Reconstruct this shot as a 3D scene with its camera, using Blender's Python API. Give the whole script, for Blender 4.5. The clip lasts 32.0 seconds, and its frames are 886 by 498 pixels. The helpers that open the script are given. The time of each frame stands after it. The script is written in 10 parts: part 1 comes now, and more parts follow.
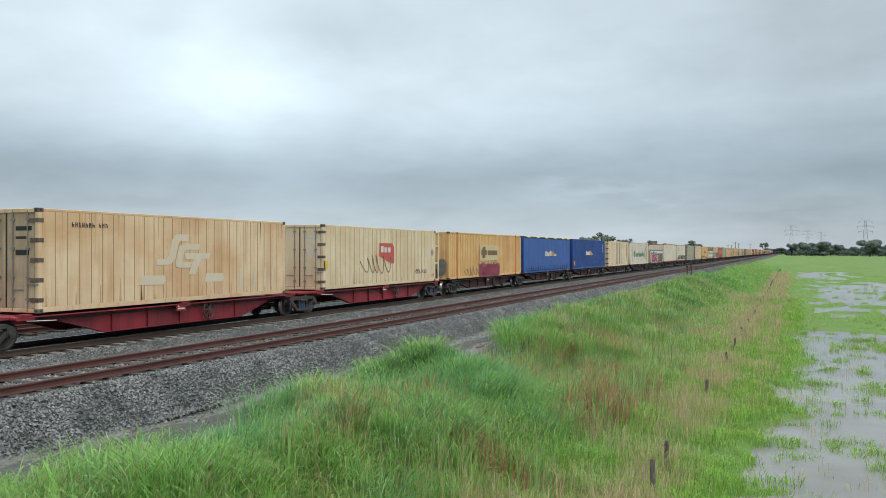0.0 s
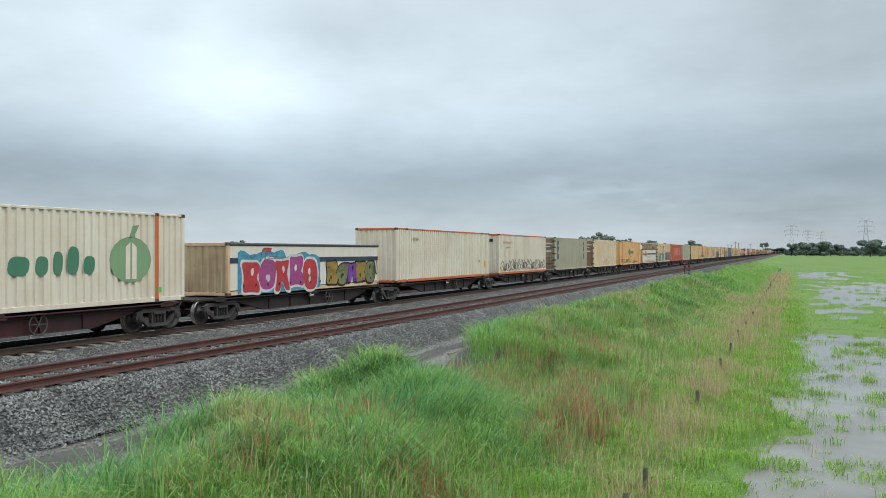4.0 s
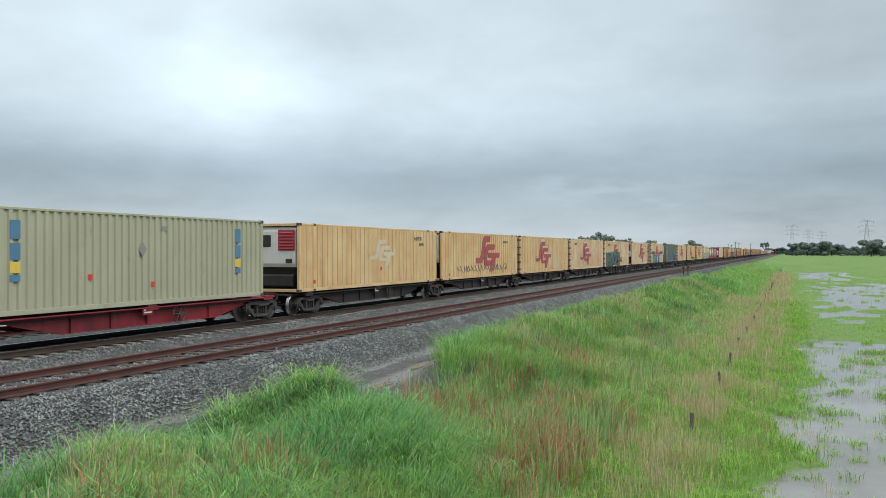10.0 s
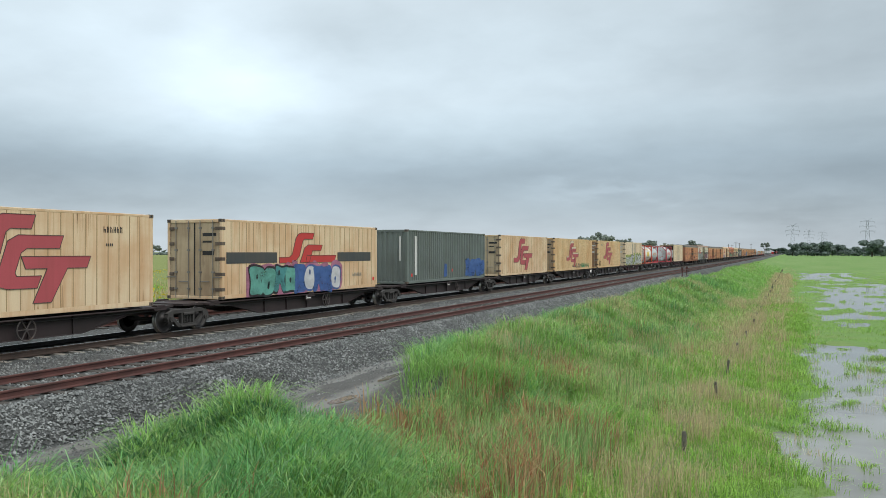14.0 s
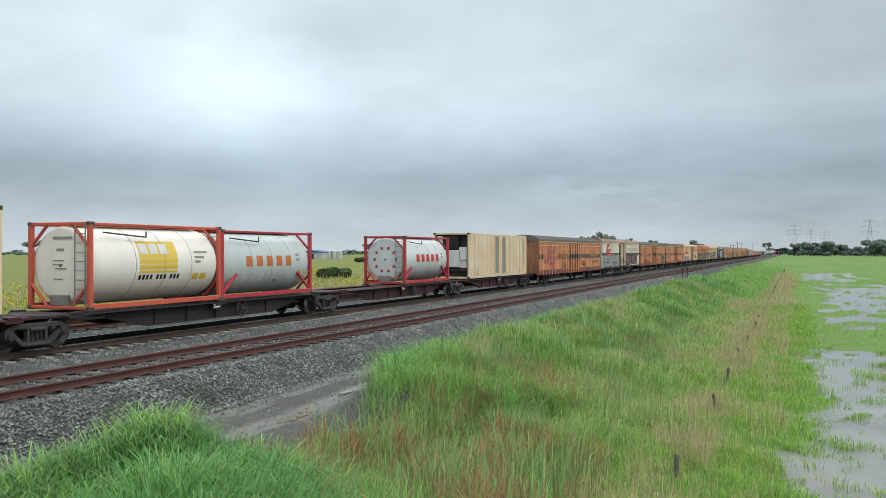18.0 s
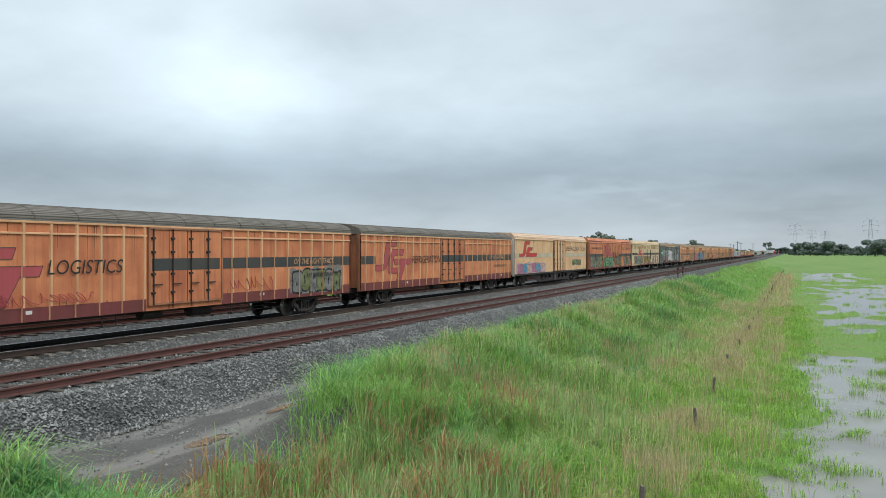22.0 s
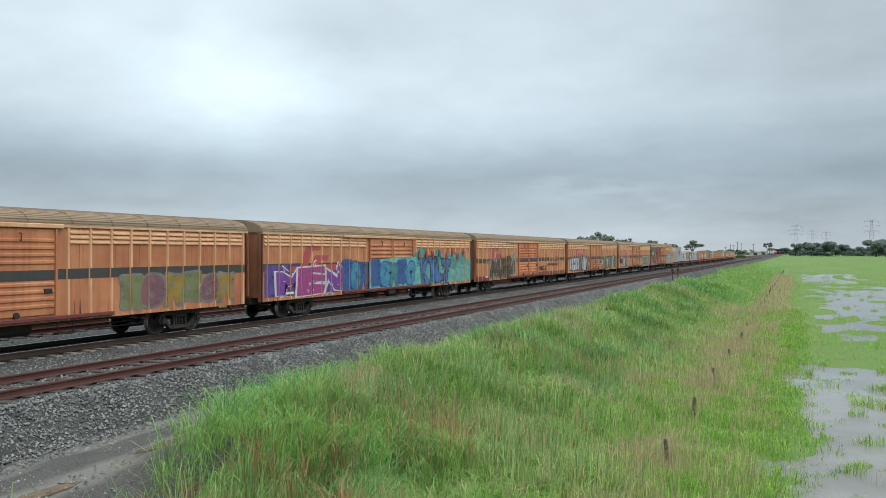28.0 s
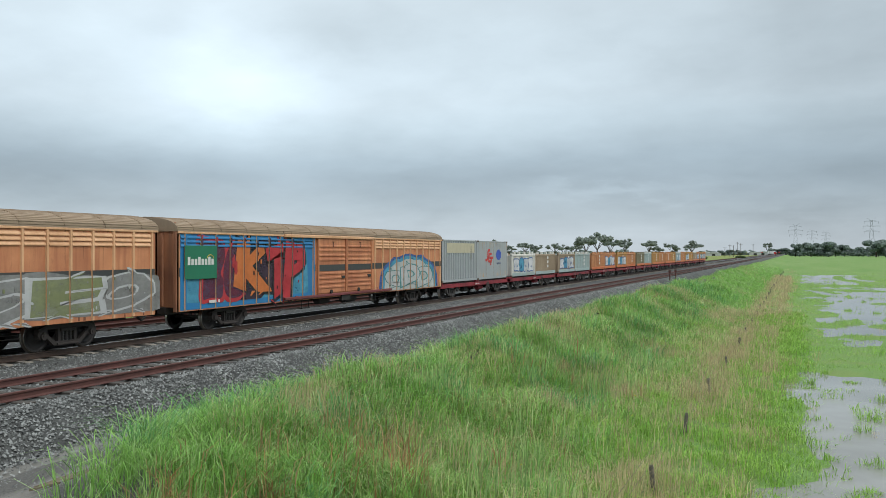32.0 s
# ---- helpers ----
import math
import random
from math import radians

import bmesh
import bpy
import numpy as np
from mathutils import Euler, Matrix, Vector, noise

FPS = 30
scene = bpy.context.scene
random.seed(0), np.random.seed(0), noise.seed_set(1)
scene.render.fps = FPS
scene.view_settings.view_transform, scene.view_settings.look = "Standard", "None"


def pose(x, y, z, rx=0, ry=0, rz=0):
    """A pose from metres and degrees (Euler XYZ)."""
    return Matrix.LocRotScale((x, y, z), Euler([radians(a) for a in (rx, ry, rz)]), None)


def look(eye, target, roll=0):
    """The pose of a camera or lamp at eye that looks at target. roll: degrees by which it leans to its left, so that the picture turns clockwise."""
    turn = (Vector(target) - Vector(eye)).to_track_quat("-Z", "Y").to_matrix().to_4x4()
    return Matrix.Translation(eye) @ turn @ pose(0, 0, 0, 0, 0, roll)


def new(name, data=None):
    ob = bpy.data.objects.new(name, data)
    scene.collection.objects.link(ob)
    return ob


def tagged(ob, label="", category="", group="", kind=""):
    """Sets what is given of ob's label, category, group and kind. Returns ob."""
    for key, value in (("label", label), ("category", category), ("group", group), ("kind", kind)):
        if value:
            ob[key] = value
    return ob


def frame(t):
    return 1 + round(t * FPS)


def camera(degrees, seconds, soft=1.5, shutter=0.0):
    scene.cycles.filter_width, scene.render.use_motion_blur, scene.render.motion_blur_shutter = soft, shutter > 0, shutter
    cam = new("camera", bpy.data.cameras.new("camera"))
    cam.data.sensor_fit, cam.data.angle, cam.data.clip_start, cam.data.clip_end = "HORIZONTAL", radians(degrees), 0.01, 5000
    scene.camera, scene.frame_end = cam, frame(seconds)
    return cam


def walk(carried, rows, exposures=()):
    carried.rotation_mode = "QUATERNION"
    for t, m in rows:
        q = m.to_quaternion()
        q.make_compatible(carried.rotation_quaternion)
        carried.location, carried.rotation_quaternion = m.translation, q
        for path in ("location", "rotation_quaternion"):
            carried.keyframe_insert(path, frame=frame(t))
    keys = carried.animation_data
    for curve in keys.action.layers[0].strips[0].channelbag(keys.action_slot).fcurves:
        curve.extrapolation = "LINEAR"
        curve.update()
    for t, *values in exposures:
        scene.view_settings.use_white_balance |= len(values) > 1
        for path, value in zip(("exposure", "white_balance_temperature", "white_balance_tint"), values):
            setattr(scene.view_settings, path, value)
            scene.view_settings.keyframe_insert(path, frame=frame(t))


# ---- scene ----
# camera: a drone that drifts forward beside the line, level and nearly parallel to the rails
LENS = 55.2
cam = camera(LENS, 32.0, soft=0.75)
walk(cam, [
    (0.0, pose(0.000, 0.000, 2.660, 90.173, 0, 22.355)),
    (2.0, pose(0.080, 1.335, 2.634, 90.172, 0, 22.354)),
    (4.0, pose(0.038, 2.729, 2.608, 90.170, 0, 22.370)),
    (6.0, pose(-0.102, 3.845, 2.607, 90.171, 0, 22.415)),
    (8.0, pose(-0.116, 5.067, 2.632, 90.161, 0, 22.416)),
    (10.0, pose(-0.153, 6.142, 2.676, 90.158, 0, 22.390)),
    (12.0, pose(-0.178, 7.266, 2.692, 90.154, 0, 22.399)),
    (14.0, pose(-0.210, 8.491, 2.691, 90.169, 0, 22.420)),
    (16.0, pose(-0.322, 9.679, 2.686, 90.171, 0, 22.479)),
    (18.0, pose(-0.302, 10.954, 2.683, 90.165, 0, 22.531)),
    (20.0, pose(-0.162, 12.333, 2.686, 90.162, 0, 22.551)),
    (22.0, pose(-0.028, 13.654, 2.686, 90.143, 0, 22.567)),
    (24.0, pose(0.136, 14.877, 2.729, 90.152, 0, 22.598)),
    (26.0, pose(0.219, 16.111, 2.756, 90.163, 0, 22.617)),
    (28.0, pose(0.239, 17.400, 2.759, 90.170, 0, 22.626)),
    (30.0, pose(0.210, 18.495, 2.778, 90.185, 0, 22.621)),
    (32.0, pose(0.203, 19.672, 2.815, 90.188, 0, 22.613)),
])

TRAIN_X, TRAIN_V = -20.22, 24.408

# ---- sky and light: an even overcast, brighter where the sun stands behind the cloud ----
world = bpy.data.worlds.new("world")
scene.world = world
world.use_nodes = True


def build_sky():
    nt = world.node_tree
    n, l = nt.nodes, nt.links
    bg = n["Background"]

    def math_node(op, a, b=None):
        k = n.new("ShaderNodeMath")
        k.operation = op
        for i, v in enumerate((a, b)):
            if v is None:
                continue
            if isinstance(v, (int, float)):
                k.inputs[i].default_value = v
            else:
                l.new(v, k.inputs[i])
        return k.outputs[0]

    tc = n.new("ShaderNodeTexCoord")
    sep = n.new("ShaderNodeSeparateXYZ")
    l.new(tc.outputs["Generated"], sep.inputs[0])
    x, y, z = sep.outputs
    up = math_node("MAXIMUM", z, 0.0)
    depth = math_node("ADD", up, 0.24)
    plane = n.new("ShaderNodeCombineXYZ")
    l.new(math_node("DIVIDE", x, depth), plane.inputs[0])
    l.new(math_node("DIVIDE", y, depth), plane.inputs[1])

    def cloud(scale, detail, loc):
        mp = n.new("ShaderNodeMapping")
        mp.inputs["Location"].default_value = loc
        l.new(plane.outputs[0], mp.inputs[0])
        t = n.new("ShaderNodeTexNoise")
        t.inputs["Scale"].default_value = scale
        t.inputs["Detail"].default_value = detail
        t.inputs["Roughness"].default_value = 0.55
        l.new(mp.outputs[0], t.inputs[0])
        return t.outputs[0]

    # brightness of the cloud deck by height above the horizon
    ramp = n.new("ShaderNodeValToRGB")
    e = ramp.color_ramp.elements
    stops = [(0.0, (0.515, 0.580, 0.630)), (0.028, (0.486, 0.562, 0.618)), (0.05, (0.425, 0.505, 0.562)), (0.085, (0.368, 0.455, 0.522)),
             (0.105, (0.392, 0.488, 0.560)), (0.14, (0.515, 0.625, 0.700)), (0.17, (0.575, 0.680, 0.752)), (0.24, (0.590, 0.695, 0.765)), (0.32, (0.615, 0.712, 0.775)), (1.0, (1.75, 1.88, 1.95))]
    while len(e) < len(stops):
        e.new(0.5)
    for k, (p, c) in zip(e, stops):
        k.position, k.color = p, (*c, 1)
    wob = math_node("MULTIPLY", math_node("SUBTRACT", cloud(0.9, 3, (3.1, 1.7, 0)), 0.5), 0.055)
    l.new(math_node("ADD", up, math_node("MULTIPLY", wob, math_node("MINIMUM", math_node("MULTIPLY", up, 9.0), 1.0))), ramp.inputs[0])
    # large and small cloud forms
    c1 = math_node("MULTIPLY", math_node("SUBTRACT", cloud(0.85, 4, (7.3, 2.2, 0)), 0.5), 0.40)
    c2 = math_node("MULTIPLY", math_node("SUBTRACT", cloud(2.4, 5, (1.1, 5.2, 0)), 0.5), 0.34)
    c3 = math_node("MULTIPLY", math_node("SUBTRACT", cloud(6.5, 5, (4.7, 0.9, 0)), 0.5), 0.10)
    forms = math_node("ADD", math_node("ADD", c1, math_node("ADD", c2, c3)), 1.0)
    # the sun behind the cloud
    dot = n.new("ShaderNodeVectorMath")
    dot.operation = "DOT_PRODUCT"
    l.new(tc.outputs["Generated"], dot.inputs[0])
    dot.inputs[1].default_value = Vector((-0.570, 0.797, 0.198)).normalized()
    near_sun = math_node("MAXIMUM", dot.outputs["Value"], 0.0)
    glow = math_node("ADD", math_node("MULTIPLY", math_node("POWER", near_sun, 140.0), 0.22), math_node("MULTIPLY", math_node("POWER", near_sun, 12.0), 0.2))
    # single clouds: bearing to the left of north and height in degrees, breadth, depth, and how much lighter or darker
    round_warp = math_node("MULTIPLY", math_node("SUBTRACT", cloud(3.2, 5, (9.1, 4.4, 0)), 0.5), 9.0)
    high_warp = math_node("MULTIPLY", math_node("SUBTRACT", cloud(3.8, 5, (2.6, 8.3, 0)), 0.5), 4.5)
    bearing = math_node("ADD", math_node("MULTIPLY", math_node("ARCTAN2", math_node("MULTIPLY", x, -1.0), y), 57.3), round_warp)
    height = math_node("ADD", math_node("MULTIPLY", math_node("ARCSINE", z), 57.3), high_warp)
    single = 0.0
    for az, el, wide, deep, gain in ((35.5, 10.3, 4.6, 2.4, 0.20), (38.0, 12.5, 9.0, 3.2, 0.05), (17.5, 10.5, 7.5, 4.0, 0.17), (30.0, 14.6, 5.0, 1.8, -0.13), (41.0, 14.8, 3.0, 1.6, -0.07),
                                     (48.5, 13.5, 4.5, 3.0, 0.13), (11.0, 4.1, 5.0, 0.55, 0.15), (36.0, 5.0, 11.0, 2.6, -0.07), (-3.0, 14.0, 6.0, 5.0, -0.10), (47.0, 5.0, 9.0, 2.4, -0.13),
                                     (20.0, 5.4, 12.0, 0.9, -0.06), (0.0, 2.6, 7.0, 0.5, -0.05)):
        a = math_node("POWER", math_node("DIVIDE", math_node("SUBTRACT", bearing, az), wide), 2.0)
        b = math_node("POWER", math_node("DIVIDE", math_node("SUBTRACT", height, el), deep), 2.0)
        bell = math_node("MULTIPLY", math_node("EXPONENT", math_node("MULTIPLY", math_node("ADD", a, b), -1.0)), gain)
        single = math_node("ADD", bell, single)
    # the deck thickens away from the sun
    side = n.new("ShaderNodeMapRange")
    side.inputs[1].default_value, side.inputs[2].default_value = -0.12, 0.25
    side.inputs[3].default_value, side.inputs[4].default_value = 0.0, -0.15
    l.new(x, side.inputs[0])
    total = math_node("ADD", math_node("ADD", forms, glow), math_node("ADD", side.outputs[0], single))
    mul = n.new("ShaderNodeVectorMath")
    mul.operation = "MULTIPLY"
    l.new(ramp.outputs[0], mul.inputs[0])
    l.new(total, mul.inputs[1])
    sky = n.new("ShaderNodeTexSky")
    sky.sky_type, sky.sun_disc = "NISHITA", False
    sky.sun_elevation, sky.sun_rotation = SUN_UP, SUN_TURN
    dim = n.new("ShaderNodeVectorMath")
    dim.operation = "SCALE"
    l.new(sky.outputs[0], dim.inputs[0])
    dim.inputs["Scale"].default_value = 0.08
    mix = n.new("ShaderNodeMix")
    mix.data_type = "RGBA"
    mix.inputs[0].default_value = 0.95
    l.new(dim.outputs[0], mix.inputs[6])
    l.new(mul.outputs[0], mix.inputs[7])
    l.new(mix.outputs[2], bg.inputs[0])
    bg.inputs[1].default_value = 1.0


SUN_UP, SUN_TURN = radians(51), radians(96)
build_sky()
sun = new("sun", bpy.data.lights.new("sun", "SUN"))
sun.data.energy, sun.data.angle, sun.data.color = 1.5, radians(40), (1.0, 0.97, 0.92)
sun.matrix_world = look((36, -4, 45), (0, 0, 0))

# ---- materials ----


def nodes_of(name):
    m = bpy.data.materials.new(name)
    m.use_nodes = True
    return m, m.node_tree.nodes, m.node_tree.links, m.node_tree.nodes["Principled BSDF"]


def noise_node(n, l, vec, scale, detail=4.0, rough=0.55):
    t = n.new("ShaderNodeTexNoise")
    t.inputs["Scale"].default_value, t.inputs["Detail"].default_value, t.inputs["Roughness"].default_value = scale, detail, rough
    l.new(vec, t.inputs[0])
    return t.outputs[0]


def ramp_node(n, l, fac, lo, hi):
    r = n.new("ShaderNodeMapRange")
    r.inputs[1].default_value, r.inputs[2].default_value = lo, hi
    l.new(fac, r.inputs[0])
    return r.outputs[0]


def mix_node(n, l, fac, a, b):
    k = n.new("ShaderNodeMix")
    k.data_type = "RGBA"
    for i, v in ((0, fac), (6, a), (7, b)):
        if isinstance(v, float):
            k.inputs[i].default_value = v
        elif isinstance(v, tuple):
            k.inputs[i].default_value = (*v, 1)
        else:
            l.new(v, k.inputs[i])
    return k.outputs[2]


def coords(n, l, stretch=(1, 1, 1), vary=True):
    """Object coordinates, moved at random from object to object."""
    tc = n.new("ShaderNodeTexCoord")
    out = tc.outputs["Object"]
    if vary:
        oi = n.new("ShaderNodeObjectInfo")
        mu = n.new("ShaderNodeMath")
        mu.operation = "MULTIPLY"
        mu.inputs[1].default_value = 37.0
        l.new(oi.outputs["Random"], mu.inputs[0])
        ad = n.new("ShaderNodeVectorMath")
        l.new(out, ad.inputs[0])
        l.new(mu.outputs[0], ad.inputs[1])
        out = ad.outputs[0]
    mp = n.new("ShaderNodeMapping")
    mp.inputs["Scale"].default_value = stretch
    l.new(out, mp.inputs[0])
    return mp.outputs[0]


def bump_node(n, l, bsdf, height, strength, dist):
    b = n.new("ShaderNodeBump")
    b.inputs["Strength"].default_value, b.inputs["Distance"].default_value = strength, dist
    l.new(height, b.inputs["Height"])
    l.new(b.outputs[0], bsdf.inputs["Normal"])


def paint(name, col, stain=None, rust=0.25, wear=0.5, rough=0.55, streak=(0.16, 0.09, 0.045), fade=0.0):
    """Old paint on steel: faded patches, long dirty runs, rust specks and fine grain."""
    m, n, l, b = nodes_of(name)
    stain = stain or tuple(c * 0.62 for c in col)
    big = noise_node(n, l, coords(n, l, (0.5, 0.5, 0.7)), 1.0, 5)
    runs = noise_node(n, l, coords(n, l, (5.0, 5.0, 0.35)), 1.0, 4, 0.6)
    fine = noise_node(n, l, coords(n, l), 26.0, 3)
    spots = noise_node(n, l, coords(n, l, (2.2, 2.2, 0.9)), 1.0, 8, 0.68)
    c = mix_node(n, l, ramp_node(n, l, big, 0.38, 0.72), col, tuple(a + (s - a) * wear for a, s in zip(col, stain)))
    k = n.new("ShaderNodeMath")
    k.operation = "MULTIPLY"
    l.new(ramp_node(n, l, runs, 0.48, 0.68), k.inputs[0])
    k.inputs[1].default_value = 0.65 * wear
    c = mix_node(n, l, k.outputs[0], c, stain)
    broad = noise_node(n, l, coords(n, l, (1.7, 1.7, 0.16)), 1.0, 3, 0.5)
    kb = n.new("ShaderNodeMath")
    kb.operation = "MULTIPLY"
    l.new(ramp_node(n, l, broad, 0.52, 0.72), kb.inputs[0])
    kb.inputs[1].default_value = 0.6 * wear
    c = mix_node(n, l, kb.outputs[0], c, tuple(0.75 * q + 0.25 * w for q, w in zip(stain, streak)))
    k2 = n.new("ShaderNodeMath")
    k2.operation = "MULTIPLY"
    l.new(ramp_node(n, l, spots, 0.60, 0.72), k2.inputs[0])
    k2.inputs[1].default_value = rust
    c = mix_node(n, l, k2.outputs[0], c, streak)
    k3 = n.new("ShaderNodeMath")
    k3.operation = "MULTIPLY"
    l.new(ramp_node(n, l, fine, 0.35, 0.75), k3.inputs[0])
    k3.inputs[1].default_value = 0.14
    c = mix_node(n, l, k3.outputs[0], c, tuple(v * 0.55 for v in col))
    l.new(c, b.inputs["Base Color"])
    r = n.new("ShaderNodeMapRange")
    r.inputs[3].default_value, r.inputs[4].default_value = rough - 0.12, rough + 0.2
    l.new(big, r.inputs[0])
    l.new(r.outputs[0], b.inputs["Roughness"])
    bump_node(n, l, b, spots, 0.25, 0.006)
    if fade:
        # thin and weathered spray paint lets the wall show through
        thin = noise_node(n, l, coords(n, l, (0.9, 0.9, 1.6)), 1.3, 7, 0.66)
        a = n.new("ShaderNodeMapRange")
        a.inputs[1].default_value, a.inputs[2].default_value = 0.42, 0.66
        a.inputs[3].default_value, a.inputs[4].default_value = 1.0 - 0.25 * fade, 1.0 - fade
        l.new(thin, a.inputs[0])
        l.new(a.outputs[0], b.inputs["Alpha"])
    return m


def matter(name, col, col2, scale, rough=0.8, metal=0.0, bump=0.4, dist=0.01, island=False, vary=True, fine=18.0):
    """A rough material between two colours at two scales of grain."""
    m, n, l, b = nodes_of(name)
    v = coords(n, l, vary=vary)
    big = noise_node(n, l, v, scale, 6, 0.6)
    small = noise_node(n, l, v, scale * fine, 3)
    mid = tuple((p + q) / 2 for p, q in zip(col, col2))
    c = mix_node(n, l, ramp_node(n, l, big, 0.32, 0.68), col, col2)
    k = n.new("ShaderNodeMath")
    k.operation = "MULTIPLY"
    l.new(ramp_node(n, l, small, 0.3, 0.7), k.inputs[0])
    k.inputs[1].default_value = 0.5
    c = mix_node(n, l, k.outputs[0], c, tuple(q * 0.8 for q in mid))
    if island:
        g = n.new("ShaderNodeNewGeometry")
        hs = n.new("ShaderNodeHueSaturation")
        l.new(c, hs.inputs["Color"])
        mr = n.new("ShaderNodeMapRange")
        mr.inputs[3].default_value, mr.inputs[4].default_value = 0.28, 1.75
        l.new(g.outputs["Random Per Island"], mr.inputs[0])
        l.new(mr.outputs[0], hs.inputs["Value"])
        c = hs.outputs[0]
    l.new(c, b.inputs["Base Color"])
    b.inputs["Roughness"].default_value, b.inputs["Metallic"].default_value = rough, metal
    if bump:
        bump_node(n, l, b, small, bump, dist)
    return m


# ---- mesh building ----


class Shape:
    """Vertices and faces of one part, with a material index a face."""

    def __init__(self):
        self.v, self.f, self.mi = [], [], []

    def add(self, v, f, mi=0):
        o = len(self.v)
        self.v += [tuple(p) for p in v]
        self.f += [tuple(i + o for i in q) for q in f]
        self.mi += [mi] * len(f)
        return self

    def box(self, x0, x1, y0, y1, z0, z1, mi=0):
        v = [(x, y, z) for x in (x0, x1) for y in (y0, y1) for z in (z0, z1)]
        return self.add(v, [(0, 1, 3, 2), (4, 6, 7, 5), (0, 4, 5, 1), (2, 3, 7, 6), (0, 2, 6, 4), (1, 5, 7, 3)], mi)

    def slab(self, x0, x1, y0, y1, z0, z1, c=0.012, mi=0):
        """A box with its long edges broken, along its longest side."""
        d = (x1 - x0, y1 - y0, z1 - z0)
        ax = d.index(max(d))
        lo, hi = (x0, y0, z0), (x1, y1, z1)
        u, w = [i for i in range(3) if i != ax]
        p = [(lo[u] + c, lo[w]), (hi[u] - c, lo[w]), (hi[u], lo[w] + c), (hi[u], hi[w] - c), (hi[u] - c, hi[w]), (lo[u] + c, hi[w]), (lo[u], hi[w] - c), (lo[u], lo[w] + c)]
        return self.prism(p, ax, lo[ax], hi[ax], mi)

    def prism(self, poly, ax, a0, a1, mi=0):
        """A polygon in the two other axes, drawn out along ax."""
        u, w = [i for i in range(3) if i != ax]
        k = len(poly)
        v = []
        for a in (a0, a1):
            for p in poly:
                q = [0, 0, 0]
                q[ax], q[u], q[w] = a, p[0], p[1]
                v.append(q)
        f = [tuple(range(k))[::-1], tuple(range(k, 2 * k))]
        f += [(i, (i + 1) % k, (i + 1) % k + k, i + k) for i in range(k)]
        area = sum(poly[i][0] * poly[(i + 1) % k][1] - poly[(i + 1) % k][0] * poly[i][1] for i in range(k))
        if (area < 0) != (ax == 1):
            f = [q[::-1] for q in f]
        return self.add(v, f, mi)

    def rod(self, p, q, r, k=6, mi=0, cap=True):
        p, q = Vector(p), Vector(q)
        d = (q - p).normalized()
        a = d.orthogonal().normalized()
        b = d.cross(a)
        v = [c + (a * math.cos(t) + b * math.sin(t)) * r for c in (p, q) for t in (2 * math.pi * i / k for i in range(k))]
        f = [(i, (i + 1) % k, (i + 1) % k + k, i + k) for i in range(k)]
        if cap:
            f += [tuple(range(k))[::-1], tuple(range(k, 2 * k))]
        return self.add(v, f, mi)

    def lathe(self, prof, ax, c, k=20, mis=None):
        """Rings (along, radius) turned round the axis ax through c."""
        u, w = [i for i in range(3) if i != ax]
        v, f, mi = [], [], []
        for a, r in prof:
            for i in range(k):
                t = 2 * math.pi * i / k
                q = [0, 0, 0]
                q[ax], q[u], q[w] = c[ax] + a, c[u] + r * math.cos(t), c[w] + r * math.sin(t)
                v.append(q)
        for j in range(len(prof) - 1):
            for i in range(k):
                f.append((j * k + i, j * k + (i + 1) % k, (j + 1) * k + (i + 1) % k, (j + 1) * k + i))
                mi.append(mis[j] if mis else 0)
        o = len(self.v)
        self.add(v, f)
        if mis:
            self.mi[-len(mi):] = mi
        self.f += [tuple(o + i for i in range(k)), tuple(o + (len(prof) - 1) * k + i for i in range(k))]
        self.mi += [0, 0]
        return self

    def mesh(self, name, mats, smooth=False):
        me = bpy.data.meshes.new(name)
        me.from_pydata(self.v, [], self.f)
        for m in mats if isinstance(mats, (list, tuple)) else (mats,):
            me.materials.append(m)
        if any(self.mi):
            me.polygons.foreach_set("material_index", self.mi)
        if smooth:
            me.polygons.foreach_set("use_smooth", [True] * len(me.polygons))
        me.update()
        return me


def part(name, shape, mats, parent, label="", smooth=False, at=None):
    """One mesh object under a thing or under a part. shape: a Shape, or a mesh that others share."""
    me = shape.mesh(name, mats, smooth) if isinstance(shape, Shape) else shape
    ob = new(name, me)
    ob.parent = parent
    if at is not None:
        ob.matrix_basis = at
    return tagged(ob, label)


def thing(name, label, category, group="", kind="", at=(0, 0, 0)):
    ob = new(name)
    ob.empty_display_size = 0.2
    ob.location = at
    return tagged(ob, label, category, group, kind)


WORDS = {}


def word_mesh(text):
    """Corners and faces of a word in the built-in font."""
    if text not in WORDS:
        cu = bpy.data.curves.new("word", "FONT")
        cu.body, cu.size, cu.resolution_u = text, 1.0, 4
        tmp = new("word", cu)
        bpy.context.view_layer.update()
        me = bpy.data.meshes.new_from_object(tmp.evaluated_get(bpy.context.evaluated_depsgraph_get()))
        WORDS[text] = (np.array([v.co[:] for v in me.vertices]), [tuple(q.vertices) for q in me.polygons])
        bpy.data.objects.remove(tmp)
        bpy.data.curves.remove(cu)
        bpy.data.meshes.remove(me)
    return WORDS[text]


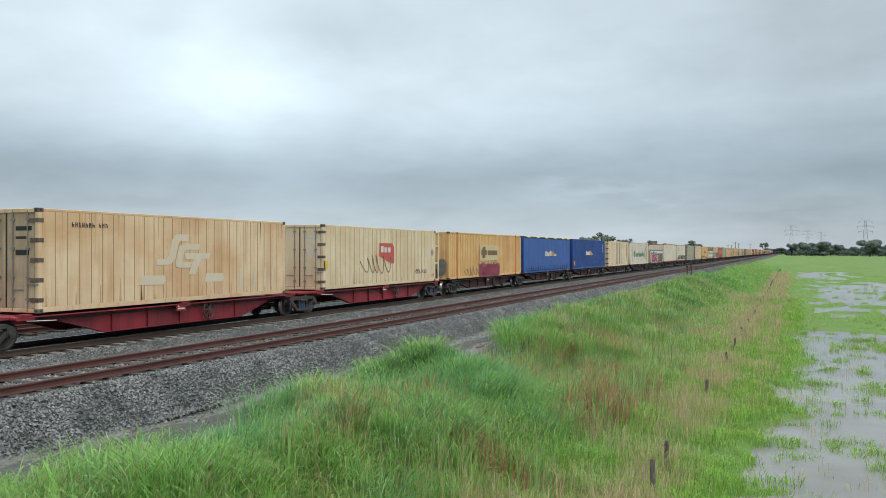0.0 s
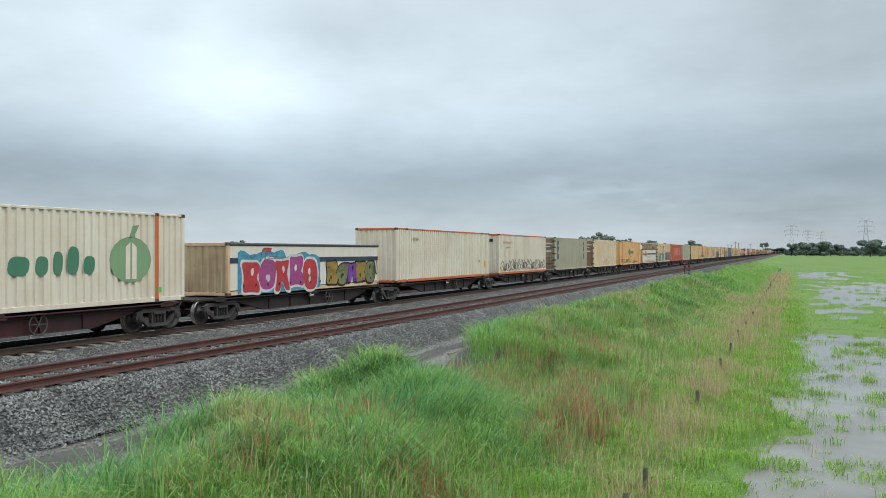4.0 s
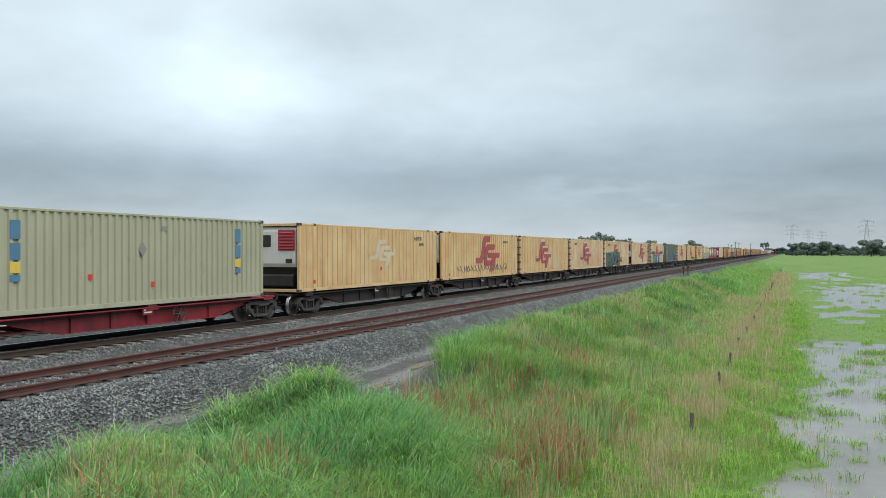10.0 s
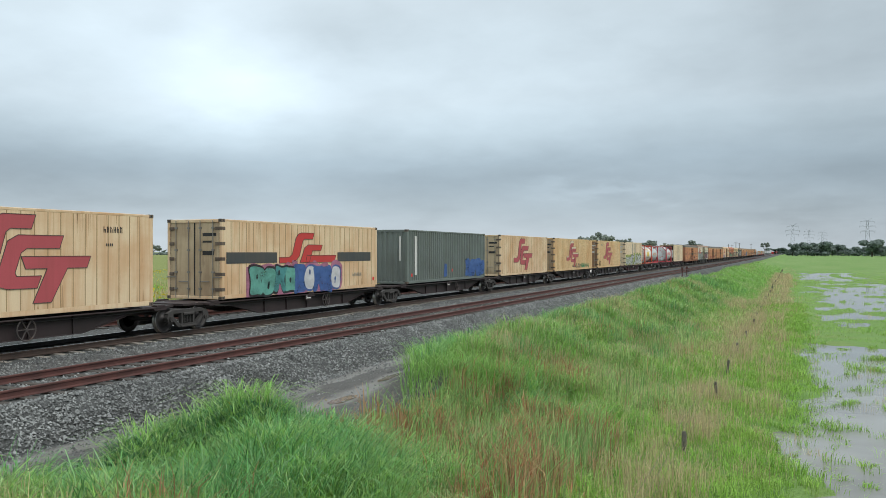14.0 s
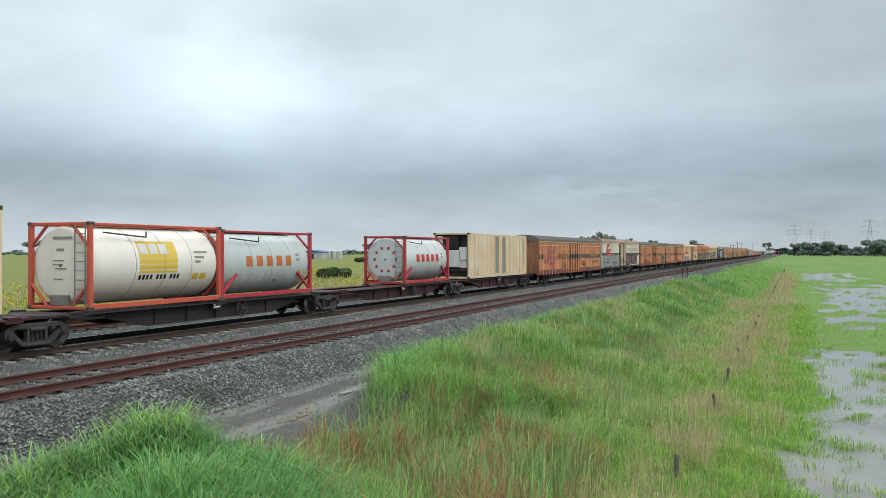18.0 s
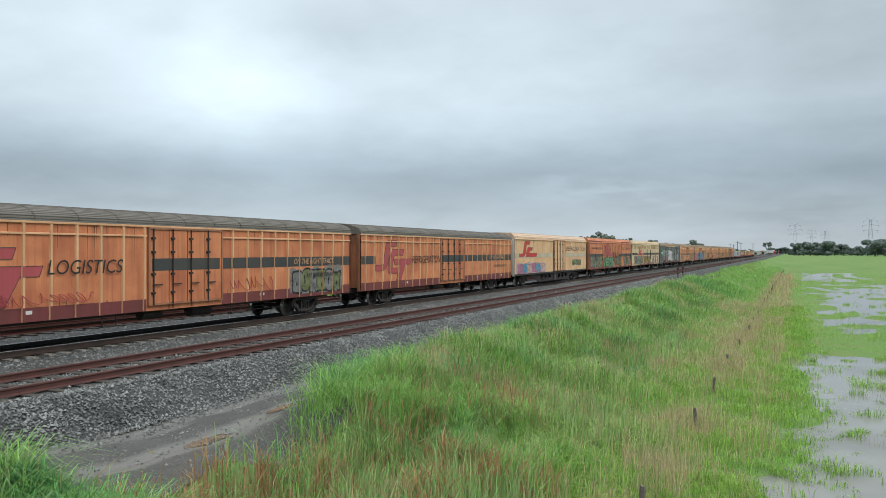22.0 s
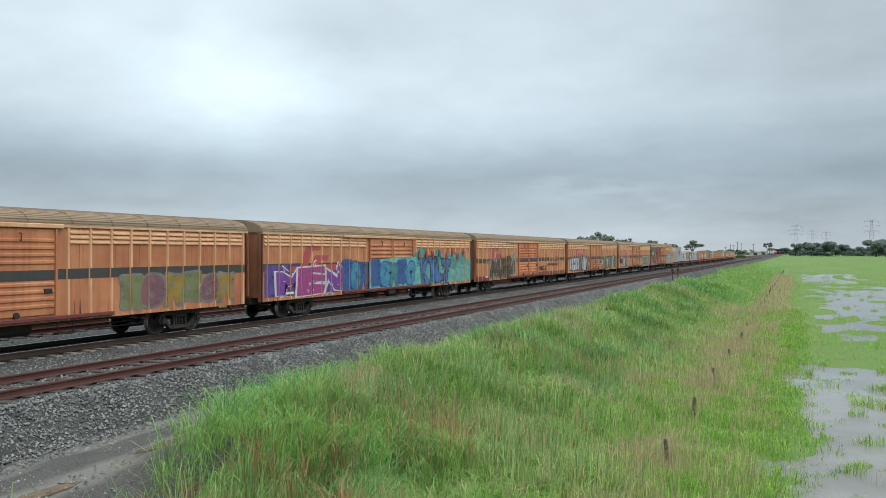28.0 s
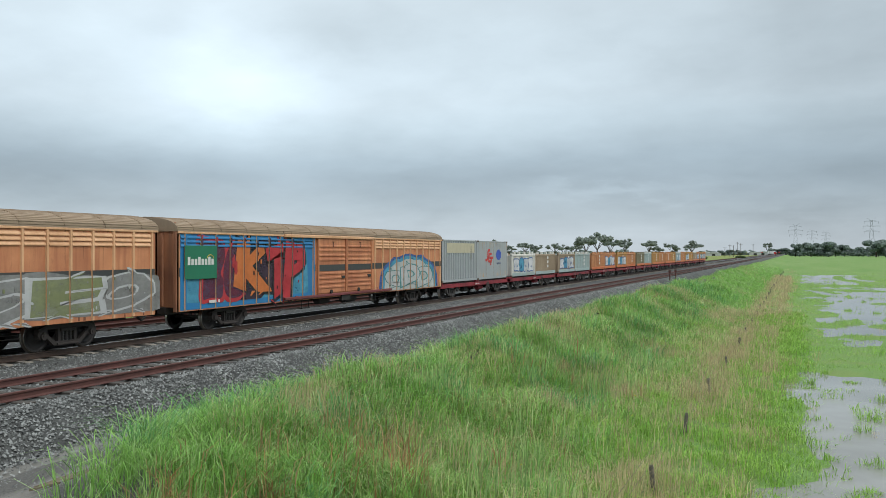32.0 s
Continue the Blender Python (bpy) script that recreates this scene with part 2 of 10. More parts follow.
def lettering(name, text, height, width, mat, parent, x, y, z, shear=0.0):
    """A word on the near side of a wagon, its lower front corner at (y, z), of that height and width."""
    co, faces = word_mesh(text)
    co = co.copy()
    co[:, 0] += shear * co[:, 1]
    lo, hi = co.min(0), co.max(0)
    s = Shape()
    s.add([(x, y + (p - lo[0]) / (hi[0] - lo[0]) * width, z + (q - lo[1]) / (hi[1] - lo[1]) * height) for p, q, _ in co], faces)
    return part(name, s, mat, parent)


def decal(name, poly, x, mat, parent, label="", thick=0.003):
    """A flat painted shape (y, z) on the near side, a coat of paint thick."""
    return part(name, Shape().prism(poly, 0, x, x + thick), mat, parent, label)


ROLLING = []


def rolls(ob, s):
    """Puts a thing of the train at s metres along the line at the clip's start, and lets it run."""
    ob.matrix_basis = pose(TRAIN_X, s, 0)
    ROLLING.append((ob, s))
    return ob


def fat_letter(char, grow):
    """Triangles of one swollen letter, its core within 0..1 both ways."""
    cu = bpy.data.curves.new("letter", "FONT")
    cu.body, cu.size, cu.offset, cu.resolution_u = char, 1.0, grow, 3
    tmp = new("letter", cu)
    bpy.context.view_layer.update()
    me = bpy.data.meshes.new_from_object(tmp.evaluated_get(bpy.context.evaluated_depsgraph_get()))
    me.calc_loop_triangles()
    co = np.array([v.co[:2] for v in me.vertices])
    tri = [tuple(t.vertices) for t in me.loop_triangles]
    bpy.data.objects.remove(tmp)
    bpy.data.curves.remove(cu)
    bpy.data.meshes.remove(me)
    return co, tri


LETTERS = {}


def letter_of(char):
    if char not in LETTERS:
        core, tri = fat_letter(char, 0.066)
        lo, hi = core.min(0), core.max(0)
        rim, tri2 = fat_letter(char, 0.108)
        LETTERS[char] = ((core - lo) / (hi - lo), tri, (rim - lo) / (hi - lo), tri2)
    return LETTERS[char]


for each in ("LINEHAUL STORAGE DISTRIBUTION", "LOGISTICS", "MULTI-FREIGHTER", "ON THE RIGHT", "ON THE RIGHT TRACK", "RAIL", "REFRIGERATION", "TRACK"):
    word_mesh(each)
for each in "BCDEGHIJKLMNOPRSTUVW":
    letter_of(each)

# ---- surfaces ----
STEEL_DARK = matter("dark_steel", (0.022, 0.021, 0.021), (0.05, 0.045, 0.04), 1.6, 0.6, 0.2, 0.3, 0.004)
STEEL_BRIGHT = matter("bright_steel", (0.52, 0.51, 0.49), (0.40, 0.38, 0.36), 3.0, 0.28, 1.0, 0.1, 0.001)
RAIL_RUST = matter("rusted_rail", (0.125, 0.048, 0.040), (0.075, 0.034, 0.029), 2.2, 0.8, 0.1, 0.4, 0.003)
# near-black far rail: grease plus the shade under the train, in one colour
RAIL_GREASE_SHADE = matter("greasy_shaded_rail", (0.016, 0.014, 0.014), (0.028, 0.024, 0.022), 2.0, 0.55, 0.2, 0.2, 0.003)
RAIL_DARK = matter("worn_rail", (0.060, 0.043, 0.036), (0.10, 0.066, 0.05), 2.0, 0.6, 0.3, 0.3, 0.003)
CONCRETE = matter("concrete", (0.33, 0.30, 0.25), (0.22, 0.20, 0.175), 3.0, 0.9, 0, 0.5, 0.006)
TIMBER = matter("weathered_timber", (0.075, 0.066, 0.056), (0.045, 0.04, 0.035), 4.0, 0.95, 0, 0.6, 0.008)
STONES = matter("ballast_stone", (0.225, 0.234, 0.226), (0.07, 0.073, 0.072), 1.1, 0.92, 0, 0.5, 0.01, island=True, vary=False)
# bed colour below that of its stones: shade of the gaps painted in
BALLAST = matter("ballast", (0.10, 0.104, 0.10), (0.038, 0.04, 0.039), 0.8, 0.95, 0, 1.0, 0.05, vary=False, fine=22.0)


def track_dirt():
    """Gravelly dirt with two smooth pale silt strips where wheels run."""
    m, n, l, b = nodes_of("grey_dirt")
    v = coords(n, l, vary=False)
    big = noise_node(n, l, v, 1.3, 6, 0.6)
    grit = noise_node(n, l, v, 26.0, 3, 0.6)
    c = mix_node(n, l, ramp_node(n, l, big, 0.32, 0.68), (0.07, 0.067, 0.06), (0.04, 0.038, 0.035))
    c = mix_node(n, l, ramp_node(n, l, grit, 0.45, 0.72), c, (0.12, 0.118, 0.11))
    sep = n.new("ShaderNodeSeparateXYZ")
    l.new(v, sep.inputs[0])
    wave = noise_node(n, l, coords(n, l, (1.0, 0.35, 1.0), vary=False), 0.9, 3)

    def sum_node(op, *vals):
        k = n.new("ShaderNodeMath")
        k.operation = op
        for i, q in enumerate(vals):
            if isinstance(q, float):
                k.inputs[i].default_value = q
            else:
                l.new(q, k.inputs[i])
        return k.outputs[0]

    x = sum_node("ADD", sep.outputs[0], sum_node("MULTIPLY", sum_node("SUBTRACT", wave, 0.5), 1.1))
    silt = None
    for at, half in ((-10.75, 0.42), (-12.35, 0.34)):
        d = sum_node("ABSOLUTE", sum_node("SUBTRACT", x, at))
        one = ramp_node(n, l, d, half, half * 0.45)
        silt = one if silt is None else sum_node("MAXIMUM", silt, one)
    c = mix_node(n, l, sum_node("MULTIPLY", silt, 0.85), c, (0.145, 0.139, 0.122))
    l.new(c, b.inputs["Base Color"])
    r = n.new("ShaderNodeMapRange")
    r.inputs[3].default_value, r.inputs[4].default_value = 0.85, 0.42
    l.new(silt, r.inputs[0])
    l.new(r.outputs[0], b.inputs["Roughness"])
    bump_node(n, l, b, grit, 0.5, 0.012)
    return m


DIRT = track_dirt()
WET_DIRT = matter("wet_clay", (0.20, 0.165, 0.12), (0.15, 0.125, 0.095), 1.5, 0.12, 0, 0.05, 0.004, vary=False)


def lattice(x, y, scale, seed):
    """Smooth noise between 0 and 1 at every (x, y)."""
    r = np.random.RandomState(seed).rand(256, 256)
    u, v = np.asarray(x) / scale, np.asarray(y) / scale
    i, j = np.floor(u).astype(int), np.floor(v).astype(int)
    a, b = u - i, v - j
    a, b = a * a * (3 - 2 * a), b * b * (3 - 2 * b)
    g = lambda p, q: r[p % 256, q % 256]
    return (g(i, j) * (1 - a) + g(i + 1, j) * a) * (1 - b) + (g(i, j + 1) * (1 - a) + g(i + 1, j + 1) * a) * b


def step(e0, e1, x):
    t = np.clip((np.asarray(x, float) - e0) / (e1 - e0), 0, 1)
    return t * t * (3 - 2 * t)


WATER_Z = -2.36


def pools(x, y):
    """1 inside the flooded hollows beside the fence, 0 outside."""
    rough = (lattice(x, y, 2.6, 11) - 0.5) * 2.0 + (lattice(x, y, 0.9, 12) - 0.5) * 1.5
    side = x + 0.35 + rough + 0.55 * step(30, 14, y) - 0.2 * step(36, 44, y)
    a = step(-0.2, 0.5, side) * step(4, 9, y) * step(64, 55, y + rough * 2 + 0.9 * np.maximum(x, 0))
    far = (lattice(x * 0.5, y * 0.22, 2.6, 13) - 0.5) * 9
    b = step(-0.5, 1.2, x - 1.6 + 1.7 * rough) * step(66, 78, y + 1.4 * far + 0.7 * x) * step(165, 140, y + 3.0 * far) * step(0.1, 0.28, lattice(x, y * 0.4, 3.4, 14)) * step(0.20, 0.32, lattice(x, y * 0.3, 1.1, 16))
    c = step(-0.5, 1.5, x - 0.9 + 1.5 * rough) * step(160, 180, y + 3.0 * far) * step(250, 225, y + 3.0 * far) * step(15, 9, x + 2.0 * rough) * step(0.3, 0.45, lattice(x, y * 0.15, 2.0, 18))
    return np.clip(a + b + c, 0, 1)


def bank(y):
    """Height of the grassy bank between the access track and the ditch."""
    gap = step(21.2, 23.2, y) * step(31.0, 27.5, y)
    return (-0.40 + 0.36 * (lattice(0, y, 4.0, 21) - 0.5)) * (1 - gap) - 1.3 * gap - 0.12 * step(34, 30, y) * step(26, 30, y) - (0.42 + 0.14 * step(19, 15, y)) * step(24, 21, y)


def lie(x, y):
    """Height of the ground at (x, y)."""
    x, y = np.asarray(x, float), np.asarray(y, float)
    z = np.interp(x, [-70, -31, -28.4, -12.7, -10.4, -9.3, -7.4, -5.2, -3.4, -0.9, 0.4, 14], [-1.5, -0.85, -0.62, -0.97, -0.95, -1.05, -1.34, -1.74, -2.10, -2.25, -2.29, -2.29])
    crest = np.exp(-((x + 9.0 + 0.5 * (lattice(0, y, 9.0, 31) - 0.5)) / 1.35) ** 2)
    z = z + (bank(y) + 1.08) * crest
    z = z + 0.6 * np.exp(-((x + 6.9) / 1.6) ** 2) * step(23.4, 20.6, y)
    z = z - 0.55 * np.exp(-((x + 6.9) / 1.5) ** 2 - ((y - 26.5) / 4.5) ** 2)
    lumps = (lattice(x, y, 3.1, 43) - 0.5) * 0.42 * step(-2.6, -4.5, x) + (lattice(x, y, 1.5, 41) - 0.5) * (0.2 + 0.4 * step(-4.5, -6, x)) + (lattice(x, y, 0.55, 42) - 0.5) * 0.08
    z = z + lumps * (step(-10.6, -9.6, x) * step(1.5, -1.5, x) + 0.18) * step(400, 150, y)
    return z - 0.17 * pools(x, y)


def array_mesh(name, co, faces, mats, smooth=False, normals=None):
    """A mesh straight from arrays; faces all have the same number of corners. normals: soft ones for leaves."""
    me = bpy.data.meshes.new(name)
    faces = np.asarray(faces, np.int32)
    n, k = faces.shape
    me.vertices.add(len(co))
    me.vertices.foreach_set("co", np.asarray(co, np.float32).ravel())
    me.loops.add(n * k)
    me.loops.foreach_set("vertex_index", faces.ravel())
    me.polygons.add(n)
    me.polygons.foreach_set("loop_start", np.arange(0, n * k, k, dtype=np.int32))
    if smooth:
        me.polygons.foreach_set("use_smooth", np.ones(n, bool))
    me.materials.append(mats)
    me.update(calc_edges=True)
    me.validate()
    if normals is not None:
        me.normals_split_custom_set_from_vertices(normals)
    return me


def sheet(xs, ys, height):
    """Corners and faces of a grid over xs and ys."""
    gx, gy = np.meshgrid(xs, ys, indexing="ij")
    co = np.stack([gx, gy, height(gx, gy)], -1).reshape(-1, 3)
    a, b = len(xs), len(ys)
    i, j = np.meshgrid(np.arange(a - 1), np.arange(b - 1), indexing="ij")
    p = (i * b + j).ravel()
    return co, np.stack([p, p + b, p + b + 1, p + 1], 1)


def grass_ground():
    m, n, l, b = nodes_of("grassy_ground")
    v = coords(n, l, vary=False)
    wide = noise_node(n, l, coords(n, l, (0.10, 0.018, 0.1), vary=False), 1.0, 4)
    mid = noise_node(n, l, v, 0.55, 5, 0.6)
    fine = noise_node(n, l, v, 14.0, 4, 0.65)
    # pasture greens paled slightly, to carry distance haze in the base colour
    c = mix_node(n, l, ramp_node(n, l, wide, 0.35, 0.65), (0.14, 0.25, 0.07), (0.18, 0.275, 0.095))
    # rank olive pasture beyond the railway
    sep = n.new("ShaderNodeSeparateXYZ")
    l.new(v, sep.inputs[0])
    c = mix_node(n, l, ramp_node(n, l, sep.outputs[0], -32.0, -40.0), c, (0.20, 0.225, 0.075))
    k = n.new("ShaderNodeMath")
    k.operation = "MULTIPLY"
    l.new(ramp_node(n, l, mid, 0.5, 0.75), k.inputs[0])
    k.inputs[1].default_value = 0.55
    c = mix_node(n, l, k.outputs[0], c, (0.24, 0.235, 0.095))
    k = n.new("ShaderNodeMath")
    k.operation = "MULTIPLY"
    l.new(ramp_node(n, l, fine, 0.4, 0.7), k.inputs[0])
    k.inputs[1].default_value = 0.5
    c = mix_node(n, l, k.outputs[0], c, (0.05, 0.10, 0.018))
    l.new(c, b.inputs["Base Color"])
    b.inputs["Roughness"].default_value = 0.95
    b.inputs["Specular IOR Level"].default_value = 0.15
    bump_node(n, l, b, fine, 0.8, 0.06)
    return m


def water_surface():
    m, n, l, b = nodes_of("flood_water")
    b.inputs["Roughness"].default_value = 0.04
    b.inputs["IOR"].default_value = 1.333
    v = coords(n, l, (1, 1, 1), vary=False)
    rip = noise_node(n, l, v, 5.0, 3)
    murk = noise_node(n, l, v, 0.35, 4)
    c = mix_node(n, l, ramp_node(n, l, murk, 0.4, 0.7), (0.24, 0.24, 0.22), (0.17, 0.168, 0.15))
    l.new(c, b.inputs["Base Color"])
    bump_node(n, l, b, rip, 0.05, 0.01)
    return m


def build_ground():
    xs = np.concatenate([[-3200, -1500, -700, -350, -180, -110, -75, -55, -42, -36], np.arange(-33, -28.9, 1.0), np.arange(-28, -13, 3.0), np.arange(-12.9, 3.0, 0.3),
                         np.arange(3.0, 14, 0.7), [15, 17, 20, 24, 30, 40, 60, 100, 180, 350, 700, 1500, 3200]])
    ys = np.concatenate([[-600, -250, -100, -40, -15], np.arange(-5, 75, 0.4), np.arange(75, 160, 1.2), np.arange(160, 260, 3.0), [270, 300, 340, 400, 500, 650, 900, 1300, 2000, 3000, 4600]])
    co, fa = sheet(xs, ys, lambda x, y: lie(x, y) - 0.13 * ((x > -12.95) & (x < -9.15)))
    ob = new("ground", array_mesh("ground", co, fa, grass_ground(), True))
    tagged(ob, "flat green farmland with a grassy bank and flooded hollows", "ground", kind="structure")
    co, fa = sheet(np.array([-2.5, 0, 4, 9, 16, 26, 40]), np.concatenate([np.arange(2, 66, 8.0), np.arange(66, 250, 23.0)]), lambda x, y: x * 0 + WATER_Z)
    tagged(new("water", array_mesh("water", co, fa, water_surface())), "shallow still flood water lying in the paddock grass", "water", kind="structure")
    # the access track at the foot of the ballast
    co, fa = sheet(np.concatenate([np.arange(-13.0, -10.0, 0.2), [-9.8, -9.3, -8.9]]), np.arange(-10, 130, 0.3),
                   lambda x, y: lie(x, y) + 0.014 + 0.05 * (lattice(x, y, 0.8, 51) - 0.5) + 0.03 * (lattice(x, y, 0.3, 52) - 0.5) - 0.05 * np.exp(-((x + 10.75) / 0.25) ** 2) - 0.05 * np.exp(-((x + 12.3) / 0.2) ** 2))
    tagged(new("access_track", array_mesh("access_track", co, fa, DIRT, True)), "grey dirt access track with shallow wheel ruts beside the ballast", "track", kind="structure")
    rs = np.random.RandomState(5)
    for y, x, a, w in ((27.3, -10.75, 0.8, 0.17), (30.4, -10.75, 1.0, 0.12)):
        k = 26
        ring = [(x + w * math.cos(t) * (0.8 + 0.4 * rs.rand()), y + a * math.sin(t) * (0.85 + 0.3 * rs.rand())) for t in np.linspace(0, 2 * math.pi, k, endpoint=False)]
        z = float(lie(x, y)) - 0.012
        tagged(new("puddle", Shape().prism(ring, 2, z - 0.03, z).mesh("puddle", WET_DIRT)), "shallow muddy puddle in a wheel rut of the access track", "puddle", "puddles")


build_ground()

RAIL_NEAR, RAIL_FAR_TRACK = (-14.3, -15.95), (-24.55, -26.0)


def build_line():
    """Ballast bed and the three tracks on it."""
    prof_x = np.array([-28.9, -27.5, -26.8, -22.9, -22.6, -18.9, -17.6, -16.4, -13.55, -13.35, -13.1, -12.9, -12.72, -12.5])
    prof_z = np.array([-1.36, -0.62, -0.2, -0.2, -0.205, -0.203, -0.205, -0.202, -0.202, -0.33, -0.53, -0.72, -0.93, -1.2])
    ys = np.concatenate([[-120, -50, -15], np.arange(-5, 90, 0.7), np.arange(90, 300, 4.0), [330, 400, 500, 700, 1000, 1500, 2200, 3200]])
    xs = np.unique(np.concatenate([prof_x, np.arange(-22.5, -13.5, 0.35)]))
    co, fa = sheet(xs, ys, lambda x, y: np.interp(x, prof_x, prof_z) + (lattice(x, y, 0.5, 61) - 0.5) * 0.05 * step(120, 60, y) - 0.012)
    bed = array_mesh("ballast_bed", co, fa, BALLAST)
    # strip between the running rails: oil plus the train's shade, put into the colour
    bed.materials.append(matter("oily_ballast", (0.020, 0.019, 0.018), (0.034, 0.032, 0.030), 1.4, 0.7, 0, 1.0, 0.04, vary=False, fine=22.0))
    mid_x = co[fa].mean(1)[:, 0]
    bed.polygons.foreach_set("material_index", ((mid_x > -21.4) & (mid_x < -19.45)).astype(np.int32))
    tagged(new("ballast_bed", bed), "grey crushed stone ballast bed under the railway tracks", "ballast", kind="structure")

    def rail_mesh(mats):
        p = [(-0.07, -0.17), (0.07, -0.17), (0.07, -0.158), (0.02, -0.145), (0.009, -0.13), (0.009, -0.05), (0.035, -0.038), (0.036, -0.008), (0.028, 0.0),
             (-0.028, 0.0), (-0.036, -0.008), (-0.035, -0.038), (-0.009, -0.05), (-0.009, -0.13), (-0.02, -0.145), (-0.07, -0.158)]
        s = Shape()
        cuts = [-120, -20] + list(range(0, 200, 20)) + [260, 400, 700, 1200, 2000, 3200]
        for a, b in zip(cuts, cuts[1:]):
            s.prism(p, 1, a, b)
        s.mi = [0] * len(s.f)
        k = len(p) + 2
        if isinstance(mats, list):
            for i in range(0, len(s.f), k):
                s.mi[i + 2 + 8] = 1
        return s.mesh("rail", mats)

    rusty, worn, greasy_shaded = rail_mesh(RAIL_RUST), rail_mesh([RAIL_DARK, STEEL_BRIGHT]), rail_mesh([RAIL_GREASE_SHADE, STEEL_BRIGHT])
    lines = [("railway_track", "disused track with rusty brown rails on dark timber sleepers", RAIL_NEAR, rusty, TIMBER, 0.66, 2.6, 5.0, 130.0),
             ("railway_track", "running track with worn dark rails on oil-stained concrete sleepers", (-19.47, -20.97), worn, CONCRETE, 0.6, 2.5, 9.0, 130.0),
             ("railway_track", "further track with rusty rails on dark sleepers", RAIL_FAR_TRACK, rusty, TIMBER, 0.68, 2.5, 12.0, 80.0)]
    for k, (name, label, rx, rail, wood, gap, width, y0, y1) in enumerate(lines):
        top = thing(name, label, "railway track", kind="structure")
        mid = (rx[0] + rx[1]) / 2
        for i, x in enumerate(rx):
            part("rail", greasy_shaded if (k, i) == (1, 1) else rail, None, top, at=pose(x, 0, 0))
        s = Shape()
        if k == 1:
            h = width / 2
            s.prism([(-h, -0.36), (h, -0.36), (h, -0.235), (h - 0.12, -0.19), (0.55, -0.172), (0.3, -0.2), (-0.3, -0.2), (-0.55, -0.172), (-h + 0.12, -0.19), (-h, -0.235)], 1, -0.125, 0.125)
        else:
            s.slab(-width / 2, width / 2, -0.115, 0.115, -0.32, -0.172, 0.015)
        one = s.mesh("sleeper", wood)
        rs = np.random.RandomState(70 + k)
        y = y0
        while y < y1:
            part("sleeper", one, None, top, at=pose(mid + rs.normal(0, 0.015), y + rs.normal(0, 0.02), rs.normal(0, 0.004), 0, 0, rs.normal(0, 0.5)))
            y += gap
        rest = Shape()
        for yy in np.concatenate([np.arange(y, 420, gap), np.arange(-40, y0 - 0.1, gap)]):
            rest.box(mid - width / 2, mid + width / 2, yy - 0.115, yy + 0.115, -0.32, -0.174)
        tagged(part("sleepers", rest, wood, top), kind="stuff")


build_line()


def stone_field(name, label, n, area, size, seed):
    """Loose crushed stones lying on the bed; area gives x, y and z of n stones."""
    rs = np.random.RandomState(seed)
    p = area(rs, n)
    base = np.array([(1, 0, -0.55), (-1, 0, -0.55), (0, 1, -0.55), (0, -1, -0.55), (0, 0, 0.75)], float)
    tri = np.array([(0, 2, 4), (2, 1, 4), (1, 3, 4), (3, 0, 4)])
    s = size * (0.55 + 0.9 * rs.rand(n, 1, 1))
    v = base[None] * (0.65 + 0.7 * rs.rand(n, 5, 1)) + 0.24 * rs.normal(size=(n, 5, 3))
    t = rs.rand(n) * 2 * math.pi
    c, d = np.cos(t)[:, None], np.sin(t)[:, None]
    v = np.stack([v[..., 0] * c - v[..., 1] * d, v[..., 0] * d + v[..., 1] * c, v[..., 2] * 0.8], -1) * s + p[:, None]
    f = tri[None] + 5 * np.arange(n)[:, None, None]
    ob = new(name, array_mesh(name, v.reshape(-1, 3), f.reshape(-1, 3), STONES))
    return tagged(ob, label, "stones", kind="stuff")


def on_bed(x):
    return np.interp(x, [-28.9, -27.5, -26.8, -22.9, -22.6, -18.9, -17.6, -16.4, -13.55, -13.35, -13.1, -12.9, -12.72, -12.6, -11.6], [-1.36, -0.62, -0.2, -0.2, -0.205, -0.203, -0.205, -0.202, -0.202, -0.33, -0.53, -0.72, -0.93, -0.97, -0.96])


def shoulder(rs, n):
    y = 7 + 105 * rs.rand(n) ** 2.1
    x = -13.9 + 1.35 * rs.rand(n) ** 0.9
    return np.stack([x, y, on_bed(x) + 0.005 + 0.022 * rs.normal(size=n)], 1)


def cess(rs, n):
    y = 11 + 80 * rs.rand(n) ** 1.8
    pick = rs.rand(n)
    x = np.where(pick < 0.55, -19.2 + 3.05 * rs.rand(n), np.where(pick < 0.88, -15.87 + 1.5 * rs.rand(n), -23.9 + 2.0 * rs.rand(n)))
    bay = np.floor((y - 5.0) / 0.66)
    y = np.where((x > -15.9) & (x < -14.35), 5.0 + 0.66 * bay + 0.11 + 0.44 * rs.rand(n), y)
    return np.stack([x, y, on_bed(x) - 0.004 + 0.016 * rs.normal(size=n)], 1)


def strays(rs, n):
    y = 8 + 50 * rs.rand(n)
    x = -12.75 + 3.6 * rs.rand(n) ** 2.2
    return np.stack([x, y, lie(x, y) + 0.012], 1)


stone_field("ballast_stones", "loose grey crushed stones on the ballast shoulder", 100000, shoulder, 0.029, 81)
stone_field("ballast_stones", "loose grey crushed stones between the tracks", 62000, cess, 0.027, 82)
stone_field("ballast_stones", "scattered stones along the edge of the access track", 11000, strays, 0.024, 83)

# ---- grasses ----


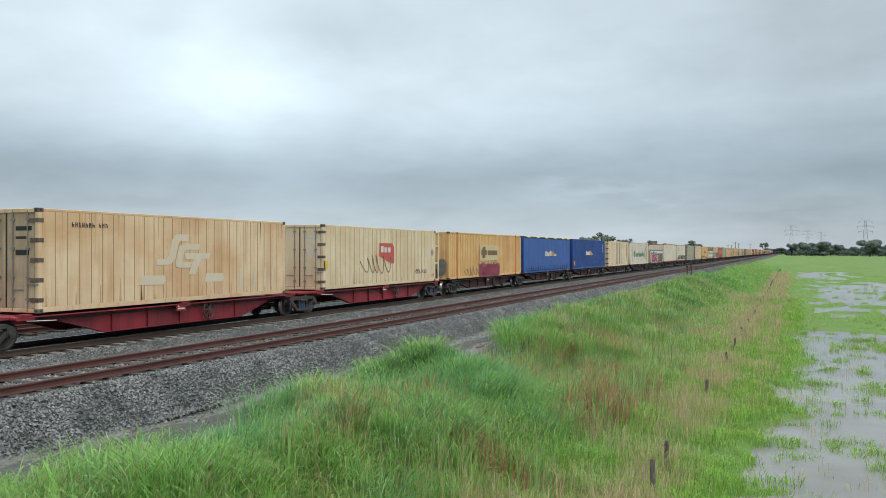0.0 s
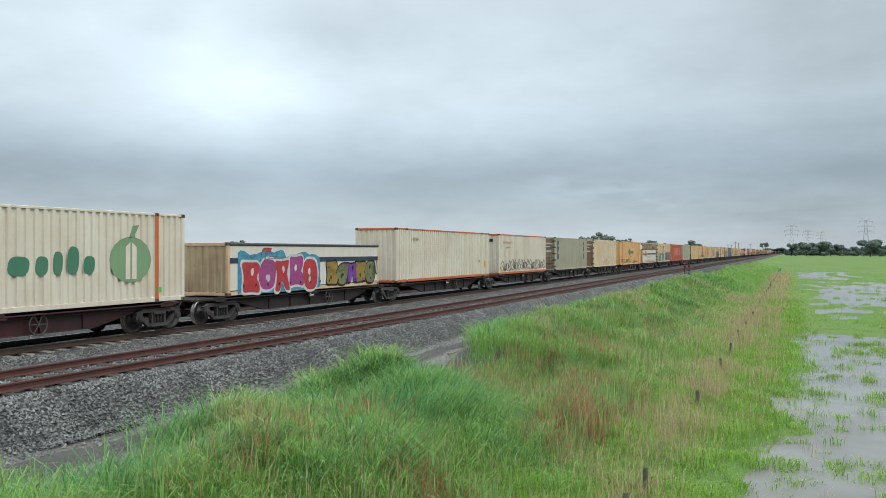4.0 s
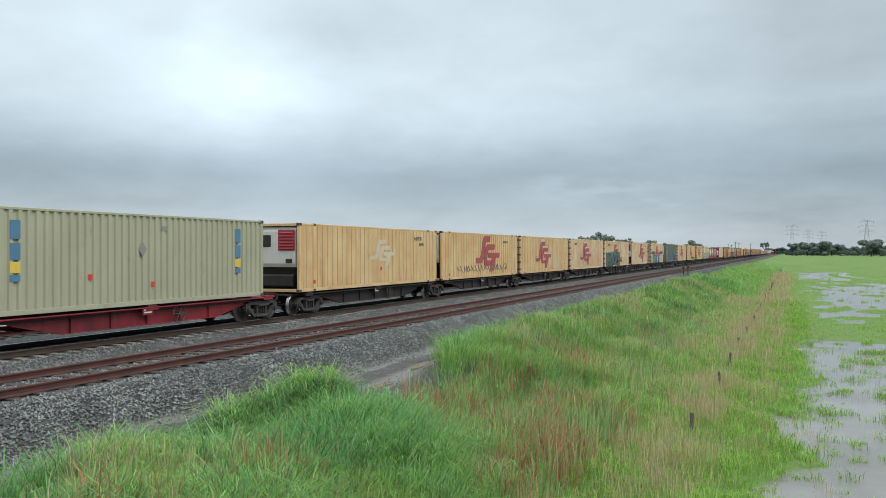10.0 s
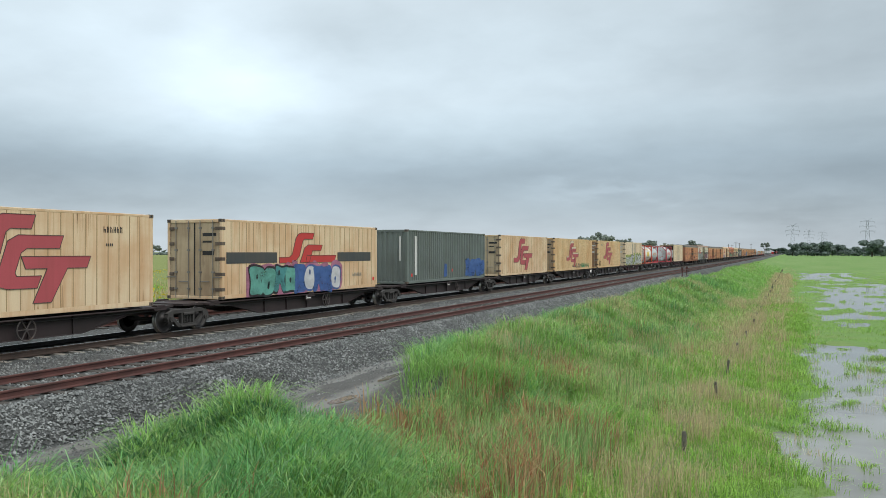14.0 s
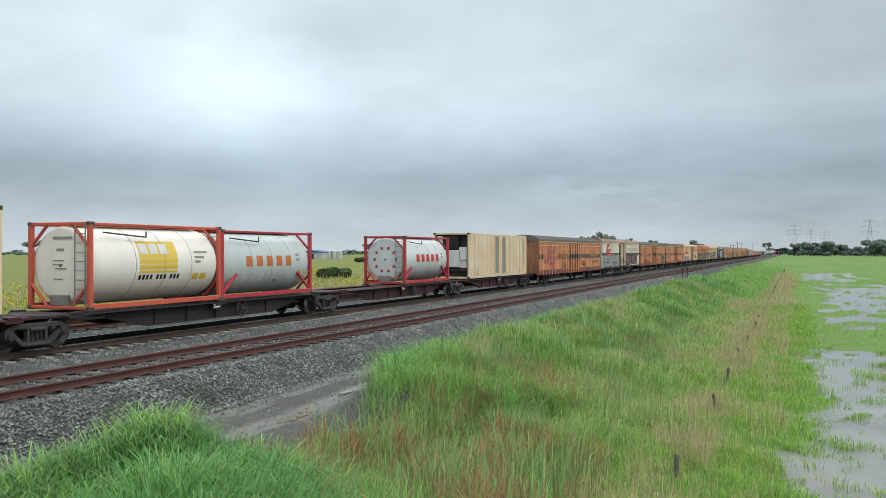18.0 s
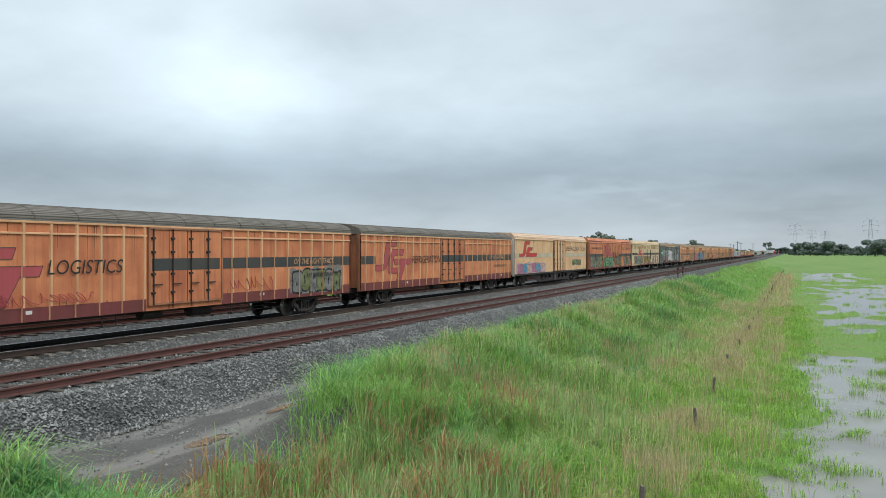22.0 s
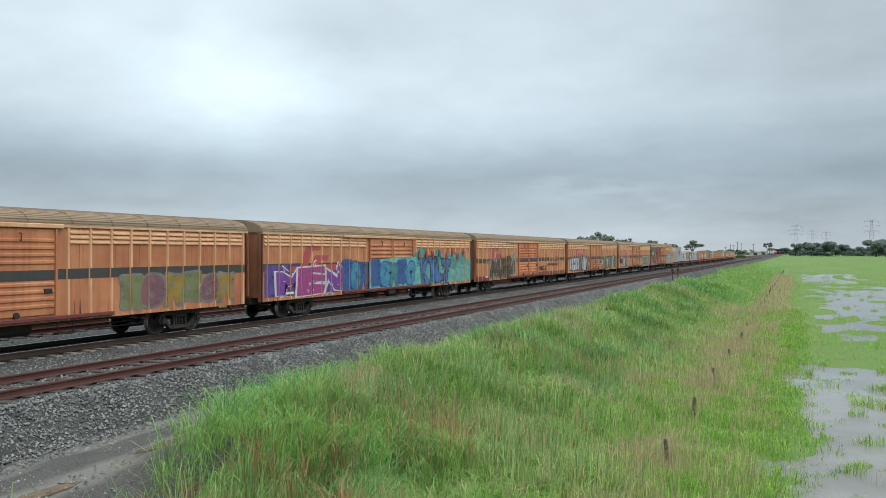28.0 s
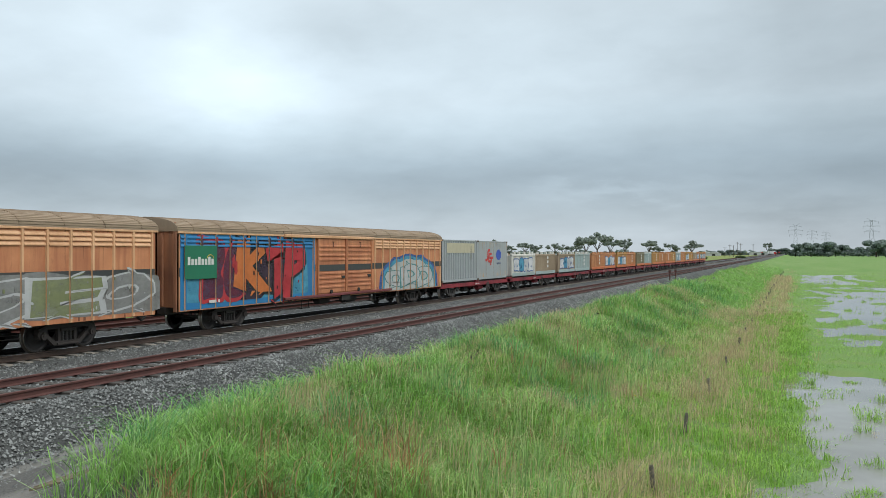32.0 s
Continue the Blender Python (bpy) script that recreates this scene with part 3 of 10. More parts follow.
def leaf_matter(name, cols, spread=0.5):
    """Grass and leaves: colour by patch and by blade, a little light through them."""
    m, n, l, b = nodes_of(name)
    v = coords(n, l, vary=False)
    patch = noise_node(n, l, v, 0.5, 4, 0.6)
    g = n.new("ShaderNodeNewGeometry")
    c = mix_node(n, l, ramp_node(n, l, patch, 0.35, 0.65), cols[0], cols[1])
    r = n.new("ShaderNodeMapRange")
    r.inputs[1].default_value, r.inputs[2].default_value = 1 - spread, 1.0
    l.new(g.outputs["Random Per Island"], r.inputs[0])
    c = mix_node(n, l, r.outputs[0], c, cols[2])
    hs = n.new("ShaderNodeHueSaturation")
    l.new(c, hs.inputs["Color"])
    wn = n.new("ShaderNodeTexWhiteNoise")
    wn.noise_dimensions = "1D"
    l.new(g.outputs["Random Per Island"], wn.inputs["W"])
    mr = n.new("ShaderNodeMapRange")
    mr.inputs[3].default_value, mr.inputs[4].default_value = 0.58, 1.46
    l.new(wn.outputs["Value"], mr.inputs[0])
    l.new(mr.outputs[0], hs.inputs["Value"])
    c = hs.outputs[0]
    clump = noise_node(n, l, v, 1.9, 3, 0.55)
    k = n.new("ShaderNodeMath")
    k.operation = "MULTIPLY"
    l.new(ramp_node(n, l, clump, 0.42, 0.62), k.inputs[0])
    k.inputs[1].default_value = 0.35
    c = mix_node(n, l, k.outputs[0], c, tuple(0.6 * q for q in cols[0]))
    l.new(c, b.inputs["Base Color"])
    b.inputs["Roughness"].default_value = 0.6
    b.inputs["Specular IOR Level"].default_value = 0.3
    tr = n.new("ShaderNodeBsdfTranslucent")
    l.new(c, tr.inputs[0])
    ms = n.new("ShaderNodeMixShader")
    ms.inputs[0].default_value = 0.4
    l.new(b.outputs[0], ms.inputs[1])
    l.new(tr.outputs[0], ms.inputs[2])
    l.new(ms.outputs[0], n["Material Output"].inputs[0])
    return m


GRASS = leaf_matter("tall_green_grass", ((0.20, 0.42, 0.085), (0.28, 0.47, 0.12), (0.42, 0.57, 0.25)), 0.35)
LIME = leaf_matter("lime_grass", ((0.24, 0.46, 0.07), (0.30, 0.48, 0.09), (0.40, 0.52, 0.17)), 0.35)
WEED = leaf_matter("blue_green_grass", ((0.12, 0.33, 0.10), (0.17, 0.38, 0.125), (0.31, 0.49, 0.25)), 0.3)
STRAW = leaf_matter("dry_grass", ((0.56, 0.46, 0.26), (0.50, 0.40, 0.23), (0.62, 0.53, 0.34)), 0.4)
PALE = leaf_matter("pale_grass", ((0.40, 0.50, 0.17), (0.46, 0.53, 0.22), (0.56, 0.57, 0.31)), 0.4)
BUSH = leaf_matter("dark_bushy_weed", ((0.065, 0.20, 0.065), (0.085, 0.24, 0.075), (0.17, 0.33, 0.15)), 0.3)
RUST_REED = leaf_matter("red_brown_reed", ((0.40, 0.24, 0.12), (0.48, 0.34, 0.18), (0.44, 0.18, 0.09)), 0.4)
REED = leaf_matter("green_reed", ((0.26, 0.45, 0.15), (0.34, 0.50, 0.18), (0.44, 0.52, 0.24)), 0.35)


BLADE_FORMS = {
    1: [(0.0, 0.0, 0.9), (1.0, 0.8, 0.25)],
    2: [(0.0, 0.0, 0.85), (0.72, 0.3, 1.0), (1.0, 1.0, 0.12)],
    3: [(0.0, 0.0, 0.8), (0.62, 0.2, 1.0), (0.95, 0.56, 0.8), (0.98, 1.0, 0.08)],
}


def blades(name, label, mat, tufts, per, height, width, lean, spread, seed, form=2, category="grass"):
    """Tufts of arching blades. tufts: x, y and a size from 0 to 1 of each; lean: how far the tips bend out; form: pieces a blade has along its length."""
    rs = np.random.RandomState(seed)
    tx, ty, ts = tufts
    n = len(tx) * per
    x, y, s = np.repeat(tx, per), np.repeat(ty, per), np.repeat(ts, per)
    a = rs.rand(n) * 2 * math.pi
    r = spread * np.sqrt(rs.rand(n)) * (0.5 + s)
    x, y = x + r * np.cos(a), y + r * np.sin(a)
    z = lie(x, y) - 0.03
    h = height * (0.35 + 0.65 * s) * (0.55 + 0.6 * rs.rand(n))
    far = 1 + np.clip((y - 34) / 90, 0, 1.4)
    w = width * (0.7 + 0.6 * rs.rand(n)) * far
    dirn = a + rs.normal(0, 0.9, n)
    out = lean * h * (0.15 + 1.0 * rs.rand(n))
    dx, dy = np.cos(dirn) * out + 0.05 * h, np.sin(dirn) * out
    face = dirn + math.pi / 2 + rs.normal(0, 0.6, n)
    wx, wy = np.cos(face) * w / 2, np.sin(face) * w / 2
    lev = BLADE_FORMS[form]
    k = len(lev)
    v = np.zeros((n, 2 * k, 3))
    droop = 0.22 * lean * h * (0.4 + 0.8 * rs.rand(n))
    for i, (up, bend, wide) in enumerate(lev):
        for side, sg in ((0, -1), (1, 1)):
            v[:, 2 * i + side, 0] = x + dx * bend + sg * wx * wide
            v[:, 2 * i + side, 1] = y + dy * bend + sg * wy * wide
            v[:, 2 * i + side, 2] = z + h * up - droop * bend ** 2
    q = np.array([(2 * i, 2 * i + 1, 2 * i + 3, 2 * i + 2) for i in range(k - 1)])
    f = q[None] + 2 * k * np.arange(n)[:, None, None]
    ob = new(name, array_mesh(name, v.reshape(-1, 3), f.reshape(-1, 4), mat))
    return tagged(ob, label, category, kind="stuff")


def sow(n, x0, x1, y0, y1, seed, keep, bias=1.6):
    """n places, denser towards y0, kept where keep(x, y) is above a random number; the size comes from a patchy noise."""
    rs = np.random.RandomState(seed)
    x = x0 + (x1 - x0) * rs.rand(n)
    y = y0 + (y1 - y0) * rs.rand(n) ** bias
    k = rs.rand(n) < keep(x, y)
    x, y = x[k], y[k]
    return x, y, np.clip(0.08 + 1.0 * lattice(x, y, 0.75, seed + 1) * (0.35 + lattice(x, y, 2.6, seed + 2)) * 1.7, 0, 1.2)


def grass_edge(y):
    """Where the grass begins beside the access track; it steps back at the crossing."""
    return np.interp(y, [0, 20.4, 22.0, 23.4, 26.6, 28.8, 31.5, 36.5, 46, 60], [-10.2, -10.15, -9.7, -8.3, -8.2, -9.6, -10.4, -11.9, -11.6, -11.3])


def on_bank(x, y):
    edge = grass_edge(y) + 0.7 * (lattice(0 * x, y, 1.6, 91) - 0.5)
    return step(edge - 0.15, edge + 0.25, x) * step(-4.6, -6.8, x)


def crossing(x, y):
    """1 where the bank is cut down at the crossing."""
    return step(21.5, 23.0, y) * step(31.0, 28.0, y)


def ditch(x, y):
    return step(-8.6, -7.3, x) * step(-3.0, -4.4, x)


def reedy(x, y):
    bed = step(-8.6, -7.3, x) * step(-3.2, -4.8, x) * step(8, 15, y) * step(60, 44, y) * 0.35 * step(0.52, 0.66, lattice(x, y, 2.6, 92))
    return np.maximum(bed, step(-8.9, -8.0, x) * step(-3.8, -5.0, x) * step(21.6, 23.2, y - 0.2 * (x + 7)) * step(31.0, 28.0, y + 0.5 * (x + 7)))


def verge(x, y):
    return step(-4.9, -3.6, x) * step(1.2, -0.4, x) * (1 - pools(x, y))


def dry_strip(x, y):
    return (np.exp(-((x + 2.75) / 0.6) ** 2) + 0.7 * np.exp(-((x + 1.1) / 0.5) ** 2) * step(22, 36, y)) * (0.25 + step(0.3, 0.62, lattice(x, y, 2.4, 93) + 0.1))


def dry_patch(x, y):
    return step(grass_edge(y) + 0.2, grass_edge(y) + 0.8, x) * step(-1.4, -2.5, x) * (0.2 + 0.1 * step(24, 20, y) + step(0.48, 0.7, lattice(x, y, 2.2, 94))) * (1 - 0.9 * crossing(x, y) * step(-6.6, -7.6, x))


def brown_patch(x, y):
    return on_bank(x, y) * (0.08 + step(0.6, 0.75, lattice(x, y, 1.4, 147)))


def fade(y, a, b):
    return step(b, a, y)


def on_crown(x, y):
    """The lush growth stands in tussocks with darker gaps between them."""
    return on_bank(x, y) * (1 - 0.96 * crossing(x, y)) * (0.25 + 0.75 * step(0.32, 0.52, lattice(x, y, 0.62, 171)))


def wet_tufts(x, y):
    """Tufts that stand in the near flood water, thicker towards its edge."""
    edge = 0.9 * step(1.5, 0.0, x) * step(0.42, 0.58, lattice(x, y, 0.7, 137))
    return pools(x, y) * np.maximum(step(0.68, 0.74, lattice(x, y, 0.7, 97)), edge)


# the bank, from its near end outwards
blades("tall_grass", "lush tall green grass on the near bank", GRASS, sow(9500, -11.2, -4.2, 7, 34, 101, on_crown, 1.0), 14, 0.8, 0.013, 1.15, 0.24, 1, 3)
blades("tall_grass", "dark blue-green grass clumps on the near bank", WEED, sow(5600, -11.0, -4.0, 7, 34, 103, lambda x, y: on_crown(x, y) * step(0.47, 0.62, lattice(x, y, 1.7, 95)), 1.0), 14, 0.88, 0.013, 1.1, 0.24, 2, 3)
blades("tall_grass", "lush tall green grass along the bank", GRASS, sow(6500, -11.6, -4.2, 33, 110, 201, on_crown, 1.4), 13, 0.72, 0.018, 1.15, 0.28, 31)
blades("tall_grass", "dark blue-green grass clumps along the bank", WEED, sow(4200, -11.6, -4.0, 33, 110, 203, lambda x, y: on_crown(x, y) * step(0.45, 0.6, lattice(x, y, 1.9, 95)), 1.4), 13, 0.84, 0.018, 1.1, 0.26, 32)
blades("tall_grass", "green grass on the slope down to the fence", GRASS, sow(6500, -8.4, -2.2, 9, 90, 105, lambda x, y: ditch(x, y) * 0.85, 1.35), 12, 0.48, 0.015, 1.15, 0.24, 3)
blades("tall_grass", "lime green grass on the slope down to the fence", LIME, sow(7500, -8.6, -2.2, 9, 90, 135, lambda x, y: ditch(x, y) * step(0.3, 0.55, lattice(x, y, 2.9, 136)), 1.35), 12, 0.48, 0.015, 1.15, 0.22, 17)
blades("tall_grass", "pale yellow-green grass on the bank", PALE, sow(5200, -11.0, -3.0, 8, 90, 145, lambda x, y: step(grass_edge(y), grass_edge(y) + 0.6, x) * step(0.45, 0.65, lattice(x, y, 1.9, 146)) * (1 - 0.95 * crossing(x, y)), 1.35), 9, 0.7, 0.013, 1.05, 0.24, 21)
blades("reeds", "upright green reeds in the wet ditch", REED, sow(6500, -10.2, -3.0, 8, 60, 107, reedy, 1.15), 7, 1.0, 0.020, 0.30, 0.17, 4, category="reeds")
blades("reeds", "red-brown dying reeds in the wet ditch", RUST_REED, sow(9000, -10.0, -3.2, 9, 58, 109, lambda x, y: reedy(x, y) * (0.12 + step(36, 31, y)) * (0.3 + step(0.42, 0.6, lattice(x, y, 1.2, 96))), 1.15), 7, 1.0, 0.017, 0.5, 0.16, 5, category="reeds")
blades("dry_grass", "red-brown dying grass among the bank growth", RUST_REED, sow(3600, -11.0, -4.0, 6, 80, 149, brown_patch, 1.3), 5, 0.62, 0.010, 0.55, 0.2, 22)
blades("dry_grass", "straw-coloured dry grass stalks on the bank", STRAW, sow(16000, -11.2, -1.5, 7, 90, 111, dry_patch, 1.3), 6, 0.78, 0.008, 0.5, 0.2, 6)
blades("dry_grass", "straw-coloured dry grass along the fence line", STRAW, sow(9000, -4.8, 0.2, 8, 200, 113, dry_strip, 1.5), 8, 0.66, 0.009, 0.42, 0.24, 7)
blades("weeds", "low dark weeds at the edge of the access track", WEED, sow(1300, -11.6, -8.4, 8, 60, 151, lambda x, y: step(0.55, 0.16, np.abs(x - grass_edge(y))) * step(0.4, 0.6, lattice(x, y, 1.2, 152)), 1.2), 14, 0.30, 0.013, 0.7, 0.14, 23, category="weeds")
def bushy(x, y):
    """Three dark bushes at the near end of the crossing."""
    return np.clip(sum(np.exp(-((x - a) / r) ** 2 - ((y - b) / r) ** 2) for a, b, r in ((-9.5, 20.6, 0.55), (-8.9, 21.5, 0.5), (-9.9, 19.2, 0.45))), 0, 1)


blades("bushy_weeds", "dark green bushy weeds at the end of the bank", BUSH, sow(5200, -11.0, -7.6, 17.8, 23.0, 173, bushy, 1.0), 14, 0.52, 0.014, 0.9, 0.14, 33, 3, category="weeds")
# the paddock and its flood water
blades("pasture_grass", "bright lime-green pasture grass beside the water", LIME, sow(15000, -5.2, 1.6, 8, 95, 115, verge, 1.4), 10, 0.33, 0.014, 0.9, 0.2, 8)
blades("pasture_grass", "bright green grass tufts standing in the flood water", LIME, sow(8000, -1.2, 9, 9, 70, 117, wet_tufts, 1.1), 16, 0.36, 0.014, 0.8, 0.15, 9)
blades("pasture_grass", "grass tufts standing in the further flood water", LIME, sow(6000, 0.0, 26, 62, 240, 161, lambda x, y: pools(x, y) * step(0.5, 0.66, lattice(x, y * 0.5, 1.6, 162)), 1.2), 9, 0.3, 0.016, 0.4, 0.3, 24, 1)
blades("dry_grass", "dead brown weed stalks standing in the flood water", STRAW, sow(420, -0.6, 8, 9, 90, 119, lambda x, y: pools(x, y) * step(0.66, 0.8, lattice(x, y, 1.4, 98)), 1.2), 12, 0.55, 0.007, 0.5, 0.14, 10)
blades("tall_grass", "green grass on the far bank and verge", GRASS, sow(11000, -11.6, -3.0, 75, 300, 121, lambda x, y: step(-11.4, -10.8, x) * fade(y, 80, 300), 1.3), 9, 0.5, 0.018, 1.1, 0.45, 11, 1)
blades("dry_grass", "straw-coloured grass patches on the far bank", STRAW, sow(4200, -10.8, 0.5, 60, 300, 139, lambda x, y: step(0.42, 0.68, lattice(x, y, 5.0, 138)) * fade(y, 90, 300), 1.3), 8, 0.5, 0.012, 0.4, 0.45, 18, 1)
blades("pasture_grass", "bright lime-green pasture grass further along", LIME, sow(12000, -4.0, 20, 60, 260, 123, lambda x, y: (1 - pools(x, y)) * fade(y, 70, 260), 1.3), 9, 0.2, 0.016, 1.0, 0.4, 12, 1)
blades("dry_grass", "beige dry reeds in the field beyond the tracks", STRAW, sow(7000, -66, -38, 18, 150, 125, lambda x, y: step(0.3, 0.6, lattice(x, y, 6.0, 99)), 1.2), 6, 0.9, 0.03, 0.3, 0.5, 13, 1)
blades("tall_grass", "grass in the field beyond the tracks", LIME, sow(9000, -70, -30, 14, 170, 127, lambda x, y: 0.9 + 0 * x, 1.2), 7, 0.55, 0.04, 0.5, 0.6, 14, 1)
blades("pasture_grass", "rough pasture grass along the near paddock", LIME, sow(3600, -11.0, 13, -16, 9, 165, lambda x, y: step(9.5, 7.5, y) * (1 - pools(x, y)), 0.8), 8, 0.42, 0.022, 0.6, 0.24, 25, 1)

FLOWER = leaf_matter("yellow_flower", ((0.62, 0.50, 0.03), (0.66, 0.56, 0.06), (0.55, 0.45, 0.03)))


def flowers(name, label, places, up, size, seed):
    rs = np.random.RandomState(seed)
    x, y, s = places
    n = len(x)
    z = lie(x, y) + up * (0.7 + 0.5 * rs.rand(n))
    o = rs.normal(size=(n, 4, 3)) * size
    v = np.stack([x, y, z], 1)[:, None] + o
    f = np.array([(0, 1, 2), (0, 2, 3), (0, 3, 1)])[None] + 4 * np.arange(n)[:, None, None]
    tagged(new(name, array_mesh(name, v.reshape(-1, 3), f.reshape(-1, 3), FLOWER)), label, "flowers", kind="stuff")


flowers("wild_flowers", "small yellow wild flowers among the bank grass", sow(260, -10, -2, 6, 90, 131, lambda x, y: step(0.6, 0.75, lattice(x, y, 4.0, 130)), 1.2), 0.62, 0.02, 15)
flowers("wild_flowers", "yellow mustard flowers in the field beyond the tracks", sow(26000, -110, -36, 20, 240, 133, lambda x, y: step(0.45, 0.7, lattice(x, y, 14.0, 132)), 1.1), 0.75, 0.07, 16)

# ---- fence, markers, trees, pylons and the distance ----
POST = matter("grey_post_wood", (0.17, 0.15, 0.13), (0.09, 0.08, 0.07), 5.0, 0.95, 0, 0.6, 0.01)
WIRE = matter("fence_wire", (0.12, 0.11, 0.10), (0.08, 0.07, 0.06), 8.0, 0.5, 0.8, 0, 0)
BARK = matter("bark", (0.10, 0.08, 0.06), (0.06, 0.05, 0.04), 2.0, 0.95, 0, 0.5, 0.05)
# greyed and lightened greens: distance haze is put into these leaf colours
HAZED_GUM_LEAF = leaf_matter("hazed_gum_leaves", ((0.20, 0.24, 0.20), (0.23, 0.27, 0.23), (0.27, 0.30, 0.26)), 0.5)
HAZED_LEAF = leaf_matter("hazed_leaves", ((0.16, 0.21, 0.18), (0.19, 0.24, 0.21), (0.23, 0.28, 0.25)), 0.5)
HEDGE_LEAF = leaf_matter("hedge_leaves", ((0.06, 0.10, 0.03), (0.085, 0.13, 0.04), (0.10, 0.14, 0.05)), 0.5)
PYLON_STEEL = matter("galvanised_lattice", (0.26, 0.28, 0.30), (0.20, 0.22, 0.24), 0.2, 0.6, 0.3, 0, 0)


def build_fence():
    fence = thing("wire_fence", "old wire fence with short leaning wooden posts in long grass", "fence")
    rs = np.random.RandomState(7)
    places = [9.5, 16.9, 19.2, 29.2, 37.3, 43.3, 50.0, 57.6, 65.5] + [65.5 + 7.4 * k for k in range(1, 24)]
    tops = []
    for i, y in enumerate(places):
        h, r = 0.56 + rs.normal(0, 0.07), 0.042 + 0.02 * rs.rand()
        x = -2.52 + rs.normal(0, 0.04)
        s = Shape()
        ring = [(r * (0.8 + 0.35 * rs.rand()) * math.cos(t), r * (0.8 + 0.35 * rs.rand()) * math.sin(t)) for t in np.linspace(0, 2 * math.pi, 8, endpoint=False)]
        s.prism(ring, 2, -0.25, h - 0.04)
        s.prism([(0.8 * a, 0.8 * b) for a, b in ring], 2, h - 0.04, h)
        z = float(lie(x, y))
        at = pose(x, y, z, rs.normal(0, 4), rs.normal(0, 4), rs.rand() * 90)
        part("post", s, POST, fence, at=at)
        tops.append(at)
    for f in (0.35, 0.62, 0.88):
        w = Shape()
        for a, b in zip(tops, tops[1:]):
            p, q = a @ Vector((0, 0, f)), b @ Vector((0, 0, f))
            w.rod(p, (p + q) / 2 - Vector((0, 0, 0.02)), 0.003, 4, cap=False)
            w.rod((p + q) / 2 - Vector((0, 0, 0.02)), q, 0.003, 4, cap=False)
        part("wire", w, WIRE, fence, "rusty sagging fence wire")
    for k, y in enumerate((119.0, 124.0)):
        post = Shape().slab(-0.06, 0.06, -0.06, 0.06, -0.5, 1.25, 0.01)
        post.slab(-0.14, 0.14, -0.07, -0.06, 1.0, 1.25, 0.004)
        ob = new("marker_post", post.mesh("marker_post", RAIL_RUST))
        ob.location = (-13.1, y, -0.55)
        tagged(ob, "rusty steel marker post on the ballast shoulder", "marker post", "trackside marker posts")


build_fence()


def crown_mesh(name, blobs, n, size, mat, seed):
    """A crown of small leaf clumps: blobs are centres and radii; the clumps sit in and on them with gaps between."""
    rs = np.random.RandomState(seed)
    b = np.array(blobs, float)
    k = rs.choice(len(b), n, p=b[:, 3] ** 2 / (b[:, 3] ** 2).sum())
    d = rs.normal(size=(n, 3))
    d /= np.linalg.norm(d, axis=1)[:, None]
    rad = b[k, 3] * (0.55 + 0.5 * rs.rand(n))
    p = b[k, :3] + d * rad[:, None] * np.array([1, 1, 0.62])
    out = d + 0.45 * rs.normal(size=(n, 3)) + np.array([0, 0, 0.25])
    out /= np.linalg.norm(out, axis=1)[:, None]
    a = np.cross(out, rs.normal(size=(n, 3)))
    a /= np.linalg.norm(a, axis=1)[:, None]
    b = np.cross(out, a)
    r = size * (0.8 + 1.1 * rs.rand(n))
    ring = np.array([(1, 0.1), (0.2, 1), (-0.9, 0.4), (-0.3, -1)])
    v = p[:, None] + (a[:, None] * ring[None, :, :1] + b[:, None] * ring[None, :, 1:]) * r[:, None, None] * (0.7 + 0.6 * rs.rand(n, 4, 1))
    return array_mesh(name, v.reshape(-1, 3), np.arange(4 * n).reshape(n, 4), mat)


def gum_tree(h, seed, mat=HAZED_GUM_LEAF, flat=0.55, bare=0.42):
    """A gum tree: forked trunk, open umbrella crown of separate clumps."""
    rs = np.random.RandomState(seed)
    s = Shape()
    blobs = []
    fork = h * bare * 0.7
    s.rod((0, 0, -0.3), (0, 0, fork), h * 0.022, 8)
    for i in range(6):
        a = 2 * math.pi * i / 6 + rs.rand()
        r = h * (0.18 + 0.26 * rs.rand())
        e = (math.cos(a) * r, math.sin(a) * r, h * (bare + 0.18 + 0.26 * rs.rand()))
        mid = (e[0] * 0.45, e[1] * 0.45, fork + (e[2] - fork) * 0.6)
        s.rod((0, 0, fork), mid, h * 0.012, 6)
        s.rod(mid, e, h * 0.007, 5)
        blobs.append((*e, h * (0.11 + 0.07 * rs.rand())))
        for _ in range(2):
            g = (e[0] + rs.normal(0, h * 0.09), e[1] + rs.normal(0, h * 0.09), e[2] + rs.normal(0, h * 0.06))
            s.rod(mid, g, h * 0.005, 4)
            blobs.append((*g, h * (0.07 + 0.05 * rs.rand())))
    blobs.append((0, 0, h * 0.88, h * 0.13))
    return s, blobs


def round_tree(h, seed):
    """A dense dark tree with foliage nearly to the ground."""
    rs = np.random.RandomState(seed)
    s = Shape().rod((0, 0, -0.3), (0, 0, h * 0.5), h * 0.03, 8)
    blobs = []
    for i in range(11):
        a = rs.rand() * 2 * math.pi
        r = h * 0.33 * math.sqrt(rs.rand())
        z = h * (0.14 + 0.62 * rs.rand())
        blobs.append((math.cos(a) * r, math.sin(a) * r, z, h * (0.16 + 0.09 * rs.rand())))
        s.rod((0, 0, h * 0.3), (math.cos(a) * r, math.sin(a) * r, z), h * 0.008, 5)
    return s, blobs


TREE_KINDS = {}


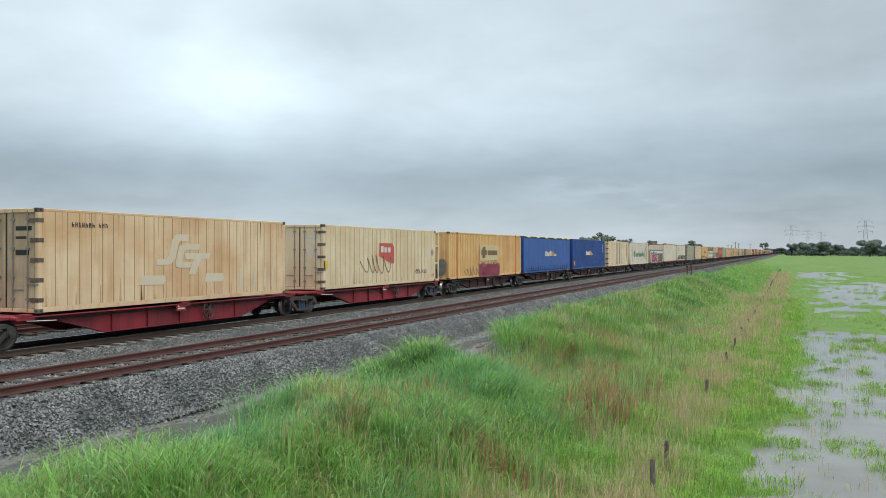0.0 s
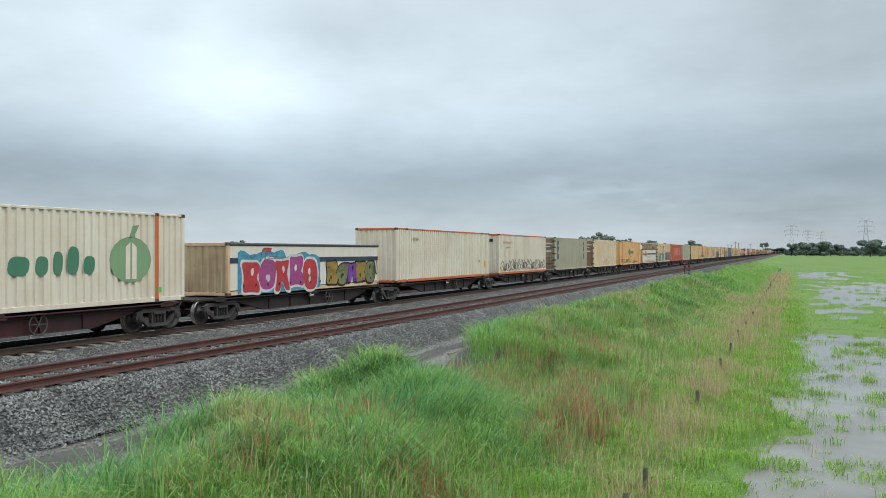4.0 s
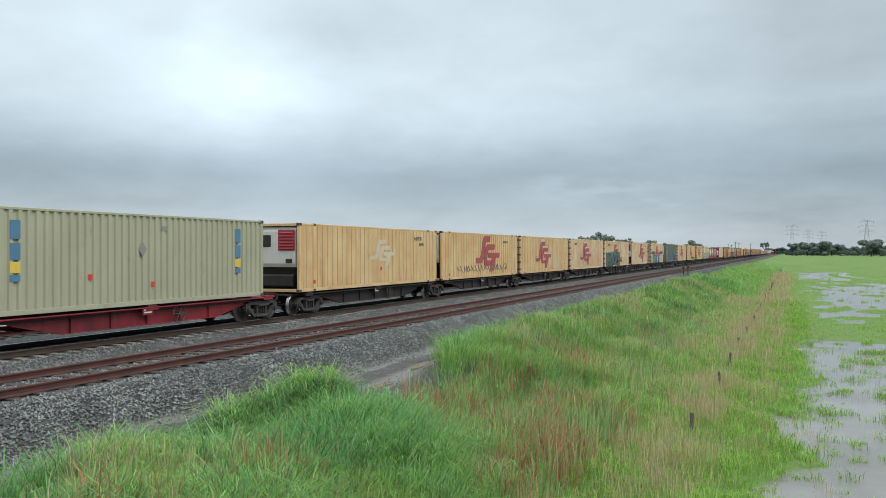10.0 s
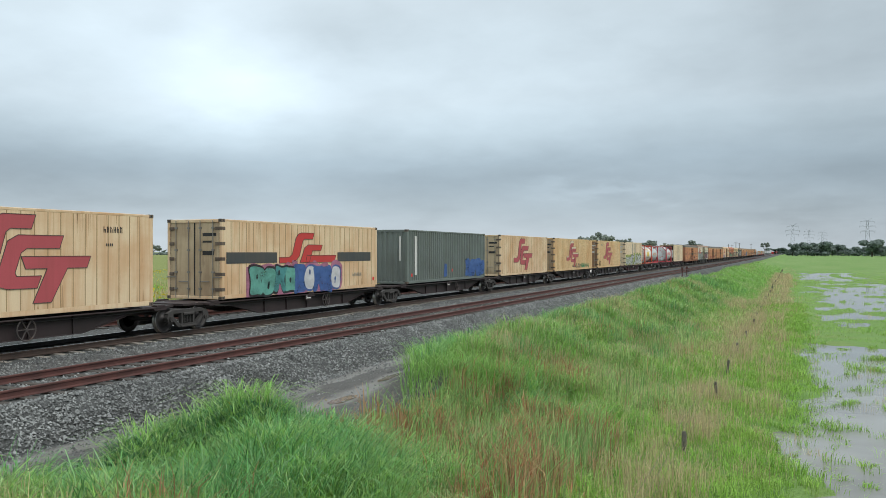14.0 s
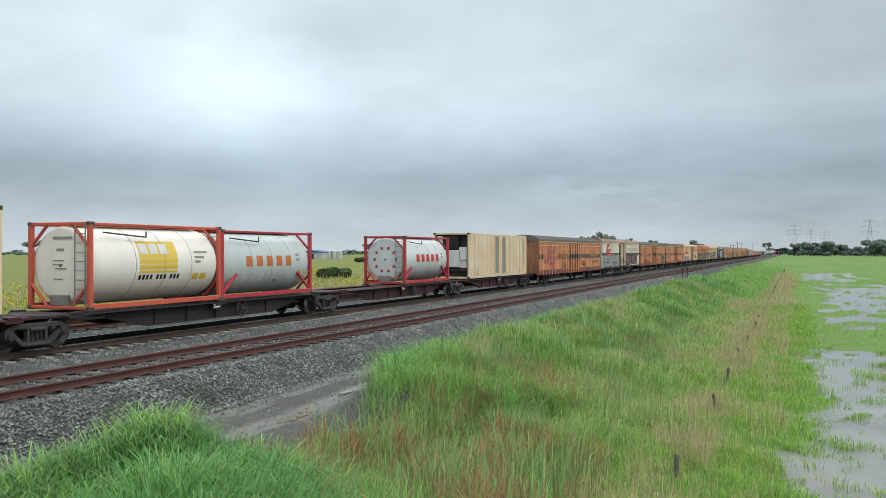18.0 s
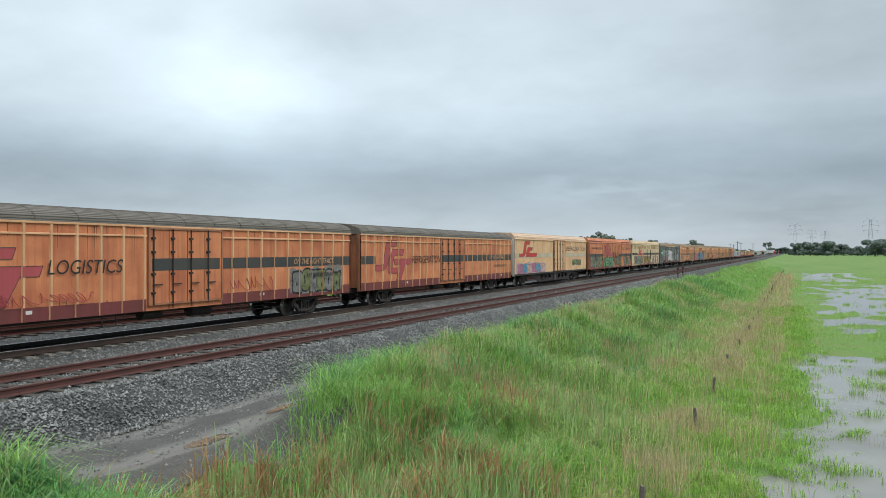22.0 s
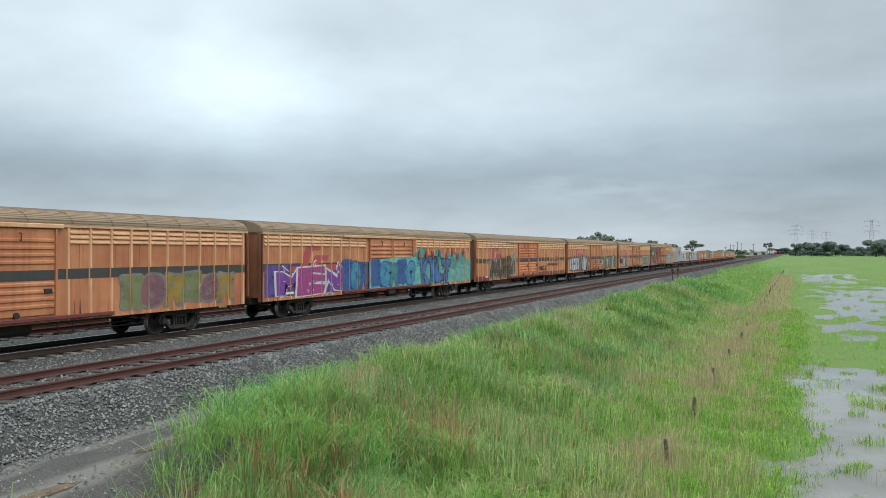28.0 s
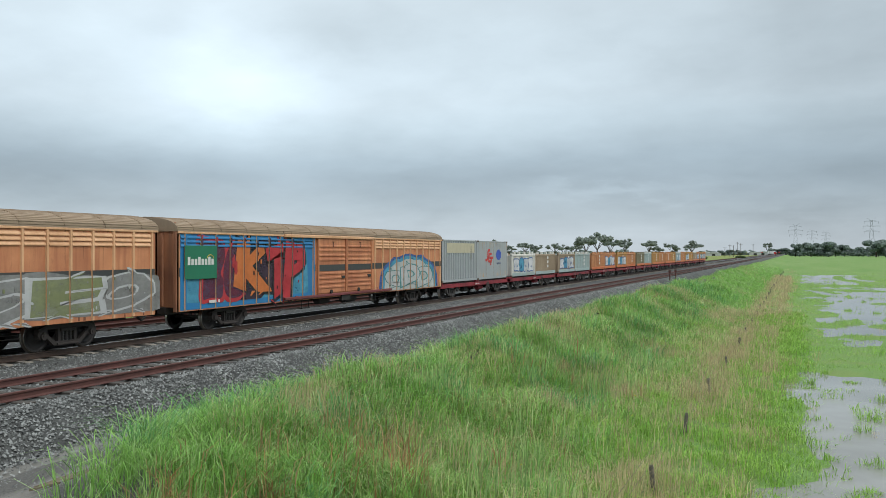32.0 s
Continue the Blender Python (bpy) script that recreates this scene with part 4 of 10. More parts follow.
def tree(kind, x, y, h, width, label):
    """A tree of one of a few grown forms, at its own height, breadth and turn."""
    k, seed, mat, group = kind
    if kind not in TREE_KINDS:
        s, blobs = (gum_tree if k == "gum" else round_tree)(1.0 * 10, seed)
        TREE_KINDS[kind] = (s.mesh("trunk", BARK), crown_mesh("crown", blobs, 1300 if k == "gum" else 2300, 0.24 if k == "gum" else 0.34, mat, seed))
    z = float(lie(x, y))
    top = thing("gum_tree" if k == "gum" else "tree", label, "tree", group, at=(x, y, z))
    top.scale = (h / 10 * width, h / 10 * width, h / 10)
    top.rotation_euler = (0, 0, (x * 7.1 + y * 3.3) % 6.28)
    part("trunk", TREE_KINDS[kind][0], None, top)
    part("crown", TREE_KINDS[kind][1], None, top)


def toward(px, dist):
    """The place on the ground in the direction of a picture column seen from the path's middle, dist metres ahead."""
    a = math.radians(22.5) - math.atan((px - 784) / 1500)
    d = dist / math.cos(math.atan((px - 784) / 1500))
    return -math.sin(a) * d, 10 + math.cos(a) * d


def build_distance():
    gum = [("gum", 201 + i, HAZED_GUM_LEAF, "gum trees beyond the line") for i in range(5)]
    dark = [("round", 221 + i, HAZED_LEAF, "dark trees along the far field edge") for i in range(4)]
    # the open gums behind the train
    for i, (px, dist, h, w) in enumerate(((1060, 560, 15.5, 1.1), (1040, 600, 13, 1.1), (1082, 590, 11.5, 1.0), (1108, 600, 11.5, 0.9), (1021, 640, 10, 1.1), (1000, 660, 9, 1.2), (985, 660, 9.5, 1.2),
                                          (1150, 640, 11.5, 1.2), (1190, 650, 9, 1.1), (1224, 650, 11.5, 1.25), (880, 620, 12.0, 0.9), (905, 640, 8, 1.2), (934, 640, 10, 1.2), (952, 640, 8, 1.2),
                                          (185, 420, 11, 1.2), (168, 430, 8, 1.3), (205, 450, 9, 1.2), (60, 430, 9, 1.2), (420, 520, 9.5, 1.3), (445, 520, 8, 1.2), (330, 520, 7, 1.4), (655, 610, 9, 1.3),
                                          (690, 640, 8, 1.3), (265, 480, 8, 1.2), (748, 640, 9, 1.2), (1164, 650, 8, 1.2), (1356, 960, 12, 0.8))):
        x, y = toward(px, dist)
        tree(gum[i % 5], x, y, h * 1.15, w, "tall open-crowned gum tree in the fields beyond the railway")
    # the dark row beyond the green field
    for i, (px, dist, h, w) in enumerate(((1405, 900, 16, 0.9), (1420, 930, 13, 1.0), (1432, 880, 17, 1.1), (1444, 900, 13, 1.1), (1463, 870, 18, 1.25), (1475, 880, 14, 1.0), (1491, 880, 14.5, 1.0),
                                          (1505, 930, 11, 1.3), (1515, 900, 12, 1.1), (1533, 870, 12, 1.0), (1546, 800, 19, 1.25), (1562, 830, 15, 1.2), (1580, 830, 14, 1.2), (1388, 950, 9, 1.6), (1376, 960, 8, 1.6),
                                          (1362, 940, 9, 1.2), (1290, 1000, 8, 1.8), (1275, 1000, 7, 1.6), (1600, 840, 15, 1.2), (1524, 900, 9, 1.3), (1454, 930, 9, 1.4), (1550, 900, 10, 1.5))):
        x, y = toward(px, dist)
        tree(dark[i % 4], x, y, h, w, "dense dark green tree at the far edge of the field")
    for px, dist, h in ((592, 120, 2.3), (640, 320, 2.6), (230, 200, 2.0), (1310, 420, 2.2), (1245, 430, 2.0)):
        x, y = toward(px, dist)
        me = TREE_KINDS.setdefault("bush", crown_mesh("crown", [(0, 0, 0.5, 0.55), (0.7, 0.2, 0.45, 0.5), (-0.7, 0, 0.42, 0.5), (0.1, 0.8, 0.4, 0.45)], 1200, 0.1, HEDGE_LEAF, 9))
        top = thing("bush", "rounded dark green bush in the field beyond the tracks", "bush", "bushes", at=(x, y, float(lie(x, y))))
        top.scale = (h * 0.9, h * 0.9, h * 0.9)
        part("crown", me, None, top)
    # low scrub and crop rows that close the horizon
    rs = np.random.RandomState(17)
    n = 5200
    a = rs.rand(n) * math.radians(150) - math.radians(75)
    d = 1050 + 350 * rs.rand(n)
    p = np.stack([np.sin(a) * d, np.cos(a) * d, -2 + 4.5 * rs.rand(n) * (0.4 + lattice(a * 400, a * 0, 6, 15))], 1)
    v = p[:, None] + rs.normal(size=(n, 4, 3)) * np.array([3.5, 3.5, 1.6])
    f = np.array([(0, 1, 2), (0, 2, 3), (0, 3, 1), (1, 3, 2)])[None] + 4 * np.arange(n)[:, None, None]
    tagged(new("far_woods", array_mesh("far_woods", v.reshape(-1, 3), f.reshape(-1, 3), HAZED_LEAF)), "low dark line of woods along the horizon", "woods", kind="stuff")
    # lattice pylons
    for px, dist, h in ((1405, 1000, 36), (1434, 1320, 38), (1458, 1500, 40), (1538, 860, 37)):
        x, y = toward(px, dist)
        py = thing("pylon", "tall grey steel lattice electricity pylon", "pylon", "electricity pylons", at=(x, y, float(lie(x, y))))
        leg = Shape()
        r = 0.08

        def half(z):
            return 3.6 * (1 - z / h) ** 1.25 * 0.9 + 0.75

        zs = [0, h * 0.2, h * 0.38, h * 0.54, h * 0.68, h * 0.8, h * 0.9, h]
        for z0, z1 in zip(zs, zs[1:]):
            a, b = half(z0), half(z1)
            for sx in (-1, 1):
                for sy in (-1, 1):
                    leg.rod((sx * a, sy * a, z0), (sx * b, sy * b, z1), r, 4)
            for sx in (-1, 1):
                leg.rod((sx * a, -a, z0), (sx * b, b, z1), r * 0.6, 4)
                leg.rod((sx * a, a, z0), (sx * b, -b, z1), r * 0.6, 4)
                leg.rod((-a, sx * a, z0), (b, sx * b, z1), r * 0.6, 4)
                leg.rod((a, sx * a, z0), (-b, sx * b, z1), r * 0.6, 4)
        part("tower", leg, PYLON_STEEL, py)
        for z, w in ((h * 0.68, 7.0), (h * 0.82, 8.0), (h * 0.95, 6.5)):
            arm = Shape()
            for sg in (-1, 1):
                arm.rod((0, -0.7, z), (sg * w, 0, z + 0.5), r, 4).rod((0, 0.7, z), (sg * w, 0, z + 0.5), r, 4).rod((0, 0, z + 1.8), (sg * w, 0, z + 0.5), r, 4)
                arm.rod((sg * w * 0.95, 0, z + 0.4), (sg * w * 0.95, 0, z - 1.6), 0.14, 4)
            part("crossarm", arm, PYLON_STEEL, py)
        horn = Shape().rod((0, 0, h * 0.97), (4.2, 0, h * 1.06), r, 4).rod((0, 0, h * 0.97), (-4.2, 0, h * 1.06), r, 4)
        part("peak", horn, PYLON_STEEL, py)
    # telegraph poles and the sheds by the far crossing
    for px, dist, h in ((1291, 560, 8.5), (1297, 610, 8.5), (1304, 520, 9.5), (1310, 540, 9), (1331, 700, 10), (1359, 760, 10.5), (1282, 640, 7.5)):
        x, y = toward(px, dist)
        pl = thing("power_pole", "slim wooden power pole in the distance beside the line", "power pole", "power poles", at=(x, y, float(lie(x, y))))
        part("pole", Shape().rod((0, 0, -0.5), (0, 0, h), 0.16, 6), POST, pl)
        part("crossarm", Shape().slab(-1.1, 1.1, -0.06, 0.06, h - 0.7, h - 0.55, 0.01), POST, pl)
    shed_wall = paint("shed_wall", (0.55, 0.56, 0.55), rust=0.1)
    shed_blue = paint("shed_roof_blue", (0.05, 0.16, 0.36), rust=0.05)
    for px, dist, w, d, h, roof in ((558, 480, 14, 9, 5.0, shed_blue), (1348, 880, 9, 6, 4.5, shed_wall), (1335, 900, 12, 7, 4.0, shed_wall), (1262, 900, 14, 8, 4.0, shed_wall), (1245, 940, 10, 8, 5.0, shed_wall)):
        x, y = toward(px, dist)
        sh = thing("farm_shed", "low metal farm shed with a pitched roof in the distance", "shed", "farm sheds", at=(x, y, float(lie(x, y))))
        part("wall", Shape().box(-w / 2, w / 2, -d / 2, d / 2, -0.2, h * 0.7), shed_wall, sh)
        part("roof", Shape().prism([(-w / 2 - 0.3, h * 0.7), (w / 2 + 0.3, h * 0.7), (w / 2 + 0.3, h * 0.76), (0, h), (-w / 2 - 0.3, h * 0.76)], 1, -d / 2 - 0.3, d / 2 + 0.3), roof, sh)
        part("door", Shape().box(-1.6, 1.6, -d / 2 - 0.05, -d / 2, 0, h * 0.55), STEEL_DARK, sh)
    for i, px in enumerate((582, 592, 601)):
        x, y = toward(px, 480)
        si = thing("silo", "short galvanised grain silo beside a farm shed", "silo", "grain silos", at=(x, y, float(lie(x, y))))
        part("drum", Shape().rod((0, 0, -0.2), (0, 0, 4.2), 1.6, 16), shed_wall, si)
        part("roof", Shape().lathe([(4.2, 1.7), (5.0, 0.3), (5.1, 0.05)], 2, (0, 0, 0), 16), shed_wall, si)
    # the level crossing: a road vehicle waiting and warning lights
    x, y = toward(1364, 860)
    red = paint("truck_red", (0.55, 0.05, 0.04), rust=0.05)
    white = paint("truck_white", (0.75, 0.75, 0.74), rust=0.05)
    tr = thing("truck", "small white and red truck at the far level crossing", "truck", at=(x, y, float(lie(x, y)) + 0.9))
    part("cargo_box", Shape().slab(-4.2, 1.6, -1.2, 1.2, 1.0, 3.8, 0.08), white, tr)
    part("cab", Shape().prism([(1.8, 0.6), (4.0, 0.6), (4.0, 1.8), (3.5, 2.9), (1.8, 2.9)], 1, -1.15, 1.15), red, tr)
    for wx in (-3.0, -1.7, 3.0):
        for wy in (-1.1, 1.1):
            part("wheel", Shape().rod((wx, wy - 0.15, 0.0), (wx, wy + 0.15, 0.0), 0.5, 12), STEEL_DARK, tr)
    tr.location.z += -0.4
    for px in (1346, 1376):
        x, y = toward(px, 840)
        sg = thing("crossing_signal", "red and white level crossing warning signal", "signal", "level crossing signals", at=(x, y, float(lie(x, y))))
        part("mast", Shape().rod((0, 0, -0.3), (0, 0, 4.4), 0.12, 6), white, sg)
        part("lamp_board", Shape().slab(-1.0, 1.0, -0.08, 0.08, 2.6, 3.5, 0.04), red, sg)


build_distance()

# ---- running gear and container wagons ----
FRAME_RED = paint("wagon_red", (0.33, 0.026, 0.040), (0.06, 0.014, 0.018), 0.3, 0.75, 0.5, (0.04, 0.02, 0.015))
# maroon deepened further, the shade under the wagon belly included in the paint
FRAME_MAROON = paint("wagon_maroon", (0.075, 0.015, 0.018), (0.026, 0.016, 0.016), 0.4, 0.95, 0.6, (0.03, 0.02, 0.017))
FRAME_DARK = paint("wagon_soot", (0.040, 0.024, 0.024), (0.022, 0.019, 0.018), 0.4, 0.7, 0.65, (0.05, 0.03, 0.02))
BOGIE_GREY = paint("bogie_grey", (0.058, 0.053, 0.05), (0.026, 0.024, 0.022), 0.5, 0.8, 0.75, (0.06, 0.04, 0.03))
BOGIE_BROWN = paint("bogie_brown", (0.056, 0.047, 0.043), (0.026, 0.022, 0.02), 0.5, 0.7, 0.75, (0.07, 0.04, 0.025))
WHEEL_FACE = matter("wheel_face", (0.075, 0.07, 0.066), (0.022, 0.02, 0.02), 3.0, 0.5, 0.5, 0.2, 0.003)
WHITE_PAINT = paint("white_mark", (0.70, 0.69, 0.66), rust=0.1, wear=0.3)
BLACK_PAINT = paint("black_mark", (0.02, 0.02, 0.022), rust=0.05, wear=0.2)
RUBBER = matter("hose_rubber", (0.02, 0.02, 0.02), (0.035, 0.033, 0.03), 6.0, 0.8, 0, 0, 0)
MESHES = {}


def shared(key, make):
    if key not in MESHES:
        MESHES[key] = make()
    return MESHES[key]


def wheel_mesh():
    p = [(-0.068, 0.30), (-0.068, 0.435), (-0.06, 0.475), (-0.03, 0.472), (-0.022, 0.462), (0.0, 0.452), (0.062, 0.445), (0.068, 0.438), (0.068, 0.375), (0.02, 0.355),
         (-0.012, 0.27), (0.018, 0.15), (0.075, 0.13), (0.085, 0.105), (0.085, 0.02)]
    mi = [0, 0, 1, 1, 1, 1, 1, 0, 0, 0, 0, 0, 0, 0]
    return Shape().lathe([(a, r * 0.98) for a, r in p], 0, (0, 0, 0), 32, mi).mesh("wheel", [WHEEL_FACE, STEEL_BRIGHT], True)


def sideframe_mesh(mat):
    """The cast frame of a three-piece bogie, in the plane of y and z, with its window openings."""
    s = Shape()
    t = 0.065

    def bar(pts, w, th=t):
        for (y0, z0), (y1, z1) in zip(pts, pts[1:]):
            d = Vector((y1 - y0, z1 - z0)).normalized()
            nx = Vector((-d.y, d.x)) * (w / 2)
            e = d * (w * 0.25)
            q = [(y0 - e.x + nx.x, z0 - e.y + nx.y), (y0 - e.x - nx.x, z0 - e.y - nx.y), (y1 + e.x - nx.x, z1 + e.y - nx.y), (y1 + e.x + nx.x, z1 + e.y + nx.y)]
            s.prism(q, 0, -th, th)

    bar([(-0.98, 0.60), (-0.72, 0.69), (0.72, 0.69), (0.98, 0.60)], 0.12)
    bar([(-0.82, 0.53), (-0.46, 0.22), (0.46, 0.22), (0.82, 0.53)], 0.11)
    for sg in (-1, 1):
        bar([(sg * 0.29, 0.24), (sg * 0.29, 0.68)], 0.085)
        s.prism([(sg * 0.76, 0.38), (sg * 1.02, 0.38), (sg * 1.06, 0.5), (sg * 1.01, 0.62), (sg * 0.76, 0.65)], 0, -0.085, 0.085)
        s.rod((0.05, sg * 0.88, 0.455), (0.15, sg * 0.88, 0.455), 0.10, 12)
        s.rod((0.14, sg * 0.88, 0.455), (0.165, sg * 0.88, 0.455), 0.045, 8)
    s.slab(-0.11, 0.11, -0.38, 0.38, 0.15, 0.22, 0.02)
    s.slab(-0.10, 0.12, -0.27, 0.27, 0.55, 0.64, 0.02)
    return s.mesh("sideframe", mat)


def spring_mesh(mat):
    s = Shape()
    for y in (-0.15, 0.0, 0.15):
        for k in range(6):
            z = 0.26 + 0.05 * k
            s.rod((0.02, y, z), (0.02, y, z + 0.028), 0.062, 8)
        s.rod((0.02, y, 0.25), (0.02, y, 0.56), 0.045, 6)
    return s.mesh("spring_nest", mat)


SPRING_BLUE = paint("spring_blue", (0.05, 0.12, 0.26), rust=0.2)


def bogie(parent, y, mat=None, springs=None):
    """A two-axle bogie with its centre y along the wagon."""
    mat = mat or BOGIE_GREY
    tag = mat.name
    # bolster and springs in dark steel, colouring the frame windows as shaded
    bol = shared("bolster" + tag, lambda: Shape().slab(-0.98, 0.98, -0.2, 0.2, 0.5, 0.74, 0.05).mesh("bogie", STEEL_DARK))
    b = part("bogie", bol, None, parent, at=pose(0, y, 0))
    frame_me = shared("side" + tag, lambda: sideframe_mesh(mat))
    for sg in (1, -1):
        part("sideframe", frame_me, None, b, at=pose(sg * 0.99, 0, 0, 0, 0, 0 if sg > 0 else 180))
        if sg > 0:
            part("spring_nest", shared("spring" + (springs.name if springs else tag), lambda: spring_mesh(springs or STEEL_DARK)), None, b, at=pose(0.97, 0, 0))
        for ay in (-0.88, 0.88):
            part("wheel", shared("wheel", wheel_mesh), None, b, at=pose(sg * 0.752, ay, 0.443, 0, 0, 0 if sg > 0 else 180))
    for ay in (-0.88, 0.88):
        part("axle", shared("axle", lambda: Shape().rod((-1.0, 0, 0), (1.0, 0, 0), 0.075, 10).mesh("axle", STEEL_DARK)), None, b, at=pose(0, ay, 0.443))
    return b


def handwheel_mesh(mat):
    s = Shape()
    k = 20
    ring = [(0.3 * math.cos(2 * math.pi * i / k), 0.3 * math.sin(2 * math.pi * i / k)) for i in range(k)]
    for p, q in zip(ring, ring[1:] + ring[:1]):
        s.rod((0, *p), (0, *q), 0.022, 6)
    for i in range(6):
        a = 2 * math.pi * i / 6
        s.rod((0, 0, 0), (0, 0.3 * math.cos(a), 0.3 * math.sin(a)), 0.018, 5)
    s.rod((-0.12, 0, 0), (0.03, 0, 0), 0.05, 8)
    return s.mesh("handbrake_wheel", mat)


WHEEL_PALE = paint("handwheel_pale", (0.24, 0.21, 0.19), rust=0.5)
WHEEL_SOOT = paint("handwheel_soot", (0.075, 0.062, 0.058), rust=0.5)
DECK = 0.965


def container_wagon(s, reach_front, reach_back, mat, front_end, back_end, belly=0.34, skin="soot-dark", springs=None):
    """One platform of an articulated container wagon. reach: from its middle to the joint or to the outer end."""
    w = thing("container_wagon", f"{skin} skeletal steel container wagon with a deep fish-belly sill", "freight wagon", "articulated container wagons")
    f, b = -reach_front, reach_back
    for sg in (1, -1):
        web = [(f + 1.9, 0.86), (f + 2.6, 0.70), (f + 4.3, belly), (b - 4.3, belly), (b - 2.6, 0.70), (b - 1.9, 0.86)]
        sh = Shape().prism(web, 0, sg * 0.93 - 0.012, sg * 0.93 + 0.012)
        low = [(f + 2.6, 0.70), (f + 4.3, belly), (b - 4.3, belly), (b - 2.6, 0.70)]
        for (y0, z0), (y1, z1) in zip(low, low[1:]):
            sh.prism([(y0, z0 - 0.02), (y1, z1 - 0.02), (y1, z1), (y0, z0)], 0, sg * 0.93 - 0.09, sg * 0.93 + 0.09)
        for yy in np.arange(f + 4.6, b - 4.4, 1.55):
            sh.box(sg * 0.93 - 0.07, sg * 0.93 + 0.07, yy - 0.008, yy + 0.008, belly, 0.86)
        part("side_sill", sh, mat, w)
        part("top_flange", Shape().slab(sg * 1.0 - 0.2, sg * 1.0 + 0.2, f + 1.2, b - 1.2, 0.86, 0.90, 0.01), mat, w)
        part("grab_rail", Shape().rod((sg * 1.16, f + 1.3, 0.78), (sg * 1.16, f + 2.3, 0.74), 0.016, 5).rod((sg * 1.16, f + 1.3, 0.78), (sg * 1.16, f + 1.3, 0.88), 0.016, 5), WHITE_PAINT if mat is FRAME_RED else STEEL_DARK, w)
    part("centre_sill", Shape().box(-0.28, 0.28, f + 0.3, b - 0.3, 0.62, 0.86), mat, w)
    for yy in (f + 1.25, 0.0, b - 1.25):
        part("crossbeam", Shape().slab(-1.19, 1.19, yy - 0.3, yy + 0.3, 0.80, DECK - 0.05, 0.03).box(-1.21, -1.0, yy - 0.2, yy + 0.2, DECK - 0.05, DECK).box(1.0, 1.21, yy - 0.2, yy + 0.2, DECK - 0.05, DECK), mat, w)
    for sg, yy in ((-1, f), (1, b)):
        part("end_platform", Shape().prism([(-1.05, yy - sg * 1.6), (1.05, yy - sg * 1.6), (0.75, yy - sg * 0.12), (-0.75, yy - sg * 0.12)], 2, 0.83, 0.90), mat, w)
    part("placard", Shape().slab(1.16, 1.18, -0.42, 0.05, 0.66, 0.90, 0.004), mat, w)
    for i, zz in enumerate((0.72, 0.80)):
        part("lettering", Shape().box(1.181, 1.184, -0.36, -0.02 - 0.05 * i, zz, zz + 0.045), WHITE_PAINT, w)
    part("handbrake_wheel", shared("handwheel_soot", lambda: handwheel_mesh(WHEEL_SOOT)), None, w, at=pose(1.13, 1.35, 0.60))
    part("brake_cylinder", Shape().rod((0.45, 2.2, 0.5), (0.45, 3.1, 0.5), 0.17, 12).rod((0.45, 3.1, 0.5), (0.45, 3.8, 0.5), 0.03, 6), STEEL_DARK, w)
    part("air_tank", Shape().lathe([(0, 0.05), (0.05, 0.17), (0.9, 0.17), (0.95, 0.05)], 1, (0.55, -2.6, 0.52), 12), STEEL_DARK, w)
    part("brake_pipe", Shape().rod((1.02, f + 1.0, 0.78), (1.02, b - 1.0, 0.78), 0.02, 5), STEEL_DARK, w)
    if front_end:
        bogie(w, f + 1.5, springs=springs)
        coupler(w, f, -1)
    else:
        bogie(w, f, springs=springs)
    if back_end:
        bogie(w, b - 1.5, springs=springs)
        coupler(w, b, 1)
    return rolls(w, s)


def coupler(parent, y, sg, z=0.86):
    s = Shape().slab(-0.09, 0.09, min(y - sg * 0.5, y + sg * 0.12), max(y - sg * 0.5, y + sg * 0.12), z - 0.1, z + 0.08, 0.02)
    s.slab(-0.15, 0.15, min(y + sg * 0.08, y + sg * 0.3), max(y + sg * 0.08, y + sg * 0.3), z - 0.16, z + 0.14, 0.04)
    part("coupler", s, STEEL_DARK, parent)
    h = Shape()
    pts = [Vector((0.35, y - sg * 0.1, z - 0.02)), Vector((0.36, y + sg * 0.08, z - 0.25)), Vector((0.33, y + sg * 0.22, z - 0.33)), Vector((0.28, y + sg * 0.36, z - 0.22))]
    for p, q in zip(pts, pts[1:]):
        h.rod(p, q, 0.028, 6)
    part("brake_hose", h, RUBBER, parent)

# ---- containers ----
CREAM = paint("cream_paint", (0.78, 0.61, 0.40), (0.58, 0.31, 0.14), 0.3, 0.75, 0.5, (0.30, 0.14, 0.06))
CREAM_PALE = paint("pale_cream_paint", (0.78, 0.66, 0.47), (0.60, 0.42, 0.22), 0.3, 0.65, 0.5, (0.32, 0.17, 0.08))
CREAM_DEEP = paint("deep_cream_paint", (0.76, 0.56, 0.30), (0.58, 0.27, 0.09), 0.35, 0.6, 0.5, (0.34, 0.13, 0.05))
SAND = paint("sand_paint", (0.82, 0.68, 0.49), (0.60, 0.37, 0.18), 0.2, 0.5, 0.5, (0.36, 0.18, 0.08))
WHITE_OLD = paint("old_white_paint", (0.78, 0.73, 0.62), (0.52, 0.42, 0.30), 0.25, 0.4, 0.5, (0.34, 0.18, 0.09))
YELLOW = paint("yellow_paint", (0.80, 0.53, 0.24), (0.58, 0.29, 0.11), 0.3, 0.6, 0.5, (0.28, 0.12, 0.05))
BLUE = paint("blue_paint", (0.026, 0.085, 0.33), (0.02, 0.055, 0.19), 0.12, 0.5, 0.45, (0.05, 0.04, 0.06))
BLUE_CURTAIN = paint("blue_curtain", (0.034, 0.115, 0.40), (0.05, 0.10, 0.22), 0.08, 0.45, 0.55, (0.06, 0.07, 0.10))
